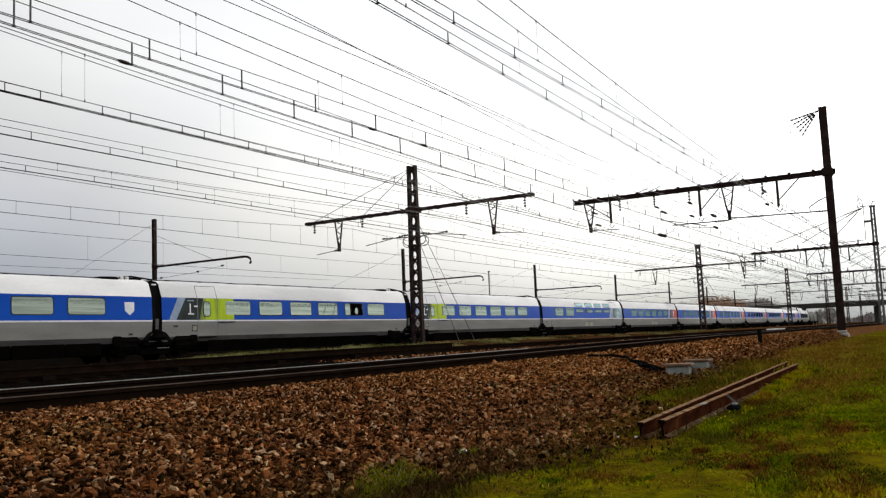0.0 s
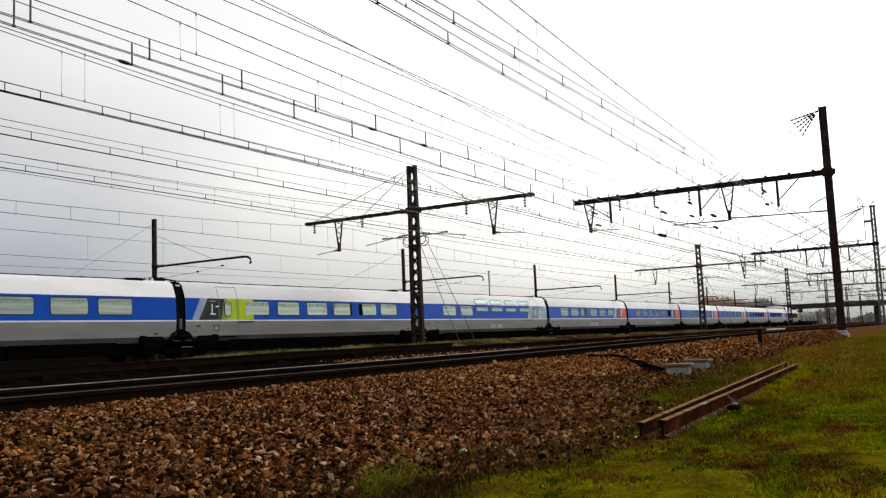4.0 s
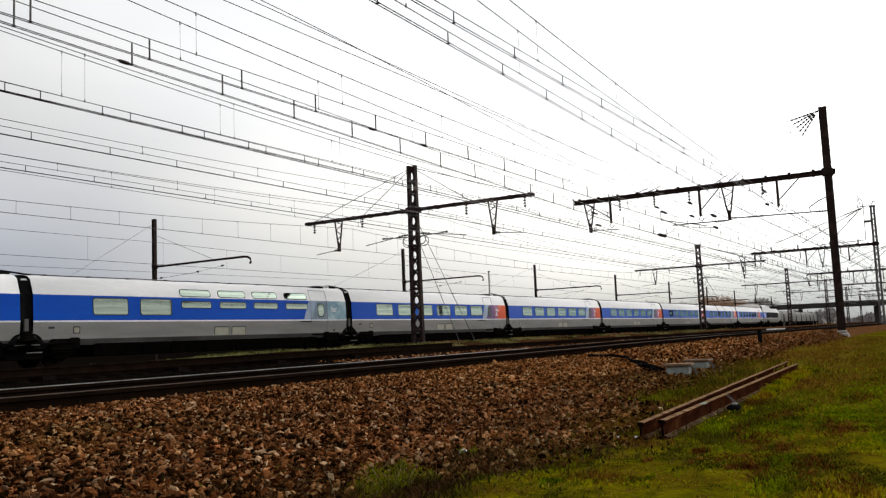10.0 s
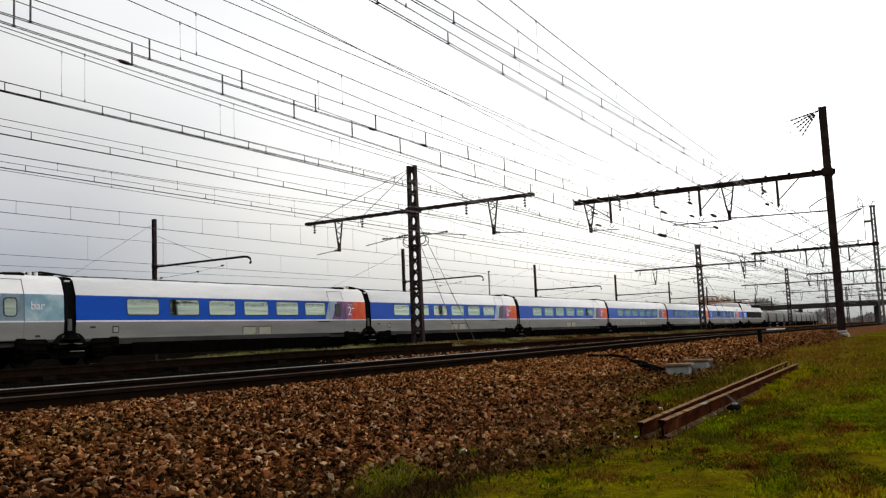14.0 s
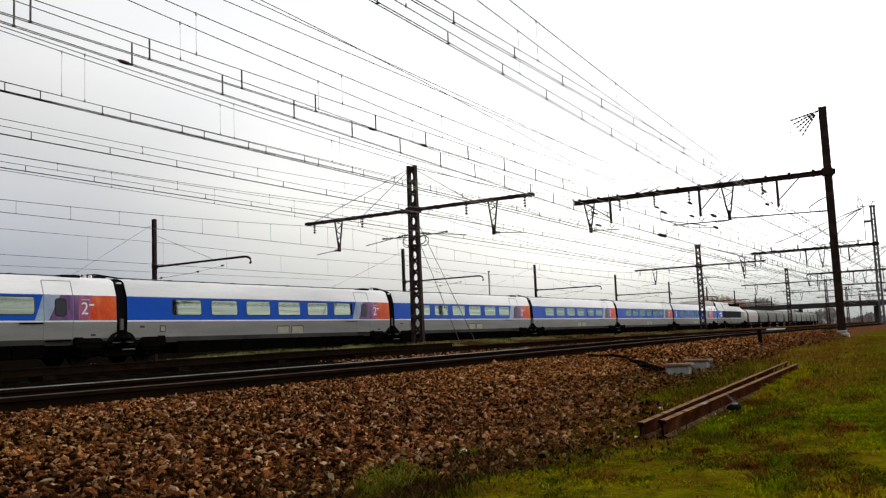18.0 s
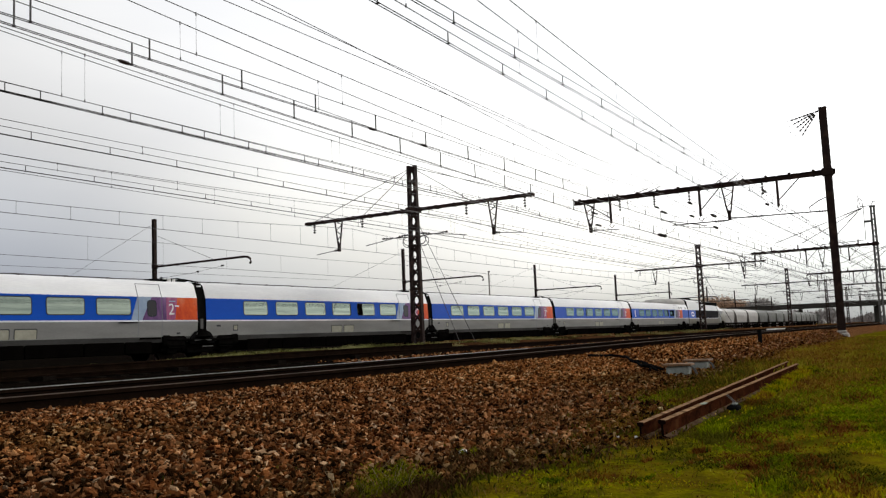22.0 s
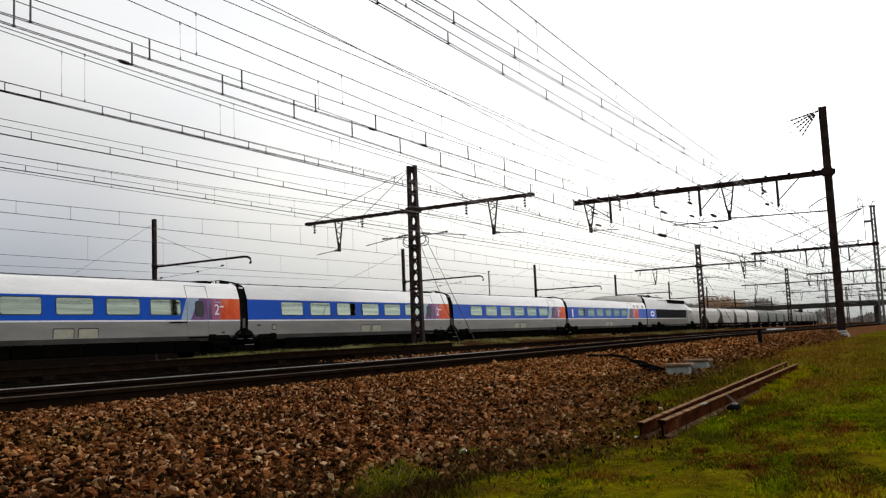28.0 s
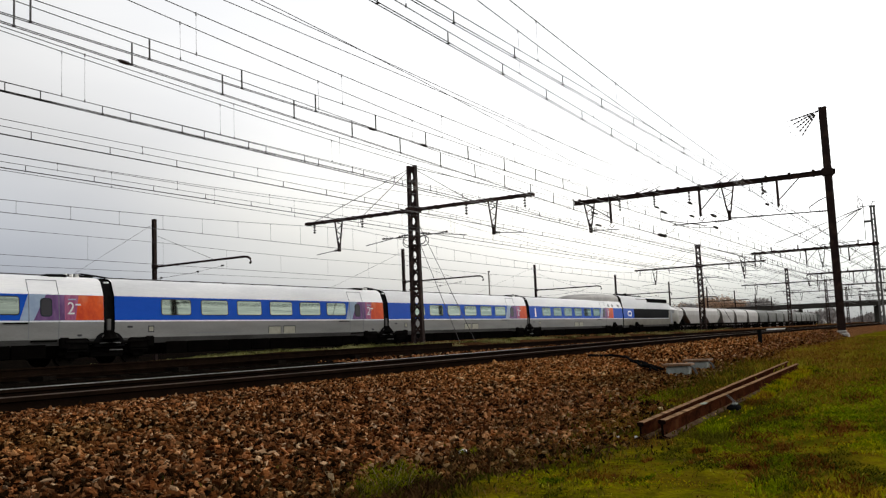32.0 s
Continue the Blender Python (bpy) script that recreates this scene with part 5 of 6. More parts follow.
# ---- beside the camera ----


def lying_rail(p, q, height, label):
    """An old rail on the grass, from p to q."""
    d = Vector(q) - Vector(p)
    ang = math.degrees(math.atan2(d.y, d.x))
    t = thing("old_rail", pose(*p, 0, 0, ang), label, "rail", "discarded rails")
    k = height / 0.172
    bm = fresh()
    n = 12
    rings = []
    for i in range(n + 1):
        f = i / n
        rings.append([bm.verts.new((d.length * f, a * k, (b + 0.172) * k + d.z * f)) for a, b in RAIL])
    m = len(RAIL)
    for r, s in zip(rings, rings[1:]):
        for i in range(m):
            bm.faces.new((r[i], r[(i + 1) % m], s[(i + 1) % m], s[i])).material_index = 1 if i in (6, 7, 8) else 2 if i in (1, 2, 12, 13) else 0
    for cut in (rings[0], rings[-1][::-1]):
        bm.faces.new(cut).material_index = 3
    part("rail_bar", tidy(bm), (M["rust"], M["rusttop"], M["rustfoot"], M["cutend"]), t)
    return t


lying_rail((4.30, 1.475, -0.095), (11.3, 1.98, -0.085), 0.086, "rusty old rail lying in the grass")
lying_rail((4.36, 1.382, -0.095), (10.6, 1.75, -0.09), 0.093, "rusty old rail lying in the grass")

def rail_fitting():
    x, y = 5.86, 1.385
    t = thing("rail_chair", pose(x, y, ground_z(x, y), 0, 0, 3.4), "small dark rail chair with pale bolts", "rail chair")
    part("plate", box(fresh(), -0.07, -0.05, -0.03, 0.06, 0.025, 0.045, 0.012), M["black"], t)
    part("lug", box(fresh(), -0.01, -0.03, 0.045, 0.05, 0.0, 0.056, 0.004), M["conc"], t)
    for dx in (-0.03, 0.015):
        part("bolt", tube(fresh(), [(dx - 0.03, 0.02, 0.112), (dx, 0.0, 0.085), (dx + 0.03, -0.02, 0.05)], 0.0022, 6), M["galv"], t)
    # added plate that stands for the bright spot on the rail head
    clip = thing("rail_bright_spot", pose(5.31, 1.42, -0.003, 0, 0, 3.4), "pale plate standing for a bright spot on the old rail", "rail clip")
    part("bright_plate", box(fresh(), -0.05, -0.014, 0, 0.05, 0.014, 0.006, 0.002), M["conc"], clip)


rail_fitting()


def stored_rail():
    """A long dark rail stood beside the second track."""
    t = thing("stored_rail", pose(0, 0, 0), "long dark rail stored on blocks beside the second track", "rail", "stored rails")
    bm = rail_mesh(lambda x: 15.95 + 0.03 * x, lambda x: 0.22 + 0.08 * smooth(8, 28, x), [-4 + 1.536 * i for i in range(22)])
    for f in bm.faces:
        f.material_index = 0
    part("rail_bar", bm, M["rail"], t)
    for i in range(9):
        part("block", box(fresh(), -3.5 + 3.6 * i, 15.7 + 0.1 * i, -0.2, -3.2 + 3.6 * i, 16.2 + 0.1 * i, 0.03 + 0.05 * smooth(8, 28, -3.4 + 3.6 * i), 0.01), M["sleeper"], t)


stored_rail()

# concrete blocks, cable, marker post and board


def concrete_block(x, y, ang):
    t = thing("concrete_block", pose(x, y, ground_z(x, y) - 0.01, 0, 0, ang), "pale grey concrete block with brown board on top", "concrete block", "blocks beside the track")
    bm = fresh()
    box(bm, -0.10, -0.125, -0.03, 0.10, 0.125, 0.125, 0.014)
    part("block", bm, M["conc"], t)
    part("board", box(fresh(), -0.135, -0.16, 0.125, 0.13, 0.165, 0.152, 0.006), M["plank"], t, "weathered brown board")
    for k in (0, 1):
        pts = [(-0.09 + 0.02 * k, -0.11 - 0.11 * math.sin(a) * (1 - 0.2 * k), 0.11 * math.cos(a) + 0.02) for a in [j * math.pi / 12 for j in range(7)]]
        part("wire_loop", tube(fresh(), pts, 0.008, 5), M["galv"], t)


concrete_block(9.9, 2.90, 6)
concrete_block(11.1, 3.0, 2)


def black_cable():
    t = thing("black_cable", pose(0, 0, 0), "thick black cable bundle lying on the ballast", "cable")
    runs = (((12.0, 4.83, 0.10), (12.25, 4.75, 0.10), (12.45, 4.64, 0.10), (12.35, 4.48, 0.09), (11.85, 4.18, 0.07), (11.2, 3.88, 0.05), (10.7, 3.63, 0.03), (10.45, 3.48, 0.01), (10.15, 3.30, -0.02), (9.8, 3.10, -0.04)),
            ((11.6, 4.05, 0.05), (11.0, 3.78, 0.06), (10.6, 3.52, 0.05), (10.3, 3.30, 0.02), (9.9, 3.06, -0.02)),
            ((10.5, 3.56, 0.0), (10.3, 3.42, 0.05), (10.05, 3.26, 0.03), (9.75, 3.20, -0.02)),
            ((10.35, 3.36, 0.0), (10.1, 3.38, 0.06), (9.85, 3.22, 0.05), (9.7, 3.06, -0.03)))
    for k, pts in enumerate(runs):
        fine = []
        for (a, b) in zip(pts, pts[1:]):
            for j in range(4):
                q = Vector(a).lerp(Vector(b), j / 4)
                q.z = max(q.z, ground_z(q.x, q.y) + 0.055) + 0.008 * math.sin(7 * q.x + k)
                fine.append(q)
        part("cable_strand", tube(fresh(), fine, 0.018 - 0.002 * k, 7), M["black"], t)


black_cable()


def white_stone(x, y, r, seed):
    t = thing("white_stone", pose(x, y, ground_z(x, y) + (0.034 if seed == 1 else 0.014), 0, 0, 37 * seed), "bright white angular stone on the brown ballast", "stone", "white stones")
    bm = fresh()
    bmesh.ops.create_icosphere(bm, subdivisions=1, radius=r)
    rg = random.Random(seed)
    for v in bm.verts:
        v.co *= rg.uniform(0.7, 1.2)
        v.co.z *= 0.6
    part("stone", bm, M["whitepaint"], t)


white_stone(3.40, 1.99, 0.022, 1)
white_stone(4.36, 1.52, 0.013, 2)
white_stone(4.32, 1.60, 0.011, 3)
white_stone(3.86, 1.68, 0.007, 4)


def marker_post():
    x, y = 22.0, 4.42
    t = thing("marker_post", pose(x, y, ground_z(x, y) - 0.05), "short dark post beside the track", "post")
    part("stake", box(fresh(), -0.045, -0.045, 0, 0.045, 0.045, 0.36, 0.01), M["black"], t)
    part("cap", box(fresh(), -0.055, -0.055, 0.36, 0.055, 0.055, 0.38, 0.005), M["black"], t)


marker_post()


def track_board():
    x, y = 56.3, 10.33
    t = thing("track_board", pose(x, y, 0.02, 0, 0, 62), "white board with red mark beside the track", "sign board")
    part("board", box(fresh(), -0.03, -0.85, 0.12, 0.03, 0.85, 0.22, 0.01), M["whitepaint"], t)
    part("red_mark", box(fresh(), -0.04, -0.2, -0.04, 0.02, 0.25, 0.10, 0.01), M["redpaint"], t)
    for yy in (-0.7, 0.7):
        part("leg", box(fresh(), -0.02, yy - 0.03, -0.12, 0.02, yy + 0.03, 0.10), M["steel"], t)


track_board()

# ---- loose stone, grass and weeds ----
# a rough block, which each stone bends its own way
BLOCK_V = [(-1, -1, -1), (1, -1, -1), (1, 1, -1), (-1, 1, -1), (-1, -1, 1), (1, -1, 1), (1, 1, 1), (-1, 1, 1)]
BLOCK_F = [(0, 3, 2), (0, 2, 1), (4, 5, 6), (4, 6, 7), (0, 1, 5), (0, 5, 4), (1, 2, 6), (1, 6, 5), (2, 3, 7), (2, 7, 6), (3, 0, 4), (3, 4, 7)]


def joined(name, verts, faces, material, smooth_faces=False):
    """Many small pieces in one mesh, from arrays."""
    me = bpy.data.meshes.new(name)
    k = faces.shape[1]
    me.vertices.add(len(verts)), me.loops.add(faces.size), me.polygons.add(len(faces))
    me.vertices.foreach_set("co", verts.astype(np.float32).ravel())
    me.loops.foreach_set("vertex_index", faces.astype(np.int32).ravel())
    me.polygons.foreach_set("loop_start", np.arange(0, faces.size, k, dtype=np.int32))
    me.polygons.foreach_set("use_smooth", np.full(len(faces), smooth_faces))
    me.update(calc_edges=True)
    me.materials.append(material)
    return new(name, me)


def stones(name, places, sizes, seed, material):
    """Angular stones at places (x, y, z), each turned and shaped by chance."""
    rg = np.random.default_rng(seed)
    n = len(places)
    v = np.array(BLOCK_V)[None] * 0.72 + rg.uniform(-0.36, 0.36, (n, 8, 3))
    v[:, 4:, :2] *= rg.uniform(0.5, 1.0, (n, 1, 1))
    v *= np.stack([rg.uniform(0.95, 1.8, n), rg.uniform(0.6, 1.1, n), rg.uniform(0.30, 0.60, n)], -1)[:, None]
    q = rg.normal(size=(n, 4)) * np.array([1, 0.34, 0.34, 1])
    q /= np.linalg.norm(q, axis=1, keepdims=True)
    w, x, y, z = q.T
    rot = np.stack([1 - 2 * (y * y + z * z), 2 * (x * y - z * w), 2 * (x * z + y * w), 2 * (x * y + z * w), 1 - 2 * (x * x + z * z), 2 * (y * z - x * w), 2 * (x * z - y * w), 2 * (y * z + x * w), 1 - 2 * (x * x + y * y)], -1).reshape(n, 3, 3)
    v = np.einsum("nij,nkj->nki", rot, v) * np.asarray(sizes)[:, None, None] + np.asarray(places)[:, None]
    f = np.array(BLOCK_F)[None] + (np.arange(n) * 8)[:, None, None]
    ob = joined(name, v.reshape(-1, 3), f.reshape(-1, 3), material)
    # stones turn darker and earthier towards the foot of the slope
    stone_dark = [1 - smooth(toe(x) - 0.1, toe(x) + 0.5 + 0.15 * (1 - smooth(3.0, 4.4, x)) + 0.4 * noise.noise((x * 0.8, y * 0.8, 6.0)), y) for x, y, z in places]
    # a patch of darker stones high on the slope
    stone_dark = [min(1.0, k + 1.1 * math.exp(-((x - 2.95) / 0.75) ** 2 - ((y - 3.95) / 0.5) ** 2) * (0.6 + 0.8 * noise.noise((x * 2.2, y * 2.2, 1.0)))) for k, (x, y, z) in zip(stone_dark, places)]
    # darker brown earth beside the concrete blocks
    stone_dark = [min(1.0, k + 1.0 * math.exp(-((x - 8.8) / 1.3) ** 2 - ((y - 3.05) / 0.4) ** 2)) for k, (x, y, z) in zip(stone_dark, places)]
    at = ob.data.attributes.new("stone_dark", "FLOAT", "POINT")
    at.data.foreach_set("value", np.repeat(np.array(stone_dark, dtype=np.float32), 8))
    far_pale = [smooth(5.0, 8.5, x) * smooth(toe(x) + 0.5, toe(x) + 1.3, y) * (1 - smooth(6.5, 7.5, y)) for x, y, z in places]
    at = ob.data.attributes.new("far_pale", "FLOAT", "POINT")
    at.data.foreach_set("value", np.repeat(np.array(far_pale, dtype=np.float32), 8))
    return ob


def stone_material():
    m = mat("ballast_stone", (1.0, 1.0, 1.0), (0.55, 0.55, 0.55), 0.85, 0, 14, 110, 0.5, space="World")
    n, l = m.node_tree.nodes, m.node_tree.links
    b = n["Principled BSDF"]
    b.inputs["Specular IOR Level"].default_value = 0.0
    ge = n.new("ShaderNodeNewGeometry")
    r = n.new("ShaderNodeValToRGB")
    stops = ((0.0, (0.008, 0.005, 0.002)), (0.24, (0.034, 0.014, 0.004)), (0.40, (0.12, 0.040, 0.011)), (0.55, (0.27, 0.100, 0.030)), (0.64, (0.060, 0.040, 0.018)), (0.78, (0.37, 0.145, 0.049)), (0.92, (0.50, 0.26, 0.103)), (1.0, (0.60, 0.42, 0.23)))
    while len(r.color_ramp.elements) < len(stops):
        r.color_ramp.elements.new(0.5)
    for e, (p, c) in zip(r.color_ramp.elements, stops):
        e.position, e.color = p, (*c, 1)
    l.new(ge.outputs["Random Per Island"], r.inputs["Fac"])
    mx2 = n.new("ShaderNodeMix")
    mx2.data_type, mx2.blend_type = "RGBA", "MULTIPLY"
    mx2.inputs["Factor"].default_value = 1.0
    src = b.inputs["Base Color"].links[0].from_socket
    l.new(r.outputs[0], mx2.inputs["A"]), l.new(src, mx2.inputs["B"])
    # oily and rusty patches over many stones at once
    pn = n.new("ShaderNodeTexNoise")
    pn.inputs["Scale"].default_value, pn.inputs["Detail"].default_value = 1.25, 5
    l.new(ge.outputs["Position"], pn.inputs["Vector"])
    pr = n.new("ShaderNodeValToRGB")
    for e, (p, c) in zip(pr.color_ramp.elements, ((0.36, (0.80, 0.78, 0.86)), (0.60, (1.26, 1.22, 1.28)))):
        e.position, e.color = p, (*c, 1)
    l.new(pn.outputs["Fac"], pr.inputs["Fac"])
    mx3 = n.new("ShaderNodeMix")
    mx3.data_type, mx3.blend_type = "RGBA", "MULTIPLY"
    mx3.inputs["Factor"].default_value = 1.0
    l.new(mx2.outputs["Result"], mx3.inputs["A"]), l.new(pr.outputs[0], mx3.inputs["B"])
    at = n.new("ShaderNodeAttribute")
    at.attribute_name = "stone_dark"
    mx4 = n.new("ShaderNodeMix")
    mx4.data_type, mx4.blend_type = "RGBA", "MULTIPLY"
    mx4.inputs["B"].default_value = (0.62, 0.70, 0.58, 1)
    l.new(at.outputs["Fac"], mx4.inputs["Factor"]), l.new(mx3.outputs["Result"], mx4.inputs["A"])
    # paler stone further along the shoulder
    far_pale = n.new("ShaderNodeAttribute")
    far_pale.attribute_name = "far_pale"
    mx5 = n.new("ShaderNodeMix")
    mx5.data_type, mx5.blend_type = "RGBA", "MULTIPLY"
    mx5.inputs["B"].default_value = (1.36, 1.34, 1.14, 1)
    l.new(far_pale.outputs["Fac"], mx5.inputs["Factor"]), l.new(mx4.outputs["Result"], mx5.inputs["A"])
    l.new(mx5.outputs["Result"], b.inputs["Base Color"])
    return m


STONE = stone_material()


def lay_ballast():
    rg = np.random.default_rng(3)
    near, mid, far = [], [], []

    def fill(out, count, x0, x1, y0, y1, lift, tilt=0.62):
        xs, ys = rg.uniform(x0, x1, count), rg.uniform(y0, y1, count)
        for x, y in zip(xs, ys):
            t = toe(x)
            if y < t - 0.1 + 0.7 * rg.random() ** 1.5 or x < y * tilt - 1.2:
                continue
            ny = near_y(x)
            if abs(abs(y - ny) - 0.7525) < 0.075 or (abs(y - ny) < 0.75 and rg.random() > smooth(6, 14, x)):
                continue
            out.append((x, y, ground_z(x, y) + lift * rg.random()))
    fill(near, 140000, 0.3, 12.0, 1.2, 6.2, 0.036)
    fill(mid, 38000, 12.0, 46.0, 2.4, 7.2, 0.035)
    fill(far, 15000, 2.0, 45.0, 5.6, 11.0, 0.02)
    between = []
    fill(between, 9000, 19.0, 60.0, 8.6, 16.2, 0.03)
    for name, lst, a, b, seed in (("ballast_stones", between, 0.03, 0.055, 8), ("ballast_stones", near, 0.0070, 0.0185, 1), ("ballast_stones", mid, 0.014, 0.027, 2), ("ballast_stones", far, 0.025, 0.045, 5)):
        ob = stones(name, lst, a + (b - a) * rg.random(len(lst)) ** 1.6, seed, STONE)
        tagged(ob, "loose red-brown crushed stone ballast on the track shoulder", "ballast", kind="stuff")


lay_ballast()


def far_wood():
    """Grey bare woods and scrub along the horizon beyond the bridge."""
    rg = np.random.default_rng(31)
    n = 9000
    b = np.radians(rg.uniform(1.0, 24.0, n))
    d = rg.uniform(390, 470, n)
    h = (4.0 + 2.2 * np.sin(b * 61) + 1.4 * np.sin(b * 173 + 1)) * rg.random(n) ** 0.8
    c = np.stack([d * np.cos(b), d * np.sin(b) + 6, np.clip(h, 0.1, None)], -1)
    e1 = rg.normal(size=(n, 3)) * np.array([0.35, 0.35, 0.8])
    e2 = rg.normal(size=(n, 3)) * np.array([0.45, 0.45, 0.25])
    v = np.stack([c - e1, c + e2, c + e1, c - e2], 1)
    v[:, :, 2] = np.maximum(v[:, :, 2], -0.05)
    f = np.arange(n * 4).reshape(n, 4)
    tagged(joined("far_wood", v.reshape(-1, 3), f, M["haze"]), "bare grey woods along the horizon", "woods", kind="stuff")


far_wood()


def blade_material(name, stops, scale):
    m = bpy.data.materials.new(name)
    m.use_nodes = True
    n, l = m.node_tree.nodes, m.node_tree.links
    b = n["Principled BSDF"]
    b.inputs["Roughness"].default_value = 0.8
    b.inputs["Specular IOR Level"].default_value = 0.0
    ge = n.new("ShaderNodeNewGeometry")
    t = n.new("ShaderNodeTexNoise")
    t.inputs["Scale"].default_value, t.inputs["Detail"].default_value = scale, 4
    l.new(ge.outputs["Position"], t.inputs["Vector"])
    ad = n.new("ShaderNodeMath")
    ad.operation = "MULTIPLY_ADD"
    l.new(ge.outputs["Random Per Island"], ad.inputs[0])
    ad.inputs[1].default_value = 0.14
    patchy = n.new("ShaderNodeMath")
    patchy.operation = "MULTIPLY_ADD"
    patchy.inputs[1].default_value, patchy.inputs[2].default_value = 1.6, -0.26
    l.new(t.outputs["Fac"], patchy.inputs[0]), l.new(patchy.outputs[0], ad.inputs[2])
    r = n.new("ShaderNodeValToRGB")
    while len(r.color_ramp.elements) < len(stops):
        r.color_ramp.elements.new(0.5)
    for e, (p, c) in zip(r.color_ramp.elements, stops):
        e.position, e.color = p, (*c, 1)
    l.new(ad.outputs[0], r.inputs["Fac"]), l.new(r.outputs[0], b.inputs["Base Color"])
    return m


def blades(name, pts, heights, lean, width, seed, material):
    """Thin tapered blades, two faces each."""
    rg = np.random.default_rng(seed)
    p, h = np.asarray(pts), np.asarray(heights)
    n = len(p)
    a = rg.uniform(0, 2 * np.pi, n)
    side = np.stack([np.cos(a), np.sin(a), np.zeros(n)], -1) * (np.asarray(width) * np.ones(n))[:, None]
    b = rg.uniform(0, 2 * np.pi, n)
    tip = np.stack([np.cos(b), np.sin(b), np.zeros(n)], -1) * (h * lean * rg.uniform(0.3, 1.3, n))[:, None]
    mid = tip * 0.35
    up = np.zeros((n, 3))
    up[:, 2] = h
    v = np.stack([p - side, p + side, p + mid + up * 0.6 + side * 0.7, p + mid + up * 0.6 - side * 0.7, p + tip + up], 1)
    k = np.arange(n)[:, None] * 5
    f = np.concatenate([np.array([[0, 1, 2]]) + k, np.array([[0, 2, 3]]) + k, np.array([[3, 2, 4]]) + k])
    return joined(name, v.reshape(-1, 3), f, material)


GRASS = blade_material("grass_blade", ((0.44, (0.026, 0.032, 0.001)), (0.53, (0.095, 0.115, 0.001)), (0.60, (0.27, 0.30, 0.001)), (0.66, (0.40, 0.34, 0.002)), (0.72, (0.28, 0.15, 0.010)), (0.80, (0.11, 0.046, 0.006))), 2.1)
STRAW = blade_material("dry_stalk", ((0.3, (0.030, 0.012, 0.004)), (0.5, (0.085, 0.038, 0.012)), (0.8, (0.17, 0.10, 0.04))), 6.0)
WEED = blade_material("weed_leaf", ((0.3, (0.011, 0.014, 0.002)), (0.5, (0.040, 0.044, 0.003)), (0.8, (0.11, 0.10, 0.008))), 7.0)


CLOVER = blade_material("clover_leaf", ((0.3, (0.040, 0.060, 0.001)), (0.5, (0.110, 0.150, 0.001)), (0.8, (0.22, 0.26, 0.002))), 5.0)
RUSTY = blade_material("dead_weed", ((0.3, (0.050, 0.017, 0.003)), (0.5, (0.14, 0.060, 0.008)), (0.8, (0.30, 0.165, 0.020))), 9.0)
LITTER = blade_material("leaf_litter", ((0.3, (0.006, 0.004, 0.002)), (0.5, (0.030, 0.016, 0.006)), (0.75, (0.085, 0.045, 0.016))), 8.0)
FRESH = blade_material("fresh_moss_leaf", ((0.40, (0.040, 0.070, 0.001)), (0.52, (0.11, 0.155, 0.001)), (0.62, (0.20, 0.245, 0.002)), (0.75, (0.28, 0.25, 0.004))), 4.0)
BANK = blade_material("bank_grass_blade", ((0.42, (0.020, 0.022, 0.006)), (0.54, (0.085, 0.084, 0.022)), (0.63, (0.24, 0.235, 0.075)), (0.8, (0.38, 0.35, 0.15))), 0.35)
SORREL = blade_material("sorrel_leaf", ((0.3, (0.030, 0.008, 0.002)), (0.5, (0.080, 0.026, 0.005)), (0.8, (0.19, 0.075, 0.012))), 9.0)
FEATHER = blade_material("feathery_leaf", ((0.3, (0.026, 0.036, 0.001)), (0.5, (0.095, 0.110, 0.002)), (0.8, (0.25, 0.24, 0.006))), 14.0)
STEMS = blade_material("dead_stem", ((0.3, (0.045, 0.020, 0.008)), (0.5, (0.13, 0.062, 0.022)), (0.8, (0.26, 0.15, 0.055))), 11.0)
SPRIG = blade_material("pale_sprig", ((0.3, (0.13, 0.15, 0.004)), (0.6, (0.27, 0.27, 0.012)), (0.8, (0.36, 0.33, 0.04))), 9.0)
FLOWER = blade_material("yellow_petal", ((0.3, (0.5, 0.42, 0.01)), (0.8, (0.6, 0.5, 0.02))), 9.0)
TALL = blade_material("tall_grass_blade", ((0.34, (0.045, 0.046, 0.003)), (0.5, (0.15, 0.14, 0.006)), (0.62, (0.30, 0.26, 0.02)), (0.8, (0.26, 0.16, 0.02))), 0.6)


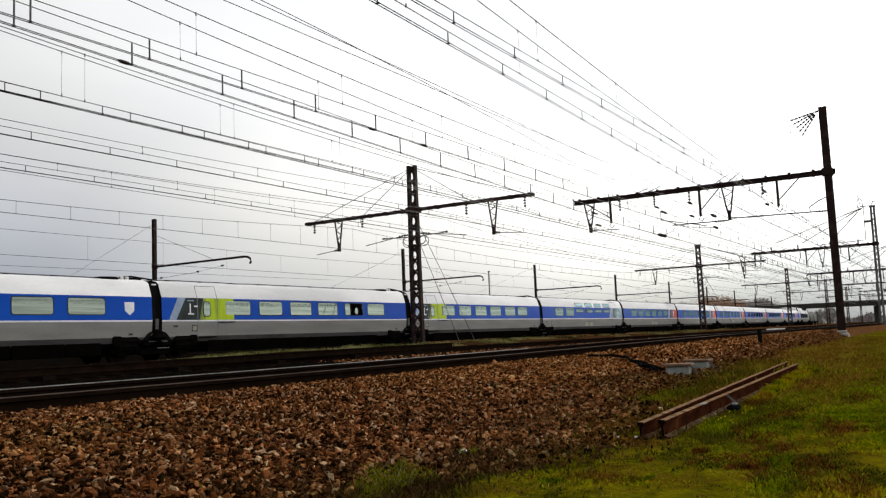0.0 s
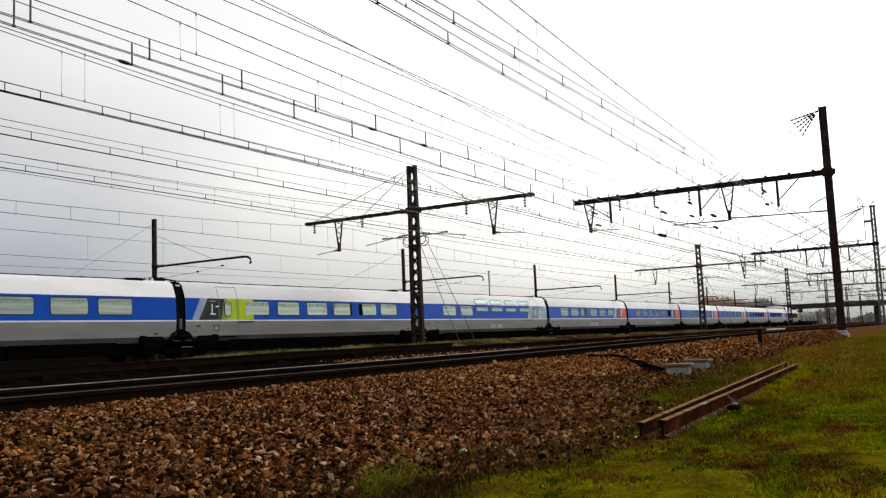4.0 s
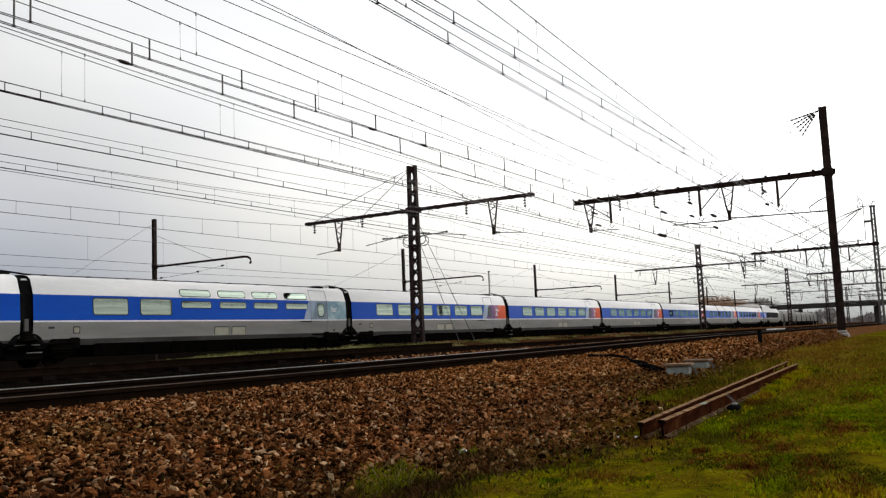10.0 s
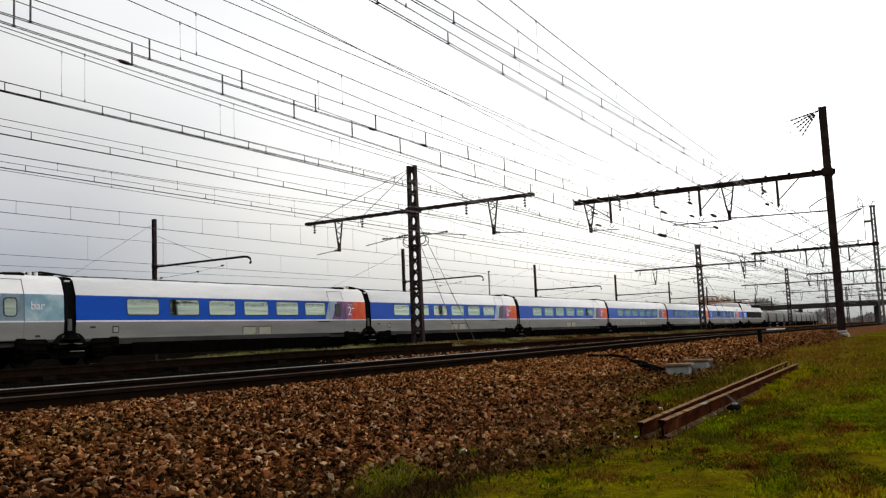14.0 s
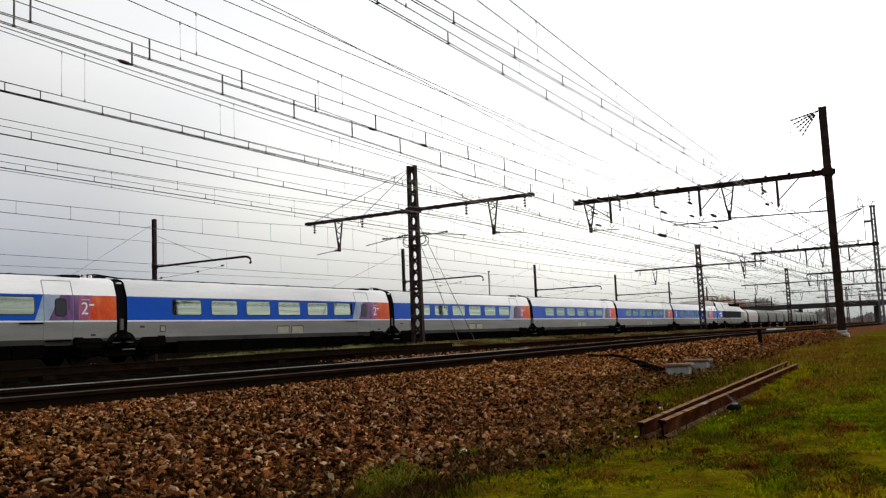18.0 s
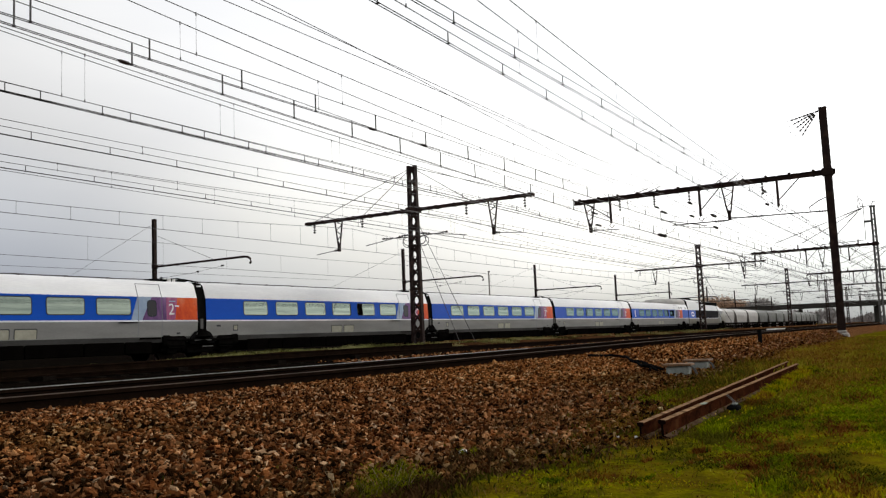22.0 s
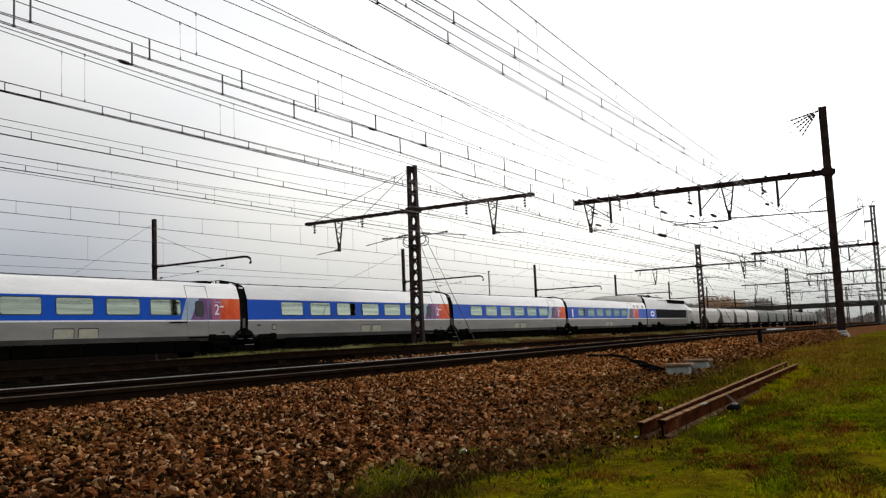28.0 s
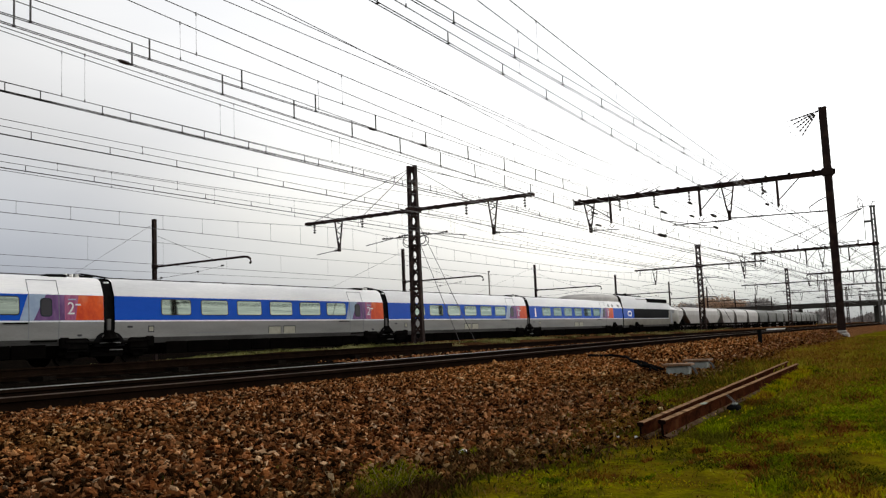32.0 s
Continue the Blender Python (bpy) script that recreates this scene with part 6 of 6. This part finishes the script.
def grow():
    rg = np.random.default_rng(11)
    pts, hs = [], []
    while len(pts) < 52000:
        d = 2.2 * (40 / 2.2) ** (rg.random() ** 1.15)
        a = radians(rg.uniform(1, 46))
        x, y = d * math.cos(a), d * math.sin(a)
        t = toe(x)
        if y > t + 0.15 * rg.normal() or (3.9 < x < 11.4 and abs(y - 1.40 - (x - 4.1) * 0.062) < 0.14):
            continue
        if x > 8 and y > t - 0.9 and rg.random() < 0.7 * smooth(t - 0.9, t - 0.2, y):
            continue
        lush = noise.noise((x * 0.9, y * 0.9, 7.0)) + 0.25 * noise.noise((x * 4, y * 4, 2.0))
        if lush < -0.22 and rg.random() < 0.6:
            continue
        pts.append((x, y, ground_z(x, y) - 0.005))
        hs.append((0.005 + 0.045 * max(0, lush - 0.02)) * rg.uniform(0.5, 1.6))
    hs = np.array(hs)
    d = np.hypot(np.array(pts)[:, 0], np.array(pts)[:, 1])
    tagged(blades("grass", pts, hs, 0.9, 0.0016 + 0.0006 * d, 1, GRASS), "short mossy green grass", "grass", kind="stuff")
    # taller tufts, dry stalks and weeds at the edge of the stone
    pts, hs = [], []
    for cx, cy, r, h, count in ((7.2, 2.05, 0.4, 0.09, 400), (8.6, 2.15, 0.6, 0.10, 600), (10.2, 2.3, 0.6, 0.11, 600), (12.5, 2.6, 0.9, 0.11, 500), (5.1, 1.12, 0.25, 0.045, 300), (6.2, 1.28, 0.35, 0.055, 400), (4.9, 1.85, 0.45, 0.045, 200), (3.3, 1.5, 0.4, 0.03, 120)):
        for i in range(count):
            x, y = cx + r * rg.normal() * 0.6, cy + r * rg.normal() * 0.35
            pts.append((x, y, ground_z(x, y) - 0.01)), hs.append(h * rg.uniform(0.4, 1.3))
    # a small feathery plant and two lower ones at the foot of the ballast
    for cx, cy, r, h, count in ((2.77, 1.74, 0.04, 0.03, 70), (3.0, 1.7, 0.05, 0.03, 80), (4.41, 1.14, 0.10, 0.05, 160), (4.7, 1.2, 0.14, 0.05, 140)):
        for i in range(count):
            x, y = cx + r * rg.normal() * 0.6, cy + r * rg.normal() * 0.6
            pts.append((x, y, ground_z(x, y) + 0.3 * h * rg.random())), hs.append(h * rg.uniform(0.25, 0.9))
    tagged(blades("weeds", pts, np.array(hs), 0.8, 0.0026, 2, WEED), "green weeds at the edge of the ballast", "weeds", kind="stuff")
    pts, hs = [], []
    for i in range(7500):
        x = 2.2 * (44 / 2.2) ** (rg.random() ** 1.2)
        y = toe(x) - 0.1 + rg.normal() * (0.28 + 0.03 * x)
        pts.append((x, y, ground_z(x, y) - 0.01)), hs.append(rg.uniform(0.012, 0.035 + 0.05 * smooth(3.5, 7, x)) * (1 - 0.3 * smooth(8, 25, x)))
    for i in range(5000):
        x = 6.0 * (42 / 6.0) ** rg.random()
        y = toe(x) - abs(rg.normal()) * 2.0
        if noise.noise((x * 0.6, y * 0.6, 1.3)) > 0.12:
            pts.append((x, y, ground_z(x, y) - 0.01)), hs.append(rg.uniform(0.008, 0.03))
    tagged(blades("dry_stalks", pts, np.array(hs), 1.3, 0.0018, 3, STRAW), "dry brown stalks among grass and stone", "dry grass", kind="stuff")
    # loose taller tufts towards the tall mast
    pts, hs = [], []
    for k in range(90):
        cx = 8 * (44 / 8) ** rg.random()
        cy = toe(cx) - 0.2 - abs(rg.normal()) * 0.12 * cx
        for i in range(26):
            x, y = cx + 0.10 * rg.normal(), cy + 0.10 * rg.normal()
            pts.append((x, y, ground_z(x, y) - 0.01)), hs.append(rg.uniform(0.04, 0.15))
    tagged(blades("grass_tufts", pts, np.array(hs), 0.8, 0.006, 9, TALL), "loose olive tufts of taller grass", "grass", kind="stuff")
    # patches of fresh green clover and moss
    pts, hs = [], []
    for cx, cy, rx, ry, count in ((5.85, 0.62, 0.7, 0.2, 1700), (6.9, 1.15, 0.8, 0.16, 1500), (4.9, 0.95, 0.4, 0.14, 700), (9.0, 0.9, 1.2, 0.35, 1200), (7.6, 0.75, 0.8, 0.2, 1500), (5.2, 0.35, 0.4, 0.15, 500)):
        for i in range(count):
            x, y = cx + rx * rg.normal() * 0.6, cy + ry * rg.normal() * 0.6
            pts.append((x, y, ground_z(x, y) - 0.004)), hs.append(rg.uniform(0.008, 0.028))
    tagged(blades("clover", pts, np.array(hs), 1.3, 0.005, 12, CLOVER), "patches of bright green clover in the moss", "clover", kind="stuff")
    # grass grown up along the old rails
    pts, hs = [], []
    for i in range(6000):
        x = 5.7 + 5.2 * rg.random() ** 0.8
        y = 1.375 + (x - 4.42) * 0.0607 - 0.085 - abs(rg.normal()) * 0.05
        pts.append((x, y, ground_z(x, y) - 0.01)), hs.append(rg.uniform(0.045, 0.095) * (0.4 + 0.6 * smooth(5.7, 8, x)))
    tagged(blades("grass", pts, np.array(hs), 0.7, 0.006, 14, GRASS), "grass grown up along the old rails", "grass", kind="stuff")
    # brown leaf litter where stone gives way to grass
    pts, hs = [], []
    for i in range(9000):
        x = 1.9 * (13 / 1.9) ** rg.random()
        y = toe(x) + rg.uniform(-0.12, 0.6) * (1 + 0.08 * x) + 0.08 * rg.normal()
        if noise.noise((x * 1.3, y * 1.3, 8.0)) > -0.12:
            pts.append((x, y, ground_z(x, y) + rg.uniform(0.0, 0.03))), hs.append(rg.uniform(0.006, 0.022))
    tagged(blades("leaf_litter", pts, np.array(hs), 1.9, 0.0055, 15, LITTER), "dark brown leaf litter at the foot of the ballast", "leaf litter", kind="stuff")
    pts, hs = [], []
    for i in range(2600):
        x = 1.9 * (9 / 1.9) ** rg.random()
        y = toe(x) + 0.25 * rg.normal()
        if noise.noise((x * 2.1, y * 2.1, 3.0)) > 0.08:
            pts.append((x, y, ground_z(x, y) + rg.uniform(0.0, 0.03))), hs.append(rg.uniform(0.008, 0.035))
    tagged(blades("low_weeds", pts, np.array(hs), 1.1, 0.0045, 16, WEED), "low green weeds creeping over the ballast", "weeds", kind="stuff")
    # a patchwork of low plants over the moss: fresh green, rust-brown and dark clumps
    for seed, name, words, kind, leaf, count, off, hmax, wide in (
            (17, "fresh_moss", "bright green moss and clover cushions", "moss", FRESH, 18000, 12.0, 0.016, 0.26),
            (18, "brown_sorrel", "low rust-brown sorrel in the moss", "plants", SORREL, 13000, 41.0, 0.020, 0.26),
            (19, "dark_clumps", "low dark olive plants in the moss", "plants", WEED, 22000, 77.0, 0.020, 0.02)):
        pts, hs = [], []
        while len(pts) < count:
            d = 2.3 * (32 / 2.3) ** rg.random()
            a = radians(rg.uniform(1, 27))
            x, y = d * math.cos(a), d * math.sin(a)
            f = 6.5 / (1 + 0.12 * d)
            w = noise.noise((x * f * 0.45, y * f, off)) + 0.5 * noise.noise((x * f * 1.6, y * f * 3.2, off))
            if y > toe(x) or w < wide + 0.22 * rg.random() + (0.2 if name != "dark_clumps" and d < 3.3 else 0.0) or (3.9 < x < 11.4 and abs(y - 1.40 - (x - 4.1) * 0.062) < 0.14):
                continue
            pts.append((x, y, ground_z(x, y) - 0.003)), hs.append(rg.uniform(0.3, 1.0) * hmax * (0.6 + w))
        tagged(blades(name, pts, np.array(hs), 1.5, 0.0013 + 0.0004 * np.array(pts)[:, 0], seed, leaf), words, kind, kind="stuff")
    # single clumps: rust-brown sorrel, fresh green cushions, dark tufts and a tall green tuft by the rails
    for seed, name, words, kind, leaf, low, high, wide, places in (
            (31, "brown_sorrel", "rust-brown sorrel clumps in the moss", "plants", SORREL, 0.008, 0.030, 0.0032, ((4.53, 0.95, 0.34, 0.06, 600), (3.75, 0.59, 0.20, 0.05, 240), (3.91, 1.08, 0.05, 0.025, 150), (8.23, 1.42, 0.9, 0.12, 1100), (4.17, 0.78, 0.12, 0.04, 140), (3.26, 0.41, 0.2, 0.06, 180), (10.4, 1.1, 1.6, 0.2, 1300), (5.9, 1.05, 0.5, 0.08, 500), (4.9, 0.62, 0.3, 0.05, 350), (6.9, 0.72, 0.5, 0.07, 500), (3.55, 0.78, 0.1, 0.04, 160), (12.5, 1.7, 1.6, 0.3, 1100))),
            (32, "green_cushions", "fresh green cushions of moss and clover", "moss", CLOVER, 0.006, 0.022, 0.0042, ((7.83, 0.92, 0.8, 0.10, 1500), (6.07, 0.79, 0.6, 0.10, 1400), (3.72, 0.71, 0.2, 0.05, 450), (5.48, 1.22, 0.5, 0.06, 900), (5.78, 2.11, 0.5, 0.14, 700), (3.1, 0.62, 0.25, 0.06, 350), (4.2, 1.0, 0.2, 0.05, 300), (9.6, 1.35, 0.8, 0.12, 900))),
            # dark blades; some clumps stand in for shadow between the plants
            (33, "dark_tufts", "dark olive tufts in shade of the ballast", "grass", WEED, 0.008, 0.034, 0.0020, ((4.23, 1.86, 0.25, 0.12, 700), (3.95, 2.11, 0.25, 0.12, 500), (4.5, 1.12, 0.12, 0.04, 350), (3.3, 1.95, 0.25, 0.1, 400), (4.9, 2.05, 0.35, 0.12, 500), (3.0, 1.75, 0.2, 0.06, 260), (5.4, 0.95, 0.3, 0.05, 350), (2.75, 1.62, 0.15, 0.05, 200), (3.58, 1.94, 0.22, 0.08, 420), (4.34, 1.12, 0.10, 0.03, 320), (3.3, 0.66, 0.16, 0.06, 260), (3.15, 0.55, 0.14, 0.05, 200), (7.0, 2.15, 0.45, 0.12, 700), (7.87, 1.34, 0.3, 0.06, 300), (5.9, 1.22, 0.2, 0.04, 220), (5.2, 2.2, 0.35, 0.12, 900), (4.75, 1.98, 0.3, 0.08, 600), (3.4, 1.74, 0.30, 0.08, 650), (3.75, 1.78, 0.25, 0.07, 350))),
            (34, "green_tuft", "tall green tuft of grass beside the old rails", "grass", CLOVER, 0.02, 0.075, 0.0030, ((4.60, 1.19, 0.09, 0.035, 420), (4.95, 1.26, 0.12, 0.04, 220), (6.6, 2.15, 0.35, 0.10, 260), (7.4, 2.2, 0.4, 0.1, 200)))):
        pts, hs = [], []
        for cx, cy, rx, ry, count in places:
            for i in range(count):
                x, y = cx + rx * rg.normal() * 0.6, cy + ry * rg.normal() * 0.75
                pts.append((x, y, ground_z(x, y) - 0.004)), hs.append(rg.uniform(low, high))
        tagged(blades(name, pts, np.array(hs), 1.1, wide, seed, leaf), words, kind, kind="stuff")
    # a rusty belt of low dead plants where the far ballast gives way to grass, and bleached grass behind it
    pts, hs = [], []
    for i in range(22000):
        x = 6.5 * (45 / 6.5) ** rg.random()
        y = toe(x) - 0.35 + rg.normal() * (0.28 + 0.016 * x)
        pts.append((x, y, ground_z(x, y) - 0.01)), hs.append(rg.uniform(0.012, 0.055))
    tagged(blades("rusty_belt", pts, np.array(hs), 1.2, 0.0028 + 0.00035 * np.array(pts)[:, 0], 35, RUSTY), "rust-brown low plants along the foot of the ballast", "plants", kind="stuff")
    pts, hs = [], []
    for i in range(15000):
        x = 6.0 * (48 / 6.0) ** rg.random()
        y = toe(x) - 0.2 - abs(rg.normal()) * 0.11 * x
        if noise.noise((x * 0.5, y * 1.1, 9.0)) > -0.1:
            pts.append((x, y, ground_z(x, y) - 0.005)), hs.append(rg.uniform(0.012, 0.05))
    tagged(blades("bleached_grass", pts, np.array(hs), 1.1, 0.0022 + 0.0003 * np.array(pts)[:, 0], 36, TALL), "bleached olive grass on the verge", "grass", kind="stuff")
    pts, hs = [], []
    for i in range(4200):
        x = rg.uniform(3.3, 7.5)
        y = toe(x) + 0.12 + rg.normal() * 0.22
        if noise.noise((x * 1.7, y * 1.7, 15.0)) > -0.05:
            pts.append((x, y, ground_z(x, y) - 0.005)), hs.append(rg.uniform(0.015, 0.055))
    tagged(blades("brown_weeds", pts, np.array(hs), 1.2, 0.0022, 38, RUSTY), "dry brown weeds at the foot of the ballast", "weeds", kind="stuff")
    # dead brown stems matted together over the foot of the stone slope
    pts, hs = [], []
    for cx, cy, r, count in ((4.0, 2.08, 0.16, 260), (4.35, 2.18, 0.20, 420), (4.75, 2.22, 0.22, 480), (5.2, 2.36, 0.25, 420), (5.0, 2.08, 0.22, 380), (5.7, 2.5, 0.28, 320), (6.6, 2.75, 0.35, 340), (7.9, 2.95, 0.45, 360), (3.75, 1.95, 0.14, 180), (3.45, 1.80, 0.24, 340), (3.15, 1.74, 0.2, 240), (9.4, 3.2, 0.5, 320)):
        for i in range(count):
            x, y = cx + r * rg.normal() * 0.7, cy + r * rg.normal() * 0.45
            pts.append((x, y, ground_z(x, y) + rg.uniform(0.0, 0.02))), hs.append(rg.uniform(0.015, 0.06) * rg.random() ** 0.4)
    tagged(blades("matted_stems", pts, np.array(hs), 1.7, 0.0017, 39, STEMS), "matted dead brown stems over the ballast's foot", "dead weeds", kind="stuff")
    # small pale sprigs scattered through the moss
    pts, hs = [], []
    while len(pts) < 520:
        d, a = 2.6 * (14 / 2.6) ** rg.random(), radians(rg.uniform(3, 27))
        x, y = d * math.cos(a), d * math.sin(a)
        if y < toe(x) and noise.noise((x * 2.0, y * 3.0, 21.0)) > 0.02 and not (3.9 < x < 11.4 and abs(y - 1.40 - (x - 4.1) * 0.062) < 0.14):
            pts.append((x, y, ground_z(x, y) + rg.uniform(0.004, 0.012))), hs.append(rg.uniform(0.004, 0.012))
    tagged(blades("pale_sprigs", pts, np.array(hs), 1.6, 0.0020, 40, SPRIG), "small pale green sprigs in the moss", "plants", kind="stuff")
    # rust-coloured dead weeds in the grass
    pts, hs = [], []
    for cx, cy, r, count in ((4.35, 0.82, 0.22, 110), (4.1, 0.70, 0.16, 70), (3.69, 1.02, 0.06, 60), (3.41, 0.54, 0.18, 60), (3.23, 0.71, 0.14, 40), (5.6, 0.5, 0.4, 300), (7.5, 1.0, 0.6, 400), (6.4, 1.95, 0.35, 320), (9.5, 1.2, 0.9, 600), (8.3, 1.30, 0.7, 1100), (6.6, 0.95, 0.4, 300), (11.5, 1.0, 1.2, 900), (13, 1.8, 1.8, 1900), (18, 2.2, 2.6, 2600), (27, 2.4, 3.4, 2600), (10.5, 2.25, 1.2, 700)):
        for i in range(count):
            x, y = cx + r * rg.normal() * 0.7, cy + r * rg.normal() * 0.3
            pts.append((x, y, ground_z(x, y) - 0.01)), hs.append(rg.uniform(0.010, 0.030) * (1 + 1.1 * smooth(6.0, 7.5, x)))
    tagged(blades("dead_weeds", pts, np.array(hs), 1.1, 0.0036, 6, RUSTY), "rust-brown dead weeds in the grass", "dead weeds", kind="stuff")
    pts, hs = [], []
    for i in range(36):
        x, y = 4.91 + 0.2 * rg.normal(), 1.2 + 0.05 * rg.normal()
        pts.append((x, y, ground_z(x, y) + rg.uniform(0.03, 0.07))), hs.append(0.008)
    tagged(blades("yellow_flowers", pts, np.array(hs), 1.0, 0.0045, 7, FLOWER), "tiny yellow flowers in the grass", "flowers", kind="stuff")
    # yellowish grass between the tracks
    pts, hs = [], []
    for i in range(60000):
        x, y = 19 * (100 / 19) ** rg.random(), rg.uniform(19.8, 27.0)
        patch = noise.noise((x * 0.22, y * 0.4, 4.0)) + 0.5 * noise.noise((x * 0.9, y * 0.7, 4.0))
        if patch > 0.02 + 0.30 * (1 - smooth(20, 32, x)) + 0.28 * smooth(44, 62, x):
            pts.append((x, y + bend(x), ground_z(x, y + bend(x)) - 0.01)), hs.append(rg.uniform(0.04, 0.20) * (0.6 + 1.3 * max(0.0, patch)) * (0.5 + 0.5 * smooth(20, 34, x)))
    tagged(blades("grass", pts, np.array(hs), 1.1, 0.008, 4, BANK), "tall yellowish grass between the tracks", "grass", kind="stuff")


grow()


def shrub(x, y, tall, sprays, seed):
    """A feathery weed: forked pale stems with many small leaves, over dark blades that stand for the shade at its foot.
    """
    t = thing("feathery_weed", pose(x, y, ground_z(x, y) - 0.01), "feathery yellow-green weed with pale stems on the ballast", "plant", "feathery weeds")
    rg = random.Random(seed)
    leaves, heights = [], []
    for i in range(sprays):
        a, r, h = rg.uniform(0, 6.28), rg.uniform(0.02, 0.11) * tall / 0.15, rg.uniform(0.45, 1.0) * tall
        pts = [Vector((0.02 * math.cos(a), 0.02 * math.sin(a), 0)), Vector((r * 0.5 * math.cos(a), r * 0.5 * math.sin(a), h * 0.6)), Vector((r * math.cos(a + 0.2), r * math.sin(a + 0.2), h))]
        part("stem", tube(fresh(), pts, [0.0018, 0.0014, 0.0008], 5), M["twig"], t)
        for k in range(60):
            f = rg.uniform(0.42, 1.0)
            p = pts[0].lerp(pts[1], f * 1.6) if f < 0.6 else pts[1].lerp(pts[2], (f - 0.6) / 0.4)
            leaves.append(p + Vector((rg.gauss(0, 1), rg.gauss(0, 1), rg.gauss(0, 0.7))) * 0.016 * tall / 0.15)
            heights.append(rg.uniform(0.004, 0.014))
    crown = blades("leaves", leaves, np.array(heights), 1.6, 0.0016, seed, FEATHER)
    crown.parent = t
    crown["kind"] = "stuff"
    foot = [(rg.gauss(-0.03, 0.075), rg.gauss(-0.03, 0.06), rg.uniform(-0.005, 0.03)) for k in range(480)]
    shade_tangle = blades("shade_tangle", foot, np.array([rg.uniform(0.01, 0.055) for k in foot]), 1.2, 0.0036, seed + 1, LITTER)
    shade_tangle.parent = t
    shade_tangle["kind"] = "stuff"


shrub(2.50, 1.77, 0.15, 13, 21)
shrub(2.62, 1.80, 0.14, 12, 22)
shrub(2.42, 1.80, 0.11, 10, 23)
shrub(2.80, 1.80, 0.09, 6, 24)
shrub(3.35, 1.92, 0.07, 6, 25)


def bent_stalks():
    """Single pale dead stalks that lean out of the stones and the grass."""
    rg = random.Random(5)
    for x, y, h in ((3.81, 1.78, 0.10), (3.74, 1.70, 0.07), (4.01, 2.1, 0.08), (4.3, 1.95, 0.07), (9.2, 2.35, 0.16), (8.9, 2.3, 0.13), (5.6, 2.0, 0.12), (5.65, 2.02, 0.08), (2.62, 1.93, 0.16), (2.5, 2.0, 0.12)):
        t = thing("dead_stalk", pose(x, y, ground_z(x, y) - 0.01), "thin pale dead stalk leaning over the stones", "plant", "dead stalks")
        a = rg.uniform(0, 6.28)
        pts = [(h * 0.7 * f * f * math.cos(a), h * 0.7 * f * f * math.sin(a), h * f) for f in (0, 0.3, 0.6, 0.85, 1)]
        part("stem", tube(fresh(), pts, [0.0022, 0.002, 0.0018, 0.0014, 0.001], 5), M["twig"], t)
        for f in (2, 3, 4):
            p = Vector(pts[f])
            q = p + Vector((rg.uniform(-1, 1), rg.uniform(-1, 1), rg.uniform(0, 0.8))) * h * 0.2
            part("side_stem", tube(fresh(), [p, q], 0.001, 4), M["twig"], t)


bent_stalks()


def motions():
    rows = ((0, 24.50), (1, 20.08), (2, 15.70), (3, 11.39), (4, 7.06), (5, 2.77), (6, -1.52), (7, -5.84), (8, -10.12), (9, -14.36), (10, -18.68), (11, -22.93), (12, -27.22), (13, -31.42), (14, -35.64), (15, -39.86), (16, -44.01), (17, -48.08), (18, -52.03), (19, -55.86), (20, -59.59), (21, -63.16), (22, -66.56), (23, -69.77), (24, -72.77), (25, -75.55), (26, -78.14), (27, -80.50), (28, -82.70), (29, -84.80), (30, -86.72), (31, -88.47), (32, -90.02))
    for car, first, length in TRAIN:
        keys = []
        for t, s in rows:
            a = Vector((s + first, 30.04 + bend(s + first), 0))
            b = Vector((s + first + length, 30.04 + bend(s + first + length), 0))
            keys.append((t, pose(a.x, a.y, 0, 0, 0, math.degrees(math.atan2(b.y - a.y, b.x - a.x)))))
        walk(car, keys)
    ts, ss = [t for t, s in rows], [s for t, s in rows]
    spins = []
    for i in range(241):
        t = i * 4 / FPS
        spins.append((t, math.degrees((np.interp(t, ts, ss) - ss[0]) / 0.46)))
    for w in WHEELS:
        at = w.matrix_basis.translation.copy()
        walk(w, [(t, pose(at.x, at.y, at.z, 0, a, 0)) for t, a in spins])


motions()
